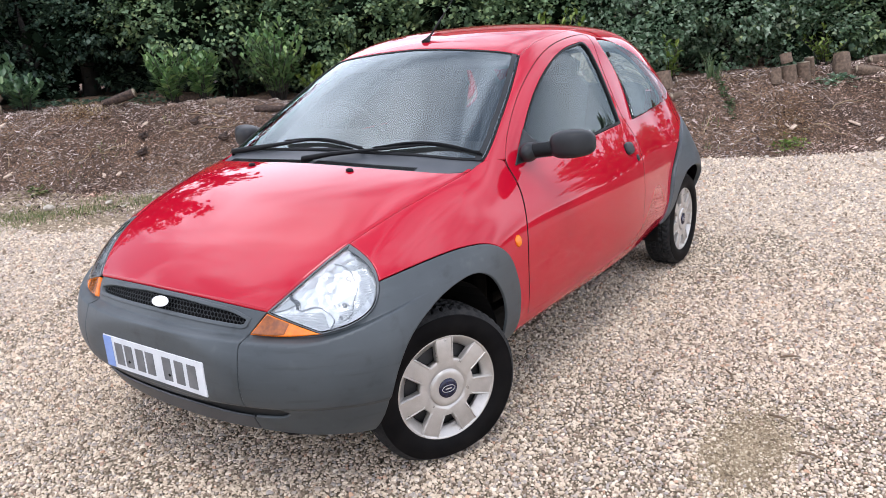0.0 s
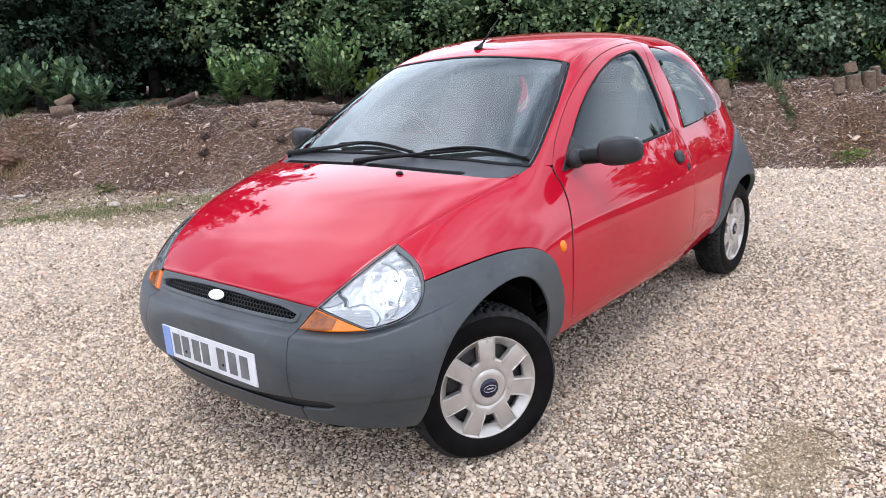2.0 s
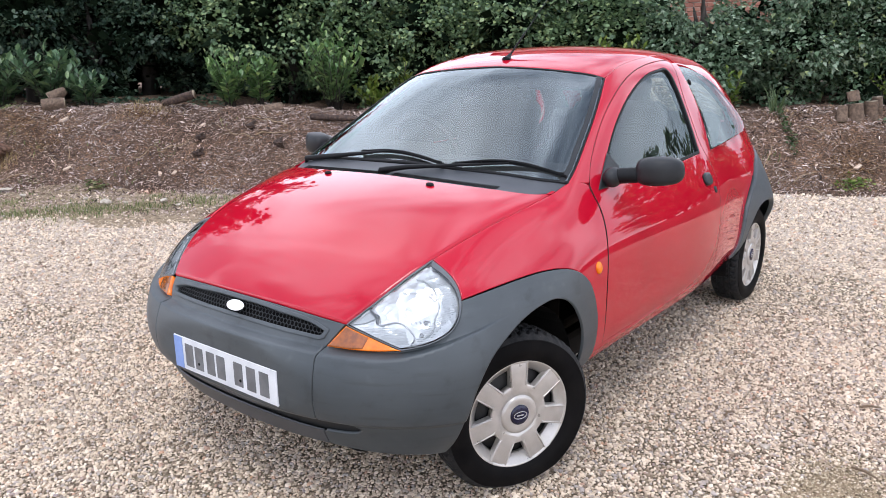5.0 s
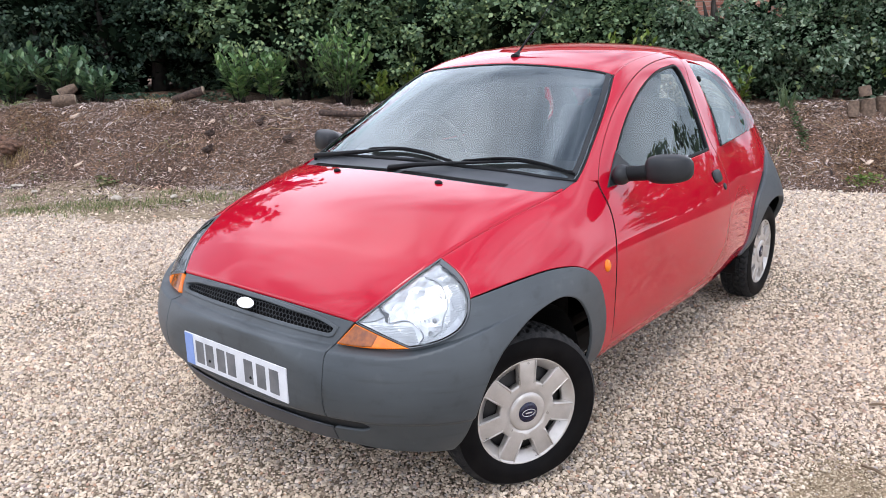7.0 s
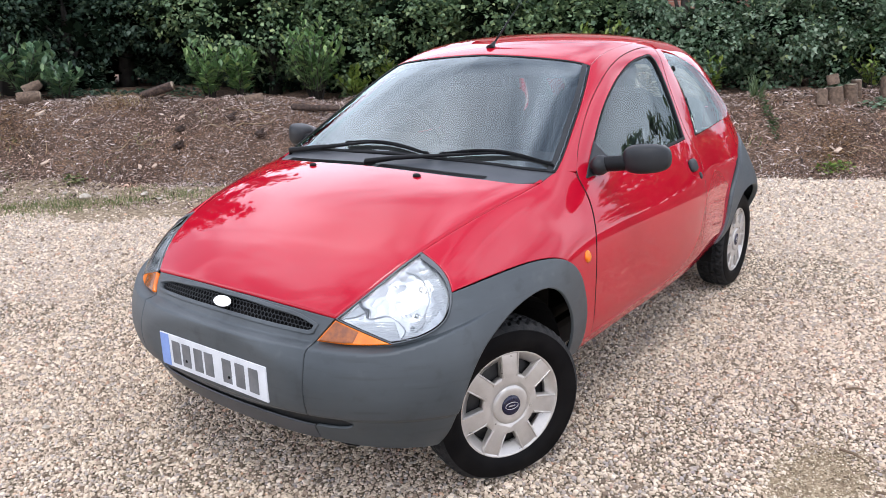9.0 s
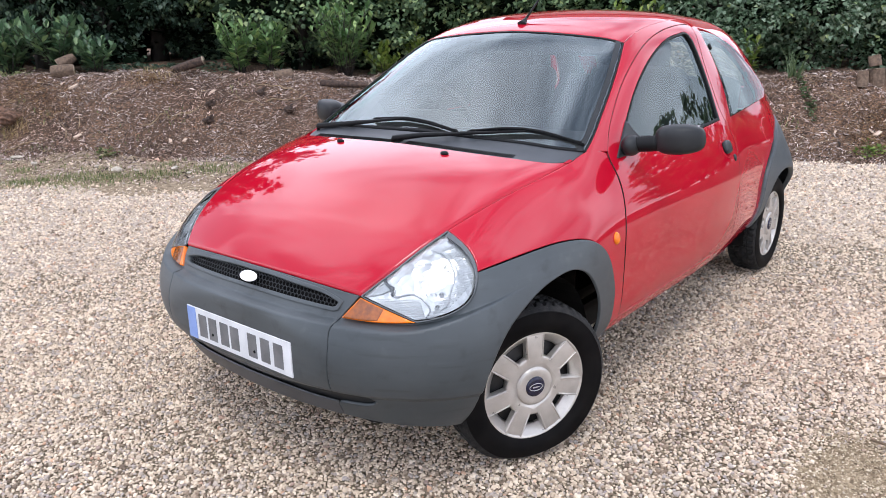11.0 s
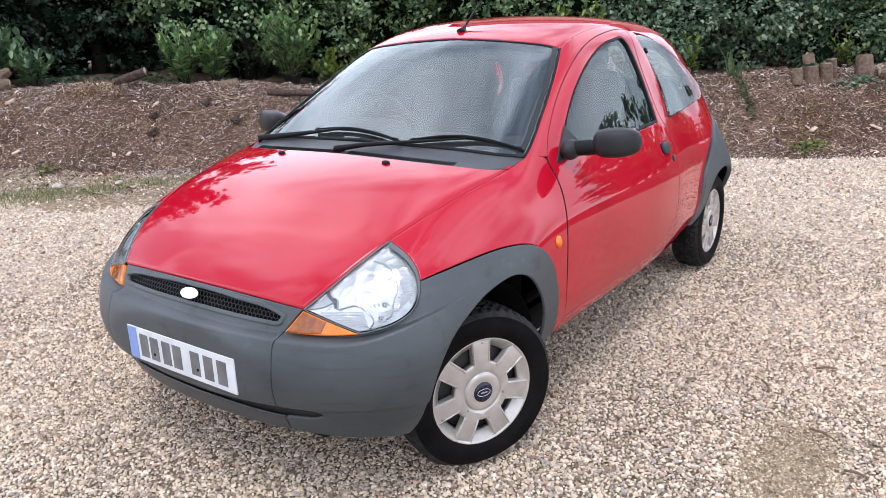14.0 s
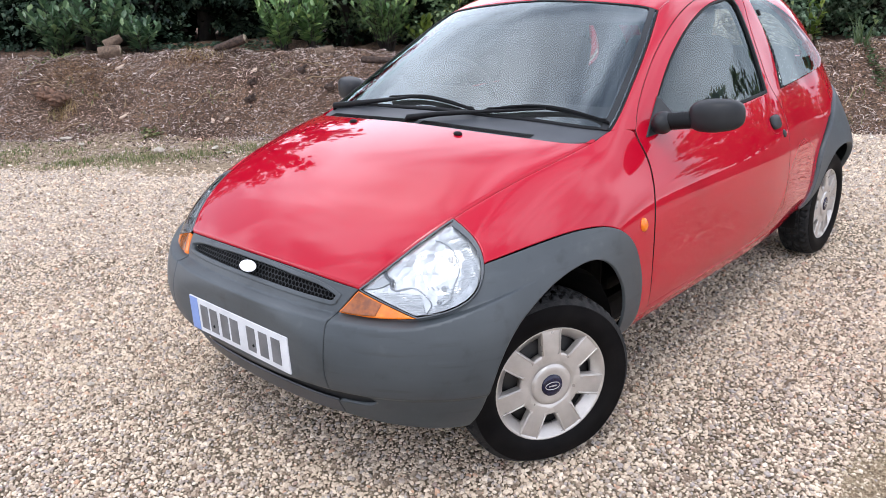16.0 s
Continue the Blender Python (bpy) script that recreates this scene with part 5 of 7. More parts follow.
# headlamps
def lamp(S, V, s):
    inner = BONNET_S[:np.argmin(np.abs(BONNET_S[:, 0] - 0.214)) + 1]
    outline = S(loop(inner, LAMP_O, AMBER_T[::-1]))
    sheet = V((-0.1, 0, 0.45), (0.35, 0.58, 0.70))
    rim_in = inset(sheet, outline, 0.0045)
    lamp_ob = skin("headlight", BEZEL, car, sheet, outline, [rim_in], gap=0.0015, step=0.015, edge=0.0006, depth=0.004, label="clear-lens headlight with bright reflector in a grey rim")
    skin("lens", LENS, lamp_ob, sheet, rim_in, gap=0.0, off=-0.001, depth=0.002, label="clear ribbed lens")
    skin("reflector", REFLECTOR, lamp_ob, sheet, rim_in, gap=-0.002, off=-0.015, depth=-0.012, step=0.012, edge=0.0005, label="bright faceted reflector")
    outer = LAMP_O[:int(len(LAMP_O) * 0.62)]
    width = np.linspace(1.0, 0.35, len(outer))[:, None]
    band = loop(outer, (outer + width * (np.array((0.345, 0.590, 0.690)) - outer) * 0.14)[::-1])
    skin("lamp_rim", BEZEL, lamp_ob, sheet, S(band), gap=0.004, off=0.001, depth=0.006, step=0.012, edge=0.002, label="broad grey rim of the lens")

    def inside(pts, deep=-0.012, n=6):
        """A smooth line on the form a little behind the lens."""
        line = S(seg(*pts, step=0.006))
        return cast(body, sheet.eye, sheet.ways(sheet.flat(line)), deep)

    # dish edge, bezel step, bulb and bright facets
    bm = bmesh.new()
    tube(bm, inside(((0.278, 0.541, 0.759), (0.270, 0.580, 0.751), (0.281, 0.622, 0.722), (0.297, 0.640, 0.697), (0.326, 0.647, 0.666), (0.341, 0.652, 0.642), (0.364, 0.641, 0.626)), -0.011), 0.0018, 6)
    part("dish_edge", bm, LENS_RIB, lamp_ob, "grey edge of the main dish", smooth=True)
    bm = bmesh.new()
    tube(bm, inside(((0.399, 0.474, 0.691), (0.405, 0.489, 0.680), (0.404, 0.510, 0.672), (0.416, 0.517, 0.656), (0.395, 0.551, 0.661), (0.382, 0.588, 0.653), (0.380, 0.608, 0.639), (0.382, 0.619, 0.627), (0.396, 0.616, 0.608))), 0.0019, 6)
    part("bezel", bm, CHROME_DARK, lamp_ob, "grey stepped bezel edge", smooth=True)
    tri = S(loop(seg((0.459, 0.453, 0.653), (0.423, 0.483, 0.682)), seg((0.423, 0.483, 0.682), (0.418, 0.512, 0.676)), seg((0.418, 0.512, 0.676), (0.433, 0.498, 0.665), (0.448, 0.476, 0.657), (0.459, 0.453, 0.653))))
    skin("bezel_plate", LENS_RIB, lamp_ob, sheet, tri, gap=0.0, off=-0.010, depth=0.003, step=0.01, edge=0.0008, label="grey plate of the stepped bezel")
    hook = S(loop(seg((0.409, 0.478, 0.697), (0.415, 0.496, 0.684)), seg((0.415, 0.496, 0.684), (0.412, 0.516, 0.680)), seg((0.412, 0.516, 0.680), (0.427, 0.524, 0.660)), seg((0.427, 0.524, 0.660), (0.429, 0.518, 0.660)), seg((0.429, 0.518, 0.660), (0.421, 0.508, 0.673)), seg((0.421, 0.508, 0.673), (0.419, 0.487, 0.684)), seg((0.419, 0.487, 0.684), (0.415, 0.477, 0.692)), seg((0.415, 0.477, 0.692), (0.409, 0.478, 0.697))))
    skin("bezel_hook", BEZEL, lamp_ob, sheet, hook, gap=0.0, off=-0.008, depth=0.003, step=0.01, edge=0.0006, label="dark stepped edge of the bezel")
    for at_x, at_y, at_z, rad in ((0.299, 0.620, 0.728, 0.0085), (0.351, 0.639, 0.667, 0.0065), (0.374, 0.642, 0.636, 0.0060)):
        q = cast(body, sheet.eye, sheet.ways(sheet.flat(S(np.array([(at_x, at_y, at_z)])))), -0.011)
        nq = Vector(slope(body, q)[0])
        bm = bmesh.new()
        lathe(bm, [(rad, 0.0), (rad, 0.003), (rad * 0.7, 0.0035), (rad * 0.6, 0.0015), (0.0001, 0.0015)], 18, Matrix.Translation(Vector(q[0])) @ nq.to_track_quat("Z", "Y").to_matrix().to_4x4())
        part("lamp_socket", bm, CHROME_DARK, lamp_ob, "grey ring in the reflector", smooth=True)
    c, d = inside(((0.277, 0.611, 0.731), (0.296, 0.626, 0.709)), -0.016)[[0, -1]]
    bm = bmesh.new()
    tube(bm, (c, c * 0.8 + d * 0.2, c * 0.2 + d * 0.8, d), [0.003, 0.0075, 0.0075, 0.003], 10)
    part("bulb", bm, CHROME, lamp_ob, "bulb cap", smooth=True)
    for a, b, k in (((0.328, 0.535, 0.729), (0.297, 0.588, 0.730), 8), ((0.358, 0.561, 0.693), (0.323, 0.616, 0.694), 9), ((0.372, 0.591, 0.663), (0.332, 0.641, 0.664), 5)):
        line = inside((a, b), -0.011)
        bm = bmesh.new()
        for i in range(k):
            q = Vector(line[int((i + 0.5) / k * (len(line) - 1))])
            box(bm, (0.002, 0.0022, 0.009 + 0.002 * math.sin(1.7 * i)), Matrix.Translation(q) @ Matrix.Rotation(0.75, 4, "X"), 0.0008, 1)
        part("facet_row", bm, CHROME_DARK, lamp_ob, "row of small reflector facets")

    def ribs(a0, a1, b0, b1, n):
        bm = bmesh.new()
        for i in range(n):
            u = i / (n - 1)
            p, q = (Vector(a0) * (1 - u) + Vector(b0) * u, Vector(a1) * (1 - u) + Vector(b1) * u)
            tube(bm, inside((p, (p + q) / 2, q), -0.006), 0.0009, 4)
        part("lens_ribs", bm, LENS_RIB, lamp_ob, "fine moulded lens ribs", smooth=True)

    ribs((0.303, 0.650, 0.683), (0.257, 0.674, 0.690), (0.404, 0.612, 0.606), (0.374, 0.645, 0.609), 14)
    ribs((0.258, 0.590, 0.770), (0.232, 0.598, 0.781), (0.298, 0.662, 0.690), (0.262, 0.684, 0.694), 18)
    ribs((0.446, 0.470, 0.646), (0.386, 0.585, 0.648), (0.420, 0.580, 0.610), (0.398, 0.612, 0.612), 11)
    # indicator below
    low = S(loop(AMBER_T, AMBER_B, seg((0.519, 0.404, 0.596), (0.472, 0.438, 0.652))))
    ind = skin("indicator", AMBER, car, sheet, low, gap=0.003, step=0.012, depth=0.02, label="amber indicator lens")
    dark = S(loop(seg((0.519, 0.404, 0.596), (0.472, 0.438, 0.652)), seg((0.472, 0.438, 0.652), (0.457, 0.520, 0.630)), seg((0.457, 0.520, 0.630), (0.480, 0.512, 0.596)), seg((0.480, 0.512, 0.596), (0.491, 0.484, 0.594), (0.519, 0.404, 0.596))))
    skin("indicator_housing", AMBER_DARK, ind, sheet, dark, gap=0.007, off=0.0012, depth=0.002, step=0.012, label="darker ribbed amber half")


LENS_RIB = blotched("lens_rib_grey", (0.40, 0.42, 0.44), (0.52, 0.54, 0.55), 40.0, 0.3)
kf = Mat("ribbed_reflector", (0.68, 0.69, 0.69), 0.22, 0.45)
cells, streaks = kf.noise(30.0, kind="cell"), kf.noise(70.0, 2.0)
kf.bump(cells.outputs["Distance"], 0.5, 0.010).bump(streaks.outputs["Fac"], 0.35, 0.003)
REFLECTOR = kf.m
sides(lamp)


# ---- wheels ----
def tyre_mesh():
    bm = bmesh.new()
    n = 200
    prof = [(0.176, 0.062, 0), (0.186, 0.073, 0), (0.205, 0.0815, 0), (0.228, 0.082, 0), (0.247, 0.077, 0), (0.252, 0.0765, 0), (0.254, 0.074, 0), (0.263, 0.067, 0), (0.2705, 0.058, 1), (0.2735, 0.048, 1), (0.2745, 0.038, 1), (0.267, 0.037, 0), (0.267, 0.030, 0), (0.275, 0.029, 2), (0.275, 0.007, 2), (0.2675, 0.006, 0), (0.2675, -0.006, 0)]
    prof += [(r, -h, k) for r, h, k in prof[::-1][2:]]
    rings = []
    for r, h, k in prof:
        ring = []
        for i in range(n):
            cut = 0.0085 if (k == 1 and i % 4 == 0) or (k == 2 and (i + 2) % 4 == 0) else 0.0
            a = 2 * math.pi * (i + (0.35 * abs(h) / 0.01 if k else 0)) / n
            ring.append(bm.verts.new(((r - cut) * math.cos(a), (r - cut) * math.sin(a), h)))
        rings.append(ring)
    for j, (a, b) in enumerate(zip(rings, rings[1:])):
        for i in range(n):
            bm.faces.new((a[i], a[(i + 1) % n], b[(i + 1) % n], b[i])).material_index = int(6 <= j <= len(prof) - 8)
    for f in bm.faces:
        f.normal_flip()
    return bm


def spoke_outline():
    return [(0.070, -0.0310), (0.100, -0.0310), (0.170, -0.0330), (0.1745, -0.0300), (0.1765, 0.0), (0.1745, 0.0300), (0.170, 0.0330), (0.100, 0.0310), (0.070, 0.0310)]


def trim(wheel_ob, m):
    """The silver wheel cover: sloping rim ring, seven broad spokes edged with ribs, a flat boss with a groove, dome and badge."""
    bm = bmesh.new()
    lathe(bm, [(0.146, 0.034), (0.150, 0.043), (0.174, 0.0640), (0.179, 0.0690), (0.1835, 0.0685), (0.186, 0.062), (0.1855, 0.056), (0.16, 0.036)], 96, m, closed=True)
    part("rim_ring", bm, SILVER, wheel_ob, smooth=True, angle=30)
    for k in range(7):
        turn = m @ pose(0, 0, 0, 0, 0, 90 + 360 / 7 * k)
        bm = bmesh.new()
        solid(bm, spoke_outline(), 0.022, turn @ pose(0, 0, 0.0455, 0, 1.0, 0), 0.0030)
        for side in (1, -1):
            tube(bm, [turn @ Vector((x, side * y, z)) for x, y, z in ((0.096, 0.0215, 0.0655), (0.102, 0.0265, 0.0665), (0.135, 0.0285, 0.0660), (0.169, 0.0300, 0.0655), (0.177, 0.0302, 0.0655))], [0.0012, 0.0024, 0.0026, 0.0026, 0.0018], 6)
        part("spoke", bm, SILVER, wheel_ob, smooth=True, angle=25)
    bm = bmesh.new()
    lathe(bm, [(0.103, 0.044), (0.102, 0.062), (0.100, 0.0645), (0.096, 0.0656), (0.0675, 0.0664), (0.0665, 0.0645), (0.0645, 0.0645), (0.0635, 0.0690), (0.058, 0.0720), (0.046, 0.0725), (0.036, 0.0700), (0.0001, 0.0700)], 72, m)
    part("hub_dome", bm, SILVER, wheel_ob, smooth=True, angle=35)
    bm = bmesh.new()
    lathe(bm, [(0.0345, 0.0695), (0.0335, 0.0725), (0.022, 0.0750), (0.0001, 0.0755)], 40, m)
    badge = part("badge", bm, NAVY, wheel_ob, "navy round badge with a plain silver oval", smooth=True)
    bm = bmesh.new()
    tube(bm, [m @ Vector((0.0235 * math.cos(a), 0.0118 * math.sin(a), 0.0755)) for a in (2 * math.pi * k / 24 for k in range(25))], 0.0012, 6)
    box(bm, (0.024, 0.0045, 0.001), m @ pose(0, 0, 0.0760), 0.0004)
    part("badge_oval", bm, SILVER, badge, "silver oval outline")


def wheel(x, y, turn, s, sunk):
    """One wheel; its cover's centre stands at x, y, and it is steered by turn degrees."""
    m = Matrix.Translation((x, y, 0.275)) @ Matrix.Rotation(radians(turn), 4, "Z") @ Matrix.Rotation(radians(-90 * s), 4, "X")
    m = m @ Matrix.Translation((0, 0, -0.074)) @ Matrix.Rotation(radians(180 if s > 0 else 0), 4, "Z")
    bm = bmesh.new()
    lathe(bm, [(0.05, 0.030), (0.11, 0.034), (0.150, 0.020), (0.166, 0.045), (0.178, 0.062), (0.178, -0.062), (0.15, -0.06), (0.05, -0.02)], 48, m, closed=True)
    bmesh.ops.recalc_face_normals(bm, faces=bm.faces)
    w = part("wheel", bm, STEEL, car, "black tyre with a silver seven-spoke wheel cover", smooth=True)
    bm = tyre_mesh()
    bmesh.ops.transform(bm, matrix=m, verts=bm.verts)
    for v in bm.verts:
        if v.co.z < 0.06:
            v.co.z = 0.06 - (0.06 - v.co.z) * (1 - sunk / 0.06)
    tyre = part("tyre", bm, RUBBER, w, "black rubber tyre with grooved tread", smooth=True, angle=35)
    tyre.data.materials.append(TREAD)
    trim(w, m)


STEEL = blotched("black_steel_wheel", (0.010, 0.0095, 0.009), (0.020, 0.018, 0.017), 30.0, 0.6)
wheel(0.012, 0.738, -26, 1, 0.015)
wheel(-0.012, -0.738, -26, -1, 0.015)
wheel(-2.45, 0.745, 0, 1, 0.004)
wheel(-2.45, -0.745, 0, -1, 0.004)


# ---- fittings on the skin ----
def mirror(S, V, s):
    def at(x, y, z):
        return Vector((x, s * y, z))
    # sail in the window's corner, ribbed neck, rounded housing
    side = V((-1.1, 0, 0.5), (-1.1, 0.8, 0.8))
    sail = S(loop(seg((-0.540, 0.716, 0.926), (-0.615, 0.694, 0.983), (-0.690, 0.671, 1.036)), seg((-0.690, 0.671, 1.036), (-0.735, 0.70, 0.98), (-0.775, 0.72, 0.928)), seg((-0.775, 0.72, 0.928), (-0.540, 0.716, 0.926))))
    base = skin("wing_mirror", MIRROR_GREY, car, side, sail, gap=-0.004, off=0.007, depth=0.012, step=0.015, edge=0.006, label="charcoal plastic door mirror on a ribbed neck")
    bm = bmesh.new()
    bmesh.ops.create_uvsphere(bm, u_segments=20, v_segments=12, radius=1.0, matrix=Matrix.Translation(at(-0.612, 0.728, 0.960)) @ Matrix.Diagonal((0.048, 0.034, 0.037, 1)))
    part("mirror_foot", bm, MIRROR_GREY, base, smooth=True)
    bm = bmesh.new()
    a, b = at(-0.612, 0.735, 0.964), at(-0.635, 0.815, 0.972)
    n = 19
    tube(bm, [a + (b - a) * (k / n) for k in range(n + 1)], [0.0295 if k % 2 else 0.0255 for k in range(n + 1)], 20)
    part("mirror_neck", bm, BLACK, base, "black ribbed rubber neck", smooth=True)
    bm = bmesh.new()
    bmesh.ops.create_cube(bm, size=1.0)
    bmesh.ops.subdivide_edges(bm, edges=bm.edges[:], cuts=7, use_grid_fill=True)
    for v in bm.verts:
        c = v.co * 2
        k = (abs(c.x)**3.2 + abs(c.y)**3.2 + abs(c.z)**3.2)**(1 / 3.2)
        v.co = c / k
        if v.co.x > 0:
            v.co.x *= 1.0 - 0.25 * abs(v.co.y)
        v.co.z *= 1.0 - 0.10 * (v.co.y > 0) * v.co.y
    ctr = at(-0.660, 0.884, 0.988)
    turn = Matrix.Rotation(radians(s * 23), 4, "Z") @ Matrix.Rotation(radians(s * 3), 4, "X")
    bmesh.ops.transform(bm, matrix=Matrix.Translation(ctr) @ turn @ Matrix.Diagonal((0.054, 0.084, 0.051, 1)), verts=bm.verts)
    part("mirror_housing", bm, MIRROR_GREY, base, smooth=True)
    bm = bmesh.new()
    box(bm, (0.003, 0.13, 0.076), Matrix.Translation(ctr) @ turn @ pose(-0.0565, 0, 0), 0.001)
    part("mirror_glass", bm, CHROME, base, "mirror glass")


sides(mirror)


def handle(S, V, s):
    side = V((-1.1, 0, 0.5), (-1.1, 0.8, 0.8))
    ring = [(-1.512 + 0.060 * math.cos(a), 0.77, 0.824 + 0.040 * math.sin(a)) for a in np.linspace(0, 2 * math.pi, 29)[:-1]]
    h = skin("door_handle", RED, car, side, S(np.array(ring)), gap=0.0, off=0.0015, depth=0.004, step=0.012, label="dark grey pull handle in a round red recess")
    p, n = on_body(-1.512, None, 0.835)
    p.y, n.y = s * p.y, s * n.y
    bm = bmesh.new()
    bmesh.ops.create_uvsphere(bm, u_segments=20, v_segments=12, radius=1.0)
    for v in bm.verts:
        c = v.co.copy()
        k = (abs(c.x)**3 + abs(c.y)**3 + abs(c.z)**3)**(1 / 3)
        v.co = c / k
    bmesh.ops.transform(bm, matrix=Matrix.Translation(p + n * 0.006) @ n.to_track_quat("Z", "Y").to_matrix().to_4x4() @ Matrix.Diagonal((0.050, 0.030, 0.011, 1)), verts=bm.verts)
    part("grip", bm, MIRROR_GREY, h, "grey plastic grip", smooth=True)
    p, n = on_body(-1.590, None, 0.780)
    p.y, n.y = s * p.y, s * n.y
    bm = bmesh.new()
    lathe(bm, [(0.017, -0.004), (0.0165, 0.003), (0.012, 0.0055), (0.0001, 0.0055)], 24, Matrix.Translation(p) @ n.to_track_quat("Z", "Y").to_matrix().to_4x4())
    part("door_lock", bm, MIRROR_GREY, h, "round grey lock barrel", smooth=True)
    p, n = on_body(-0.382, None, 0.684)
    p.y, n.y = s * p.y, s * n.y
    bm = bmesh.new()
    bmesh.ops.create_uvsphere(bm, u_segments=24, v_segments=10, radius=1.0, matrix=Matrix.Translation(p) @ n.to_track_quat("Z", "Y").to_matrix().to_4x4() @ Matrix.Diagonal((0.019, 0.022, 0.011, 1)))
    part("side_repeater", bm, AMBER, car, "round amber side repeater", smooth=True)
    for x, z in ((-1.778, 1.257), (-2.255, 1.103), (-1.829, 1.031)):
        p, n = on_body(x, None, z)
        p.y, n.y = s * p.y, s * n.y
        bm = bmesh.new()
        lathe(bm, [(0.015, -0.002), (0.0145, 0.004), (0.010, 0.007), (0.0001, 0.007)], 20, Matrix.Translation(p) @ n.to_track_quat("Z", "Y").to_matrix().to_4x4())
        part("window_stud", bm, BLACK, car, "black round window fixing", smooth=True)
    p, n = on_body(-0.14, 0.258)
    p.y, n.y = s * p.y, s * n.y
    bm = bmesh.new()
    bmesh.ops.create_uvsphere(bm, u_segments=14, v_segments=8, radius=1.0, matrix=Matrix.Translation(p + n * 0.003) @ n.to_track_quat("Z", "Y").to_matrix().to_4x4() @ Matrix.Rotation(radians(-15 * s), 4, "Z") @ Matrix.Diagonal((0.017, 0.011, 0.008, 1)))
    part("washer_jet", bm, BLACK, car, "small black washer jet", smooth=True)


sides(handle)
flap = np.array([(-2.295 + 0.088 * math.cos(a), 0.72, 0.818 + 0.078 * math.sin(a)) for a in np.linspace(0, 2 * math.pi, 41)[:-1]])
skin("fuel_flap", RED, car, Sheet((-2.2, 0, 0.6), (-2.3, 0.72, 0.81)), flap, gap=0.002, off=0.0018, depth=0.004, step=0.02, label="round red fuel filler flap")

# cowl vent slots, in two rows
edge_r = Curve(*[(float(q[1]), float(q[0])) for q in both(BONNET_R)[::6]])
for first, last, count in ((-0.51, -0.012, 60), (0.022, 0.472, 54)):
    bm = bmesh.new()
    for k in range(count):
        y = first + (last - first) * k / (count - 1)
        x = float(edge_r(y)) - 0.024
        p, n = on_body(x, y)
        fore = (Vector((1, 0.10, 0)) - n * n.x).normalized()
        m = Matrix((fore, n.cross(fore), n)).transposed().to_4x4()
        box(bm, (0.030, 0.0036, 0.004), Matrix.Translation(p - n * 0.0074) @ m)
    part("vent_grille", bm, VOID, car, "row of dark vent slots")


def wiper(arm, blade):
    """A thin arm from its spindle, and a blade of rubber under a slim jointed frame."""
    out = Vector((0.5, 0, 0.86))
    bm = bmesh.new()
    a = [Vector(p) for p in arm]
    tube(bm, a, [0.0120, 0.0095, 0.0060, 0.0036], 8)
    lathe(bm, [(0.008, -0.02), (0.008, 0.000), (0.006, 0.004), (0.0001, 0.005)], 16, Matrix.Translation(a[0]))
    w = part("wiper", bm, BLACK, car, "black windscreen wiper", smooth=True)
    q = [Vector(p) for p in seg(*blade, step=0.02)]
    n = len(q) - 1
    bm = bmesh.new()
    tube(bm, [p - out * 0.005 for p in q], 0.0045, 6)
    part("wiper_rubber", bm, BLACK, w, smooth=True)
    bm = bmesh.new()
    tube(bm, [p + out * (0.001 + 0.003 * math.sin(math.pi * k / n)) for k, p in enumerate(q)], [0.0026 + 0.0026 * math.sin(math.pi * k / n) for k in range(n + 1)], 6)
    for k in (1, n // 4, n // 2, 3 * n // 4, n - 1):
        box(bm, (0.008, 0.024, 0.012), Matrix.Translation(q[k]), 0.002, 1)
    part("wiper_frame", bm, BLACK, w, smooth=True)


wiper(((-0.213, -0.048, 0.973), (-0.254, 0.064, 0.990), (-0.301, 0.237, 1.003), (-0.360, 0.444, 1.019)), ((-0.310, 0.230, 1.008), (-0.367, 0.438, 1.022), (-0.409, 0.650, 0.985)))
wiper(((-0.324, -0.588, 0.970), (-0.310, -0.354, 1.000), (-0.327, -0.198, 1.020), (-0.338, -0.102, 1.032)), ((-0.335, -0.265, 1.020), (-0.341, -0.105, 1.030), (-0.303, 0.190, 1.006)))

# aerial
bm = bmesh.new()
lathe(bm, [(0.022, 0.0), (0.019, 0.006), (0.010, 0.028), (0.006, 0.045), (0.0001, 0.048)], 16, pose(-1.015, 0, on_body(-1.015, 0.0)[0].z - 0.004, 0, -48, 0))
aerial = part("aerial", bm, BLACK, car, "short black roof aerial", smooth=True)
bm = bmesh.new()
z0 = on_body(-1.015, 0.0)[0].z
tube(bm, [(-1.037, 0, z0 + 0.015), (-1.11, 0, z0 + 0.073), (-1.16, 0, z0 + 0.112), (-1.165, 0, z0 + 0.116), (-1.30, 0, z0 + 0.222), (-1.42, 0, z0 + 0.316)], [0.0045, 0.0042, 0.0038, 0.0020, 0.0017, 0.0015], 8)
part("aerial_rod", bm, BLACK, aerial, smooth=True)

# ---- cabin ----
bm = bmesh.new()
box(bm, (0.46, 1.20, 0.16), pose(-0.62, 0, 0.86, 0, 8, 0), 0.06, 4)
box(bm, (0.36, 0.36, 0.10), pose(-0.66, -0.35, 0.94, 0, 8, 0), 0.045, 4)
box(bm, (0.5, 0.2, 0.4), pose(-0.75, 0, 0.60), 0.04, 3)
part("dashboard", bm, DASH, car, "dark grey moulded dashboard", smooth=True, angle=60)
bm = bmesh.new()
box(bm, (2.0, 1.22, 0.05), pose(-1.5, 0, 0.40), 0.02)
box(bm, (0.1, 1.22, 0.6), pose(-0.42, 0, 0.62), 0.02)
part("cabin_floor", bm, VOID, car)


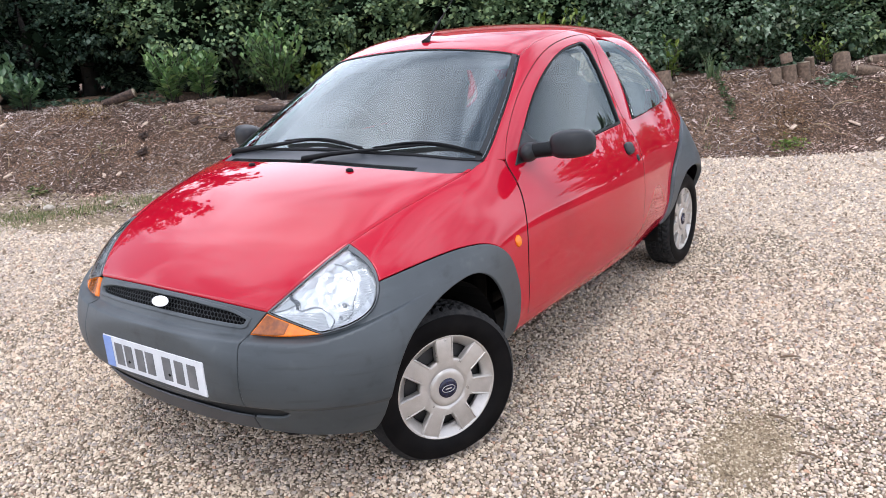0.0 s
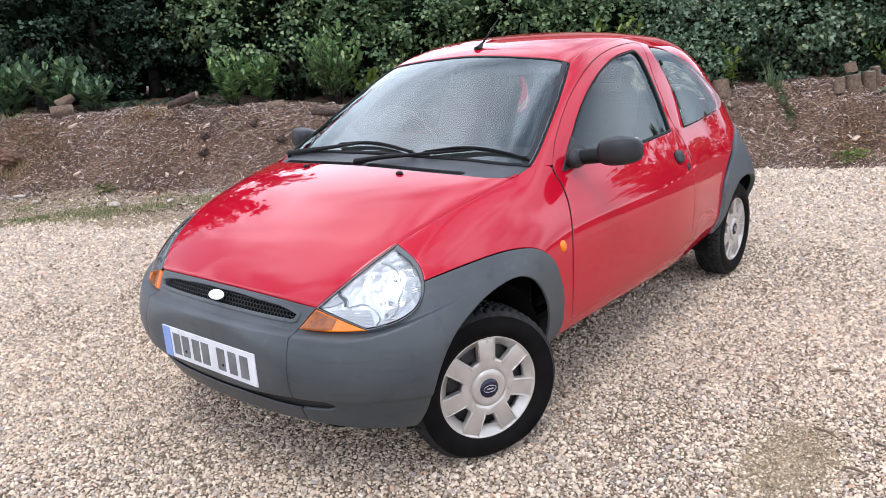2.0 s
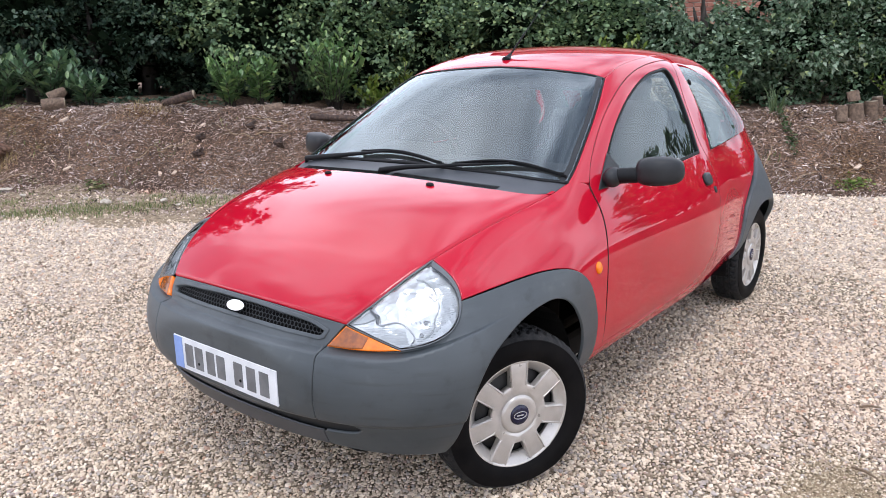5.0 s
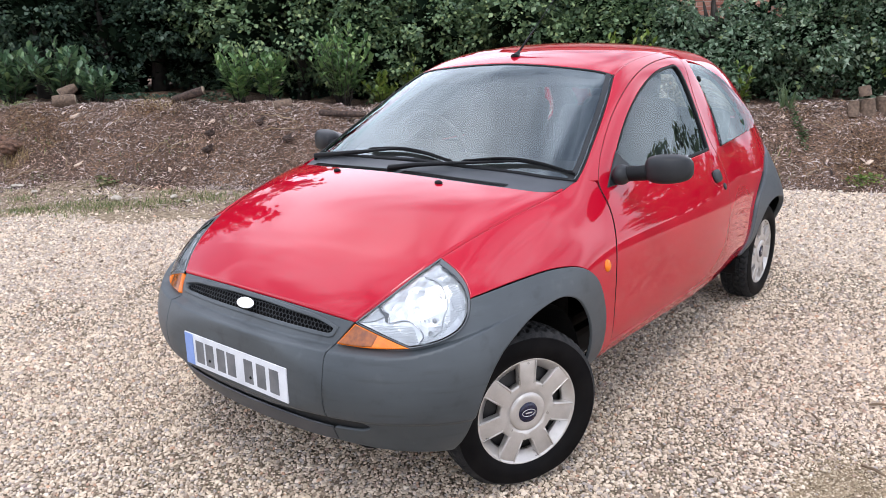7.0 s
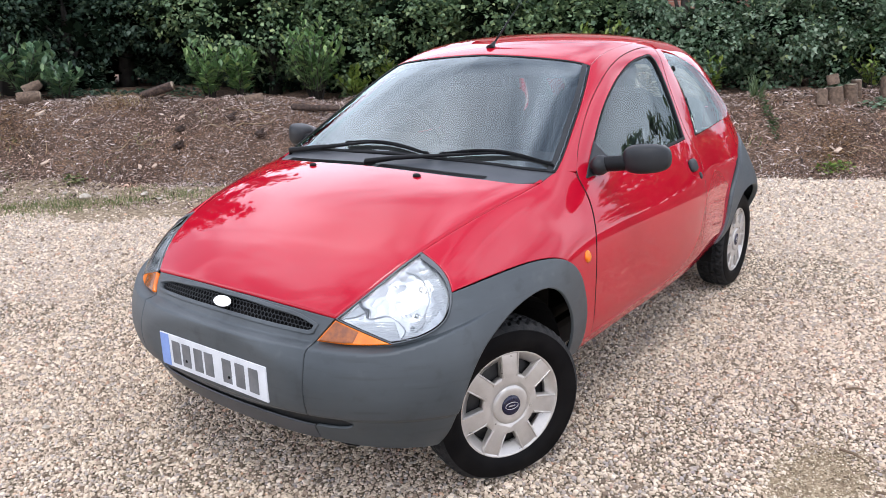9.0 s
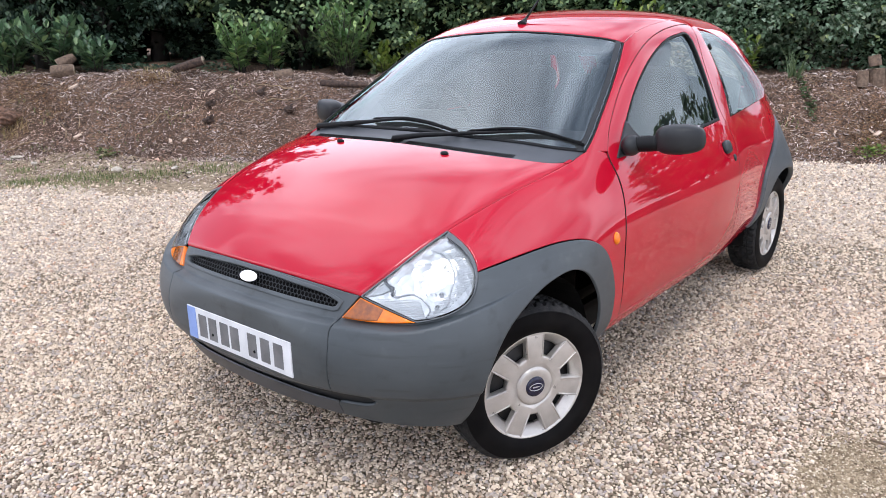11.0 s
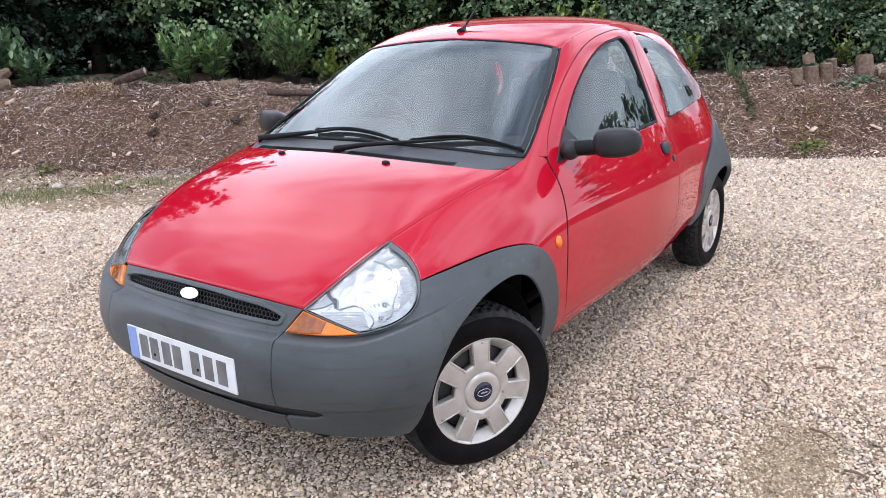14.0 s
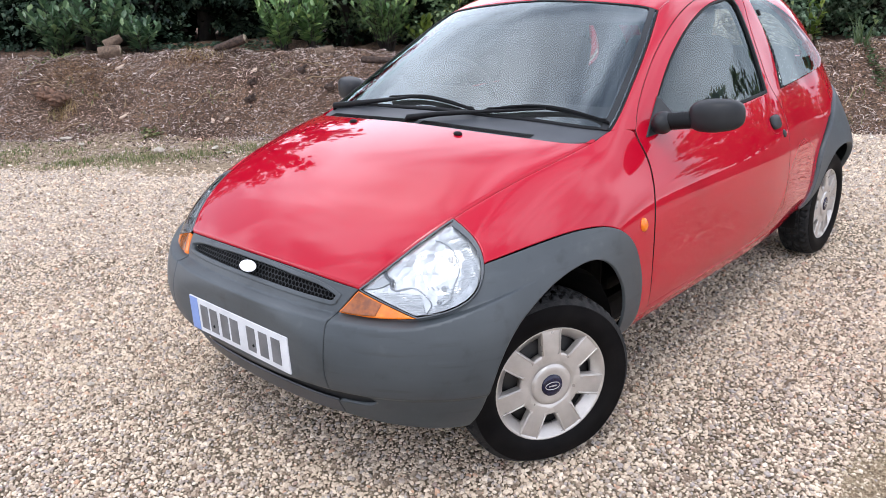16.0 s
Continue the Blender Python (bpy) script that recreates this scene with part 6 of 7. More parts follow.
def seat(y):
    bm = bmesh.new()
    box(bm, (0.50, 0.48, 0.16), pose(-1.12, y, 0.60, 0, -8, 0), 0.06, 4)
    box(bm, (0.14, 0.46, 0.62), pose(-1.40, y, 0.88, 0, -18, 0), 0.06, 4)
    st = part("front_seat", bm, SEAT, car, "dark grey cloth front seat", smooth=True, angle=70)
    bm = bmesh.new()
    box(bm, (0.10, 0.25, 0.17), pose(-1.52, y, 1.215, 0, -14, 0), 0.045, 4)
    part("headrest", bm, SEAT, st, smooth=True, angle=70)


seat(0.34)
seat(-0.34)
bm = bmesh.new()
box(bm, (0.45, 1.1, 0.18), pose(-2.05, 0, 0.62, 0, -6, 0), 0.06, 4)
box(bm, (0.14, 1.05, 0.50), pose(-2.32, 0, 0.83, 0, -16, 0), 0.06, 4)
part("rear_seat", bm, SEAT, car, "dark grey rear bench", smooth=True, angle=70)
bm = bmesh.new()
m = Matrix.Translation((-0.87, -0.35, 0.97)) @ Matrix.Rotation(radians(-62), 4, "Y")
tube(bm, [m @ Vector((0.18 * math.cos(a), 0.18 * math.sin(a), 0)) for a in (2 * math.pi * k / 32 for k in range(33))], 0.014, 8, caps=False)
for a in (20, 160, 270):
    tube(bm, [m @ Vector((0.03 * math.cos(radians(a)), 0.03 * math.sin(radians(a)), -0.02)), m @ Vector((0.175 * math.cos(radians(a)), 0.175 * math.sin(radians(a)), 0))], 0.013, 8)
lathe(bm, [(0.065, -0.03), (0.07, 0.0), (0.05, 0.015), (0.0001, 0.018)], 24, m)
tube(bm, [m @ Vector((0, 0, -0.02)), m @ Vector((0, 0, -0.22))], 0.03, 10)
part("steering_wheel", bm, DASH, car, "black steering wheel", smooth=True)
bm = bmesh.new()
box(bm, (0.03, 0.22, 0.06), pose(-0.95, 0, 1.235, 0, 15, 0), 0.02, 3)
tube(bm, [(-0.95, 0, 1.24), (-0.96, 0, 1.315)], 0.008, 8)
part("interior_mirror", bm, DASH, car, "black interior mirror", smooth=True, angle=60)
for y in (0.3, -0.3):
    bm = bmesh.new()
    box(bm, (0.15, 0.36, 0.018), pose(-0.985, y, 1.285, 0, 22, 0), 0.008, 3)
    part("sun_visor", bm, DASH, car, "folded grey sun visor", smooth=True, angle=60)


# ---- plants ----
def leaf_mat(name, stops, rough=0.45):
    k = Mat(name, stops[0][1], rough)
    k.color(k.mix(k.island(stops), k.noise(25.0).outputs["Fac"], 0.25, "OVERLAY"))
    k.set("Specular IOR Level", 0.35)
    thin, mix = k.n.new("ShaderNodeBsdfTranslucent"), k.n.new("ShaderNodeMixShader")
    mix.inputs[0].default_value = 0.30
    k.l.new(k.b.inputs["Base Color"].links[0].from_socket, thin.inputs["Color"])
    k.l.new(k.b.outputs[0], mix.inputs[1]), k.l.new(thin.outputs[0], mix.inputs[2])
    k.l.new(mix.outputs[0], k.n["Material Output"].inputs["Surface"])
    return k.m


HEDGE = leaf_mat("hedge_leaves", [(0.0, (0.019, 0.040, 0.028)), (0.45, (0.044, 0.081, 0.052)), (0.8, (0.080, 0.132, 0.086)), (1.0, (0.151, 0.209, 0.121))])
MAPLE = leaf_mat("maple_leaves", [(0.0, (0.051, 0.093, 0.048)), (0.45, (0.118, 0.190, 0.094)), (0.8, (0.207, 0.298, 0.146)), (1.0, (0.371, 0.454, 0.205))])
YOUNG = leaf_mat("young_laurel_leaves", [(0.0, (0.060, 0.127, 0.043)), (0.5, (0.123, 0.224, 0.083)), (0.85, (0.204, 0.323, 0.119)), (1.0, (0.345, 0.452, 0.158))], 0.32)
BROAD = leaf_mat("broad_leaves", [(0.0, (0.041, 0.081, 0.040)), (0.4, (0.115, 0.188, 0.104)), (0.75, (0.207, 0.288, 0.195)), (0.93, (0.326, 0.399, 0.285)), (1.0, (0.312, 0.384, 0.159))])
LAUREL = leaf_mat("laurel_leaves", [(0.0, (0.048, 0.098, 0.050)), (0.5, (0.095, 0.172, 0.088)), (0.85, (0.155, 0.25, 0.125)), (1.0, (0.25, 0.35, 0.15))], 0.32)
FRESH = leaf_mat("fresh_leaves", [(0.0, (0.08, 0.14, 0.025)), (0.6, (0.16, 0.23, 0.045)), (1.0, (0.25, 0.30, 0.07))])
GRASS = leaf_mat("grass", [(0.0, (0.08, 0.12, 0.035)), (0.45, (0.15, 0.19, 0.06)), (0.7, (0.30, 0.27, 0.13)), (1.0, (0.46, 0.39, 0.23))], 0.6)
TUFT = leaf_mat("grass_tuft", [(0.0, (0.09, 0.125, 0.045)), (0.5, (0.17, 0.205, 0.08)), (0.75, (0.27, 0.27, 0.125)), (1.0, (0.46, 0.40, 0.24))], 0.6)
STRAWGRASS = leaf_mat("straw_grass", [(0.0, (0.20, 0.13, 0.06)), (0.6, (0.36, 0.26, 0.12)), (1.0, (0.55, 0.44, 0.24))], 0.6)
STRAP = leaf_mat("strap_leaves", [(0.0, (0.05, 0.09, 0.035)), (1.0, (0.12, 0.17, 0.075))], 0.5)
# near-black colour that paints the shade deep in the crowns
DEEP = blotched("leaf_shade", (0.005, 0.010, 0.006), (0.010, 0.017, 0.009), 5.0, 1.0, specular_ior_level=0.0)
BARK = blotched("tree_bark", (0.022, 0.019, 0.016), (0.045, 0.038, 0.031), 12.0, 0.9, relief=0.6, fine=60.0, dist=0.01)

diamond = (np.array([(0, 0, 0), (-0.44, 0.42, 0.07), (0, 0.5, 0), (0.44, 0.42, 0.07), (0, 1, -0.06)]), np.array([(0, 2, 1), (0, 3, 2), (1, 2, 4), (2, 3, 4)]))
oval = (np.array([(0, 0, 0), (-0.17, 0.3, 0.05), (0.17, 0.3, 0.05), (0, 0.35, 0.0), (-0.20, 0.65, 0.04), (0.20, 0.65, 0.04), (0, 0.7, -0.01), (0, 1, -0.08)]),
        np.array([(0, 3, 1), (0, 2, 3), (1, 3, 6), (1, 6, 4), (3, 2, 5), (3, 5, 6), (4, 6, 7), (6, 5, 7)]))
heart = (np.array([(0, 0.02, 0), (-0.44, 0.20, 0.07), (0, 0.42, 0), (0.44, 0.20, 0.07), (0, 1, -0.10)]), np.array([(0, 2, 1), (0, 3, 2), (1, 2, 4), (2, 3, 4)]))


def lobe_points(n, centre, radii):
    """Leaf places in sprays over a lobe, and the ways out from it."""
    k = max(n // 26, 3)
    spray = rng.normal(0, 1, (k, 3))
    spray /= np.linalg.norm(spray, axis=1, keepdims=True)
    reach = rng.uniform(0.72, 1.18, k)[:, None]
    pick = rng.integers(0, k, n)
    p = spray[pick] * reach[pick] * radii + rng.normal(0, 0.075, (n, 3)) * np.array([1, 1, 0.6])
    d = p / radii
    d /= np.maximum(np.linalg.norm(d, axis=1, keepdims=True), 1e-9)
    return centre + p, d


GAP_FROM, GAP_TO = np.array([1.85, 1.98, 1.39]), np.array([-10.6, -2.62, 2.16])


def in_gap(p, wide=0.018):
    """Whether points lie in the narrow gap in the hedge through which the brick house shows."""
    w = GAP_TO - GAP_FROM
    t = ((p - GAP_FROM) @ w) / (w @ w)
    return (np.linalg.norm(p - GAP_FROM - t[:, None] * w, axis=1) < wide * t * np.linalg.norm(w)) & (t < 0.97)


def tree(name, along, back, height, width, leaf, material, size, count, label, lobes=13, low=0.5, category="tree", group="hedge trees"):
    """A leafy tree: tapered trunk, limbs to every lobe of the crown, near-black cards painting the shade within, and
    leaves turned outwards.
    """
    base = yard(along, back, float(bank_height(along, back)))
    root = tagged(empty(name, Matrix.Translation(base)), label, category, group)
    cut = min(height - 0.4, 2.1)
    cz = np.concatenate([np.linspace(low, cut, lobes), np.arange(cut + 0.5, height - 0.3, 0.42)])
    ctr, rad = [], []
    for z in cz:
        u = z / height
        spread = width * (0.55 + 0.45 * math.sin(math.pi * min(u * 0.9 + 0.1, 1)))
        a = rng.uniform(0, 2 * math.pi)
        off = spread * 0.62 * math.sqrt(rng.random())
        ctr.append((off * math.cos(a), off * math.sin(a), z))
        s = width * rng.uniform(0.36, 0.56)
        rad.append((s, s, s * rng.uniform(0.75, 1.0)))
    ctr, rad = np.array(ctr), np.array(rad)
    bm = bmesh.new()
    tube(bm, [(0, 0, -0.2), (0.03, 0.02, height * 0.25), (-0.02, 0.04, height * 0.55), (0, 0, height * 0.85)], [0.10 + 0.012 * height, 0.08 + 0.01 * height, 0.06, 0.02], 9)
    for c in ctr:
        h = min(max(c[2] - 0.5, 0.15), height * 0.7)
        tube(bm, [(0, 0, h), (c[0] * 0.5, c[1] * 0.5, (h + c[2]) / 2 + 0.05), tuple(c)], [0.045, 0.03, 0.012], 6)
    part("trunk", bm, BARK, root, "grey-brown trunk and limbs", smooth=True)
    # large near-black leaves stand in for the crown's inner shade
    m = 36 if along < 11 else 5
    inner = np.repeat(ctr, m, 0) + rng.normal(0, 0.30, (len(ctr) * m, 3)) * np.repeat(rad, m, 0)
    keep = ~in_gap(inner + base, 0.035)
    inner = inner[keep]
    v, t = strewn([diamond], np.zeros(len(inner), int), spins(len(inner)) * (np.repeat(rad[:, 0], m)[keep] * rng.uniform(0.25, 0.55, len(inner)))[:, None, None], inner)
    put("inner_shade_cards", fast_mesh("inner_shade_cards", v, t, DEEP), root, "near-black leaf cards painting the shade inside the crown")
    share = rad[:, 0]**2 * np.where((ctr[:, 2] + base[2] < 3.2) | (along > 11), 1.0, 0.22)
    share = (count * share / share.sum()).astype(int) + 1
    pts, way, sz = [], [], []
    for c, r, m in zip(ctr, rad, share):
        p, d = lobe_points(m, c, r)
        pts.append(p), way.append(d + rng.normal(0, 0.55, (m, 3)) + np.array([0, 0, -0.35]))
        sz.append(np.where((p[:, 2] + base[2] > 3.2) & (along < 11), 1.9, 1.0) * size * rng.uniform(0.6, 1.35, m))
    pts, way, sz = np.concatenate(pts), np.concatenate(way), np.concatenate(sz)
    keep = ~in_gap(pts + base) & (pts[:, 2] > -0.1) & (((pts - np.repeat(ctr, share, 0)) @ np.array([*BACK, 0.0]) < 0.35 * np.repeat(rad[:, 0], share)) | (pts[:, 2] + base[2] > 3.0))
    pts, way, sz = pts[keep], way[keep], sz[keep]
    v, t = strewn([leaf], np.zeros(len(pts), int), facing(way, rng.uniform(-0.9, 0.9, len(pts))) * sz[:, None, None], pts)
    put("crown", fast_mesh("crown", v, t, material), root, "uneven crown of dull green leaves")
    return root


HEIGHT = Curve((-11, 3.6), (-8, 4.4), (-5.5, 6.2), (-3.6, 6.0), (-2.2, 5.2), (-0.6, 3.5), (0.4, 2.4), (3, 1.9), (6, 1.6), (8, 1.4), (9.3, 1.0), (11.5, 1.3), (12.4, 1.85), (13.4, 2.3), (14.5, 2.9), (15.6, 3.4), (16.8, 4.0), (19, 3.0))
for a in (-10.5, -8.6, -6.9, -5.4, -4.0, -2.9, -1.7, -0.5, 0.7, 1.9, 3.1, 4.2, 5.0, 9.3, 10.8, 12.2, 13.4, 14.5, 15.6, 16.8):
    near = -4.5 < a < 11
    tree("hedge_tree", a + rng.uniform(-0.2, 0.2), rng.uniform(2.5, 3.1) + (0.9 if -2.2 < a < -0.2 else 0.0), float(HEIGHT(a)) + rng.uniform(-0.3, 0.3), rng.uniform(1.0, 1.25), diamond, HEDGE if a < -0.7 else MAPLE, 0.064 if a < 11 else 0.105, 12000 if near else 7000 if a > 13.8 else 3600 if a > 11 else 2600, "dark green hedge tree behind the bank", low=0.8 if -2.2 < a < 0.2 else 0.5)
for a in (-12.5, -10.8, -9.2, -7.6, -6.1, -4.7, -3.4, -2.2, -0.9, 0.3, 1.4, 2.6, 3.8, 7.8, 9.8, 11.6):
    tree("hedge_tree", a, 4.3, float(HEIGHT(a)) - 0.4, 1.4, diamond, HEDGE, 0.085, 1500, "dark green tree in the hedge's shade", lobes=14)
for a in [q for q in np.arange(-9.5, 10.5, 0.9) if not 5.4 < q < 6.3 and not -1.7 < q < 0.0]:
    tree("hedge_bush", a + rng.uniform(-0.2, 0.2), rng.uniform(2.9, 3.3), rng.uniform(1.4, 1.7), rng.uniform(0.75, 0.9), diamond, HEDGE, 0.066, 1900, "low dark green undergrowth of the hedge", lobes=8, low=0.15, category="bush", group="hedge undergrowth")
for a in (-1.5, -0.9, -0.3):
    tree("hedge_bush", a, 4.1, 0.95, 0.7, diamond, HEDGE, 0.066, 1500, "low dark green undergrowth in deep shade", lobes=7, low=0.05, category="bush", group="hedge undergrowth")
for a in np.arange(-12.5, 4.5, 1.25):
    tree("hedge_tree", a, 6.3, 3.2, 1.5, diamond, HEDGE, 0.10, 500, "dark green tree in the hedge's shade", lobes=14, low=0.1)
tree("broadleaf_bush", 6.15, 2.15, 1.62, 0.70, heart, BROAD, 0.056, 11000, "climber-covered bush with broad green leaves", lobes=10, low=0.08, category="bush", group="bushes on the bank")
tree("broadleaf_bush", 7.35, 2.35, 1.75, 0.80, heart, BROAD, 0.058, 15000, "climber-covered bush with broad green leaves", lobes=12, low=0.08, category="bush", group="bushes on the bank")
tree("broadleaf_bush", 8.5, 2.5, 1.75, 0.82, heart, BROAD, 0.058, 14000, "climber-covered bush with broad green leaves", lobes=12, low=0.08, category="bush", group="bushes on the bank")
tree("hedge_tree", 5.75, 3.4, 1.75, 0.8, diamond, HEDGE, 0.066, 5200, "dark green hedge tree behind the bank", lobes=10)


def shrub(name, along, back, height, spread, stems, material, size, label, per=20):
    """Upright stems from one base, leaves in pairs all the way up."""
    base = yard(along, back, float(bank_height(along, back)))
    root = tagged(empty(name, Matrix.Translation(base)), label, "shrub", "young shrubs on the bank")
    bm, pts, way, sz = bmesh.new(), [], [], []
    for k in range(stems):
        a = rng.uniform(0, 2 * math.pi)
        lean = spread * math.sqrt(rng.random())
        h = height * rng.uniform(0.55, 1.0) * (1 - 0.25 * lean / max(spread, 0.01))
        tip = np.array([lean * math.cos(a), lean * math.sin(a), h])
        mid = tip * np.array([0.45, 0.45, 0.55])
        tube(bm, [(0.15 * tip[0], 0.15 * tip[1], -0.05), mid, tip], [0.008, 0.006, 0.003], 5)
        for j in range(per):
            u = 0.12 + 0.88 * (j + rng.random()) / per
            p = 2 * u * (1 - u) * mid + u * u * tip
            b = rng.uniform(0, 2 * math.pi)
            pts.append(p), way.append((math.cos(b), math.sin(b), rng.uniform(0.25, 1.1) + 0.9 * (u > 0.85)))
            sz.append(size * rng.uniform(0.65, 1.2) * (1.0 - 0.25 * u))
    part("stem", bm, BARK, root, "thin woody stems", smooth=True)
    v, t = strewn([oval], np.zeros(len(pts), int), facing(np.array(way), rng.uniform(-0.5, 0.5, len(pts))) * np.array(sz)[:, None, None], np.array(pts))
    put("foliage", fast_mesh("foliage", v, t, material), root, "upright glossy leaves")
    return root


shrub("laurel_shrub", -2.95, 1.62, 0.86, 0.46, 34, LAUREL, 0.18, "young laurel shrub with mid-green upright leaves")
shrub("laurel_shrub", -2.25, 1.66, 0.86, 0.50, 38, LAUREL, 0.18, "young laurel shrub with mid-green upright leaves")
shrub("laurel_shrub", -1.72, 1.60, 0.55, 0.30, 16, LAUREL, 0.16, "low young laurel shrub beside a stump")
shrub("laurel_shrub", 0.22, 1.62, 0.86, 0.33, 26, YOUNG, 0.16, "young laurel shrub with mid-green upright leaves")
shrub("laurel_shrub", 0.62, 1.66, 0.74, 0.28, 20, YOUNG, 0.16, "young laurel shrub with mid-green upright leaves")
shrub("laurel_shrub", 1.58, 1.66, 1.10, 0.42, 48, YOUNG, 0.14, "tall young laurel shrub with bright tips")
shrub("laurel_shrub", 2.05, 1.75, 0.45, 0.25, 12, FRESH, 0.13, "small shrub with fresh yellow-green leaves")
shrub("laurel_shrub", 2.42, 1.9, 0.72, 0.14, 7, FRESH, 0.13, "small shrub with fresh yellow-green leaves")
shrub("laurel_shrub", 5.15, 1.62, 1.12, 0.34, 26, FRESH, 0.13, "slim shrub with fresh yellow-green leaves")
shrub("laurel_shrub", 6.42, 1.50, 0.62, 0.16, 5, FRESH, 0.12, "slim shrub with fresh yellow-green leaves")
shrub("laurel_shrub", 8.35, 1.75, 0.55, 0.30, 12, FRESH, 0.10, "straggly yellow-green shrub by the logs", 10)


def blades(name, n, places, height, wide, material, label, category, kind="", group="", arch=(0.2, 1.2)):
    """Bent blades of grass as one mesh."""
    b = np.array([(-1, 0, 0), (1, 0, 0), (-0.7, 0.18, 0.55), (0.7, 0.18, 0.55), (0, 0.55, 1.0)])
    tr = np.array([(0, 1, 3), (0, 3, 2), (2, 3, 4)])
    a = rng.uniform(0, 2 * np.pi, n)
    h = height * rng.uniform(0.4, 1.1, n)
    bend = rng.uniform(*arch, n)
    m = np.zeros((n, 3, 3))
    m[:, 0, 0], m[:, 1, 0] = np.cos(a) * wide, np.sin(a) * wide
    m[:, 0, 1], m[:, 1, 1] = -np.sin(a) * h * bend, np.cos(a) * h * bend
    m[:, 2, 2] = h
    v, t = strewn([(b, tr)], np.zeros(n, int), m, places)
    return tagged(put(name, fast_mesh(name, v, t, material)), label, category, group, kind)


CLUMPS = ((-0.28, -1.12, 0.22), (-0.50, -1.05, 0.12), (-0.10, -1.05, 0.12), (0.35, -0.88, 0.15), (0.70, -0.55, 0.12), (-0.91, -1.34, 0.12), (-0.76, -1.15, 0.10), (-1.9, -0.95, 0.22), (-2.9, -1.2, 0.3), (1.1, -0.4, 0.12), (-1.3, -0.7, 0.08), (0.1, -0.35, 0.07))
n = 3600
share = np.array([c[2]**1.5 for c in CLUMPS])
pick = rng.choice(len(CLUMPS), n, p=share / share.sum())
cl = np.array(CLUMPS)[pick]
ga_, gb_ = cl[:, 0] + cl[:, 2] * rng.normal(0, 0.95, n), cl[:, 1] + cl[:, 2] * rng.normal(0, 1.1, n)
blades("grass_tufts", n, yard(ga_, gb_, np.maximum(bank_height(ga_, gb_), 0)), 0.048, 0.0032, TUFT, "green grass tufts at the gravel's edge", "grass", "stuff", arch=(0.4, 1.6))
n = 1900
cl = np.repeat(rng.uniform(-5.5, 1.4, 40), 3) + rng.normal(0, 0.12, 120)
cbk = rng.uniform(-1.5, 0.15, 120) - 0.15 * np.sin(cl * 2)
pick = rng.integers(0, 120, n)
ga_, gb_ = cl[pick] + rng.normal(0, 0.09, n), cbk[pick] + rng.normal(0, 0.07, n)
blades("rough_grass", n, yard(ga_, gb_, np.maximum(bank_height(ga_, gb_), 0)), 0.048, 0.0045, GRASS, "patchy rough grass along the foot of the bank", "grass", "stuff", arch=(0.5, 1.9))
n = 260
ga_, gb_ = np.concatenate([-2.12 + rng.normal(0, 0.10, 150), -0.61 + rng.normal(0, 0.22, 110)]), np.concatenate([0.36 + rng.normal(0, 0.07, 150), 1.04 + rng.normal(0, 0.08, 110)])
blades("dead_grass", n, yard(ga_, gb_, bank_height(ga_, gb_)), 0.12, 0.0028, STRAWGRASS, "dry straw-coloured grass on the bank", "grass", "stuff", arch=(0.8, 2.4))
n = 320
cl, cbk = rng.uniform(-4, 9, 26), rng.uniform(0.2, 1.5, 26)
cl[:4], cbk[:4] = (7.29, 7.24, 7.36, 8.9), (0.08, 0.12, 0.10, 0.6)
pick = rng.integers(0, 26, n)
ga_, gb_ = cl[pick] + rng.normal(0, 0.07, n), cbk[pick] + rng.normal(0, 0.05, n)
blades("weeds", n, yard(ga_, gb_, bank_height(ga_, gb_)), 0.065, 0.006, GRASS, "sparse green weeds growing in the mulch", "weeds", "stuff")
n = 34
ga_, gb_ = 6.83 + rng.normal(0, 0.05, n), 1.18 + rng.normal(0, 0.04, n)
blades("strap_leaf_clump", n, yard(ga_, gb_, bank_height(ga_, gb_)), 0.36, 0.0065, STRAP, "clump of long arching strap leaves", "plant", arch=(0.5, 2.6))


def creeper(name, n, along, back, spread, size, material, label):
    """Small leaves lying close over the mulch along a line in the plan."""
    u = rng.random(n)
    ca, cb = along[0] + (along[1] - along[0]) * u + rng.normal(0, spread, n), back[0] + (back[1] - back[0]) * u + rng.normal(0, spread, n)
    way = np.stack([rng.normal(0, 1, n), rng.normal(0, 1, n), rng.uniform(0.1, 0.9, n)], -1)
    v, t = strewn([heart], np.zeros(n, int), facing(way, rng.uniform(-0.6, 0.6, n)) * (size * rng.uniform(0.6, 1.3, n))[:, None, None], yard(ca, cb, bank_height(ca, cb) + rng.uniform(0.01, 0.04, n)))
    return tagged(put(name, fast_mesh(name, v, t, material)), label, "weed", "weeds on the bank", "stuff")


creeper("creeping_weed", 170, (6.86, 6.87), (1.10, 0.55), 0.022, 0.034, STRAP, "dark green creeping weed trailing down the mulch")
creeper("leafy_weed", 110, (7.18, 7.42), (0.06, 0.12), 0.05, 0.038, FRESH, "bright green leafy weed at the bank's foot")
creeper("leafy_weed", 70, (-0.86, -0.66), (-0.06, -0.02), 0.04, 0.045, TUFT, "green leafy weed at the bank's foot")
creeper("leafy_weed", 90, (7.9, 8.3), (0.85, 0.95), 0.06, 0.06, BROAD, "pale green ground leaves beside the logs")
creeper("ivy", 900, (-2.1, -0.2), (2.05, 2.25), 0.16, 0.05, HEDGE, "dark green ivy over the shaded ground under the hedge")
creeper("leafy_weed", 160, (-2.9, -2.5), (1.2, 1.3), 0.10, 0.035, TUFT, "green moss and weeds on the bank's crest")

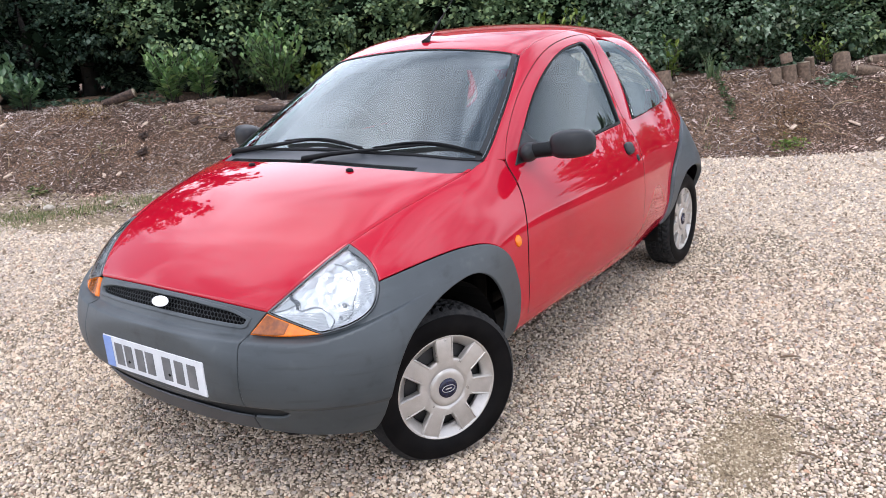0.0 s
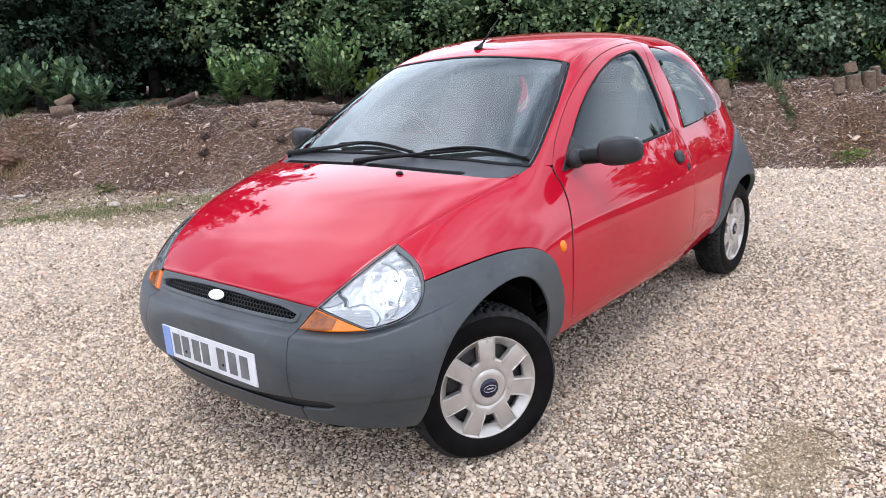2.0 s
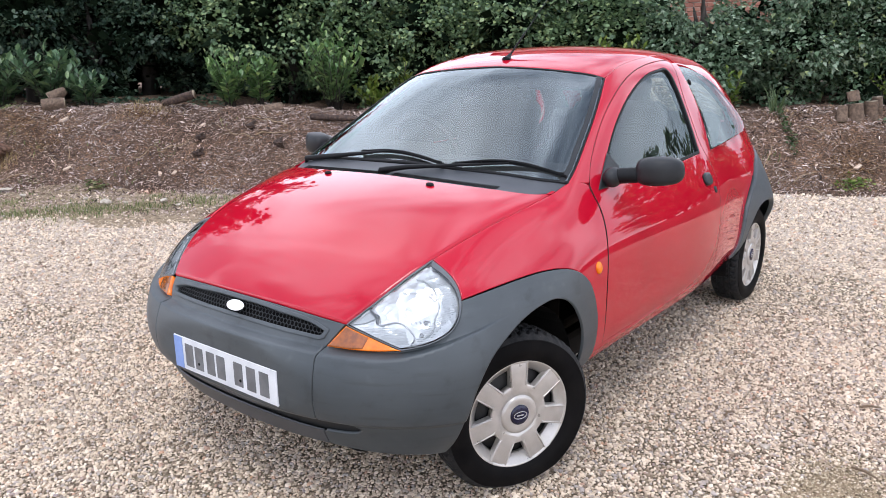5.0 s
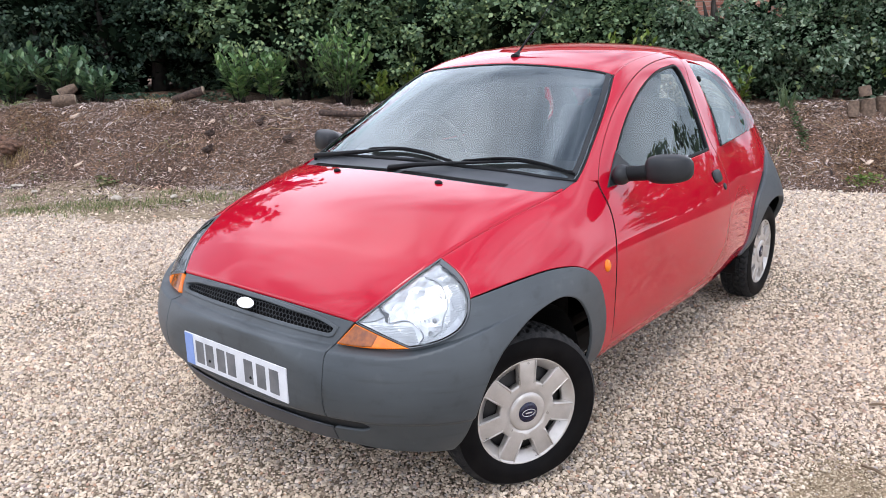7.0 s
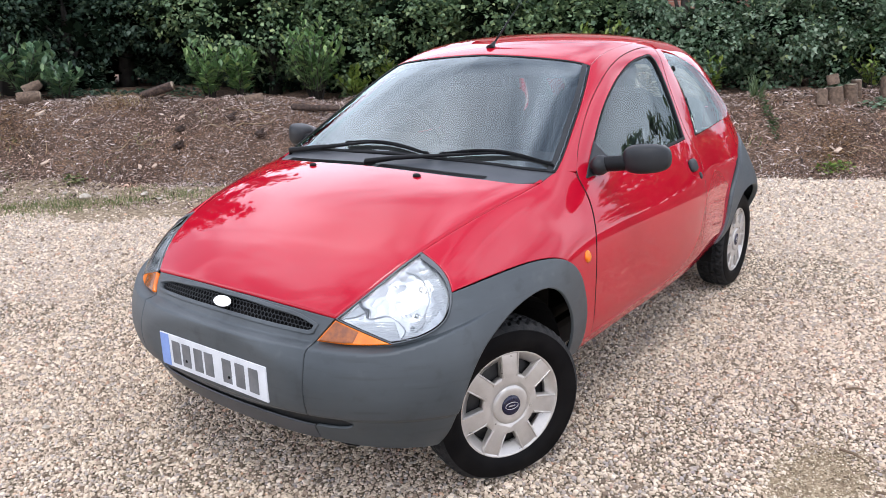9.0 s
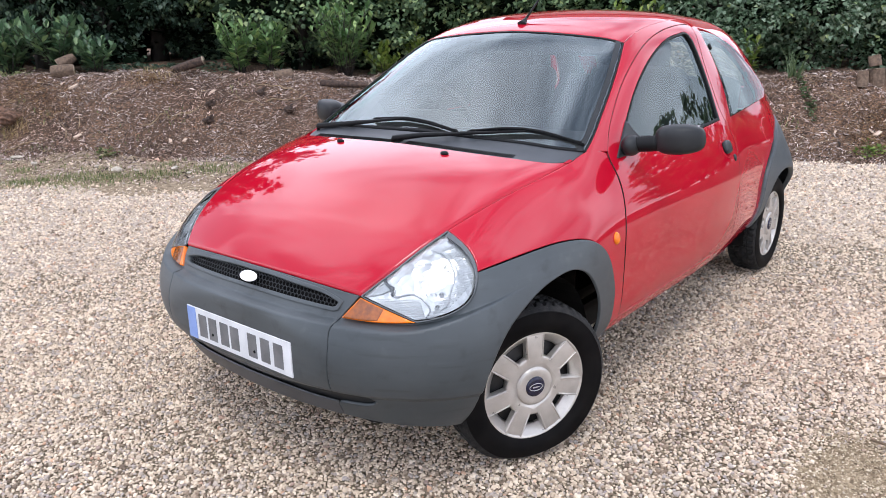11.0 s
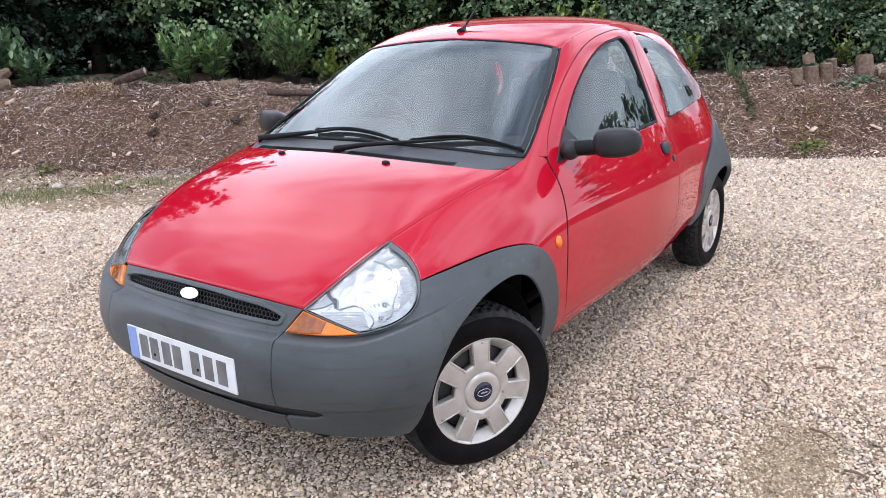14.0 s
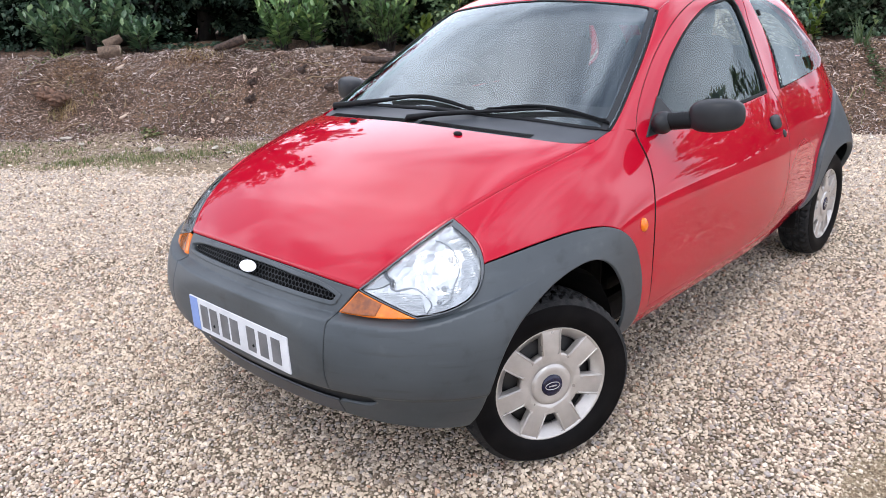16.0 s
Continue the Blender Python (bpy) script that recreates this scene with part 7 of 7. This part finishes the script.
# ---- logs and stumps ----
STEM = blotched("dry_stem", (0.20, 0.135, 0.075), (0.40, 0.30, 0.19), 20.0, 0.9)
kw = Mat("cut_wood", (0.34, 0.27, 0.19), 0.85)
kw.color(kw.ramp(kw.noise(26.0, 5.0).outputs["Fac"], [(0.3, (0.24, 0.185, 0.125)), (0.7, (0.44, 0.36, 0.27))]))
LOGBARK = blotched("log_bark", (0.085, 0.057, 0.040), (0.175, 0.122, 0.085), 32.0, 0.9, relief=0.7, fine=50.0, dist=0.008)


DARKBARK = blotched("dark_log_bark", (0.026, 0.016, 0.012), (0.085, 0.054, 0.040), 30.0, 0.9, relief=0.8, fine=60.0, dist=0.008)


def log(name, along, back, lift, radius, length, m, label, taper=0.92, bark=None):
    """A sawn log: knobbly bark round the side, pale ends set a little in."""
    base = yard(along, back, float(bank_height(along, back)) + lift)
    at = Matrix.Translation(base) @ m
    bm, sides_n, rings = bmesh.new(), 20, 7
    grid = []
    for j in range(rings):
        u = j / (rings - 1)
        ring = []
        for k in range(sides_n):
            a = 2 * math.pi * k / sides_n
            r = radius * (1 + (taper - 1) * u) * (1 + 0.08 * math.sin(2 * a + along * 3 + u) + 0.05 * math.sin(5 * a + 3 * u + along * 5) + 0.025 * math.sin(11 * a + 7 * u)) * (1 - 0.05 * (j in (0, rings - 1)))
            ring.append(bm.verts.new((r * math.cos(a), r * math.sin(a), u * length)))
        grid.append(ring)
    for a, b in zip(grid, grid[1:]):
        for k in range(sides_n):
            bm.faces.new((a[k], a[(k + 1) % sides_n], b[(k + 1) % sides_n], b[k]))
    bmesh.ops.transform(bm, matrix=at, verts=bm.verts)
    ob = tagged(part(name, bm, bark or LOGBARK, None, smooth=True), label, "log", "cut logs on the bank")
    for u in (0.0, 1.0):
        bm = bmesh.new()
        r = radius * (1 + (taper - 1) * u) * 0.985
        lathe(bm, [(r * 0.99, 0.0), (r * 0.6, -0.004 if u else 0.004), (0.001, -0.006 if u else 0.006)], 20, at @ pose(0, 0, u * length))
        part("sawn_end", bm, kw.m, ob, "pale sawn end", smooth=True)
    return ob


def lie(turn, tip=88, roll=0):
    """A log laid down: its far end swung round by turn in the plan."""
    return Matrix.Rotation(radians(turn), 4, "Z") @ Matrix.Rotation(radians(tip), 4, "Y")


UP = math.degrees(math.atan2(ALONG[1], ALONG[0]))
log("log", -0.48, 1.22, 0.03, 0.050, 0.42, lie(UP, 74), "dark bark-covered log lying on the bank, sawn end up", 1.15, DARKBARK)
log("log", 0.80, 1.24, 0.03, 0.065, 0.22, lie(UP + 25, 80), "short weathered stump lying on the mulch")
log("log", 1.42, 1.10, 0.02, 0.045, 0.62, lie(UP - 12, 92), "long weathered branch lying along the bank", 0.7, DARKBARK)
log("tree_stump", 6.28, 1.22, -0.06, 0.110, 0.22, pose(0, 0, 0, 9, -7, 0), "upright sawn stump with grey-brown bark")
log("log", 6.30, 0.98, 0.03, 0.045, 0.42, lie(UP + 20, 86), "thin log lying on the mulch", 0.9)
for a, b, lift, r, l, m, text in (
        (7.44, 0.88, 0.00, 0.052, 0.17, pose(0, 0, 0, 4, -12, 0), "small pale log leaning on its neighbours"),
        (7.60, 0.92, -0.05, 0.085, 0.22, pose(0, 0, 0, 6, 2, 0), "thick upright log with pale bark"),
        (7.58, 0.97, 0.15, 0.062, 0.11, pose(0, 0, 0, 10, -12, 30), "short log stacked on another"),
        (7.76, 0.93, -0.05, 0.070, 0.22, pose(0, 0, 0, 3, 6, 0), "upright dark-barked log with a pale sawn top"),
        (7.88, 1.06, -0.04, 0.055, 0.22, pose(0, 0, 0, 4, 10, 0), "upright log with a pale sawn top"),
        (8.24, 1.06, -0.03, 0.10, 0.25, pose(0, 0, 0, 8, -14, 0), "broad tilted stump of pale wood"),
        (8.36, 1.00, 0.03, 0.060, 0.26, lie(UP - 8, 100), "log fallen against a stump"),
        (8.66, 1.30, 0.05, 0.055, 0.50, lie(UP + 5, 88), "pale barked log lying on the bank")):
    log("log", a, b, lift, r, l, m, text)


REDBARK = blotched("reddish_root_bark", (0.060, 0.032, 0.021), (0.20, 0.112, 0.072), 26.0, 0.9, relief=0.8, fine=60.0, dist=0.008)


def root_stump(along, back, size, label, bark=LOGBARK):
    """A grubbed-out stump: a knobbly body with broken roots."""
    base = yard(along, back, float(bank_height(along, back)) + 0.02)
    v, t = ball(3)
    bm = bmesh.new()
    vs = [bm.verts.new(Vector(p * np.array([1.25, 0.8, 0.75]) * size * (1 + 0.22 * math.sin(p[0] * 5 + 1) * math.cos(p[1] * 4) + 0.12 * math.sin(p[2] * 9 + p[0] * 7) + 0.06 * math.sin(p[0] * 17 + p[1] * 4) * math.sin(p[1] * 15 + p[2] * 6))) + Vector((0, 0, size * 0.5))) for p in v]
    for f in t:
        bm.faces.new([vs[i] for i in f])
    for a, l, up in ((20, 1.7, 0.6), (100, 1.3, 1.9), (170, 1.6, 0.9), (250, 1.3, 0.4), (320, 1.5, 0.3)):
        d = Vector((math.cos(radians(a)), math.sin(radians(a)), 0))
        tube(bm, [Vector((0, 0, size * 0.5)), d * size * l * 0.6 + Vector((0, 0, size * (0.5 + up * 0.5))), d * size * l + Vector((0, 0, size * (0.35 + up * 0.75)))], [size * 0.42, size * 0.3, size * 0.12], 8)
    ob = tagged(part("root_stump", bm, bark, None, smooth=True), label, "stump", "grubbed-out stumps")
    ob.matrix_basis = Matrix.Translation(base) @ Matrix.Rotation(radians(along * 70), 4, "Z")


log("tree_stump", -2.04, 1.16, 0.05, 0.088, 0.26, lie(UP + 22, 84), "sawn stump lying on the bank, pale end showing", 0.8)
log("tree_stump", -2.03, 1.30, 0.10, 0.085, 0.22, lie(UP + 40, 62), "splintered stump piece leaning over another", 0.55)
root_stump(-2.20, 0.46, 0.115, "reddish-brown gnarled root stump in the mulch", REDBARK)
root_stump(-2.42, 0.50, 0.08, "reddish-brown gnarled root stump in the mulch", REDBARK)
root_stump(0.20, 0.56, 0.05, "small dark root knot in the mulch", DARKBARK)
root_stump(0.17, 0.72, 0.045, "small dark root knot in the mulch", DARKBARK)
root_stump(1.15, 0.62, 0.05, "small dark root knot in the mulch", DARKBARK)
root_stump(0.75, 0.85, 0.05, "small dark root knot in the mulch", DARKBARK)

# long dead stems lying over the bank
for a, b, l, turn_by, r in ((-0.25, 0.50, 0.62, 35, 0.006), (-0.05, 0.62, 0.50, 48, 0.005), (-1.45, 0.30, 0.34, 120, 0.007), (-1.30, 0.42, 0.28, 100, 0.006), (-1.85, 0.18, 0.40, 20, 0.008), (0.55, 0.80, 0.55, 150, 0.006), (0.9, 0.95, 0.6, 165, 0.009), (1.1, 0.78, 0.5, 20, 0.007), (-0.9, 0.75, 0.38, 70, 0.005), (-2.5, 0.7, 0.5, 15, 0.007), (6.6, 0.6, 0.35, 60, 0.006), (7.1, 0.75, 0.30, 140, 0.006), (7.7, 0.25, 0.40, 160, 0.006), (8.1, 0.55, 0.45, 30, 0.007), (6.9, 0.25, 0.28, 10, 0.005), (8.5, 0.75, 0.4, 120, 0.006)):
    d = np.array((math.cos(radians(turn_by)), math.sin(radians(turn_by))))
    line = []
    for k in range(9):
        u = (k / 8 - 0.5) * l
        ca, cb = a + u * d[0] + 0.03 * math.sin(9 * u + a * 7), b + 0.8 * u * d[1] + 0.02 * math.sin(14 * u + b * 5)
        line.append(tuple(yard(ca, cb, float(bank_height(ca, cb)) + 0.025 + 0.012 * math.sin(11 * u + a))))
    bm = bmesh.new()
    tube(bm, line, [r * (1.1 - 0.08 * k) for k in range(9)], 6)
    tagged(part("dead_branch", bm, STEM, None, smooth=True), "long dry pale-brown stem lying on the mulch", "branch", "dead stems on the bank")

# pale offcuts on the bank
OFFCUT = blotched("pale_offcut", (0.46, 0.34, 0.25), (0.66, 0.53, 0.42), 20.0, 0.85, relief=0.4, fine=60.0, dist=0.003)
for a, b, l, turn_by in ((-1.64, 0.94, 0.11, 10), (-1.80, 0.98, 0.06, 60), (0.12, 0.93, 0.07, 40), (-0.15, 0.28, 0.08, 110), (0.02, 0.28, 0.075, 70), (-1.21, 0.20, 0.09, 30), (7.43, 0.34, 0.09, 20), (7.38, 0.36, 0.06, 95), (7.02, 0.35, 0.05, 50), (8.06, 0.30, 0.11, 140), (8.22, 0.10, 0.08, 10), (6.75, 1.0, 0.05, 35)):
    bm = bmesh.new()
    box(bm, (l, l * 0.45, l * 0.22), None, l * 0.06, 2)
    for v in bm.verts:
        v.co += Vector((0.08 * l * math.sin(31 * v.co.y / l + a), 0.08 * l * math.sin(17 * v.co.x / l), 0.03 * l * math.sin(9 * v.co.x / l + b)))
    oc = tagged(part("wood_offcut", bm, OFFCUT), "pale splintered wood offcut on the mulch", "offcut", "wood offcuts")
    oc.matrix_basis = Matrix.Translation(yard(a, b, float(bank_height(a, b)) + 0.02)) @ pose(0, 0, 0, 18, -22, turn_by + UP)

# ---- brick house behind the hedge ----
kbr = Mat("red_brick", (0.30, 0.12, 0.085), 0.85)
kbr.color(kbr.mix(kbr.island([(0.0, (0.22, 0.085, 0.06)), (0.5, (0.33, 0.14, 0.095)), (1.0, (0.44, 0.23, 0.16))], True), kbr.noise(40.0).outputs["Fac"], 0.35, "OVERLAY"))
MORTAR = blotched("mortar", (0.42, 0.38, 0.33), (0.5, 0.46, 0.4), 10.0, 0.95)
TILES = blotched("roof_tiles", (0.16, 0.08, 0.055), (0.24, 0.13, 0.09), 6.0, 0.85, relief=0.5, fine=12.0, dist=0.02)
turn = Matrix.Rotation(radians(UP), 4, "Z")
house = tagged(empty("brick_house", Matrix.Translation(yard(6.7, 5.8, 0.0)) @ turn), "red brick house behind the hedge", "house")
bm = bmesh.new()
box(bm, (7.0, 5.0, 4.6), pose(0, 2.6, 2.3))
part("wall", bm, MORTAR, house, "brick wall with pale mortar")
bm = bmesh.new()
vs = [bm.verts.new(p) for p in ((-3.8, -0.3, 4.5), (3.8, -0.3, 4.5), (3.8, 5.5, 4.5), (-3.8, 5.5, 4.5), (-3.8, 2.6, 6.6), (3.8, 2.6, 6.6))]
for f in ((0, 1, 5, 4), (2, 3, 4, 5), (0, 4, 3), (1, 2, 5), (3, 2, 1, 0)):
    bm.faces.new([vs[i] for i in f])
part("roof", bm, TILES, house, "brown tiled roof")
bm = bmesh.new()
box(bm, (0.215, 0.02, 0.065), Matrix(), 0.004, 1)
brick_me = bpy.data.meshes.new("brick")
bm.to_mesh(brick_me), bm.free()
brick_me.materials.append(kbr.m)
for row in range(20):
    for k in range(15):
        b = put("brick", brick_me, house)
        b.matrix_basis = pose(-1.65 + 0.225 * k + (0.1125 if row % 2 else 0), 0.094, 1.55 + 0.075 * row)
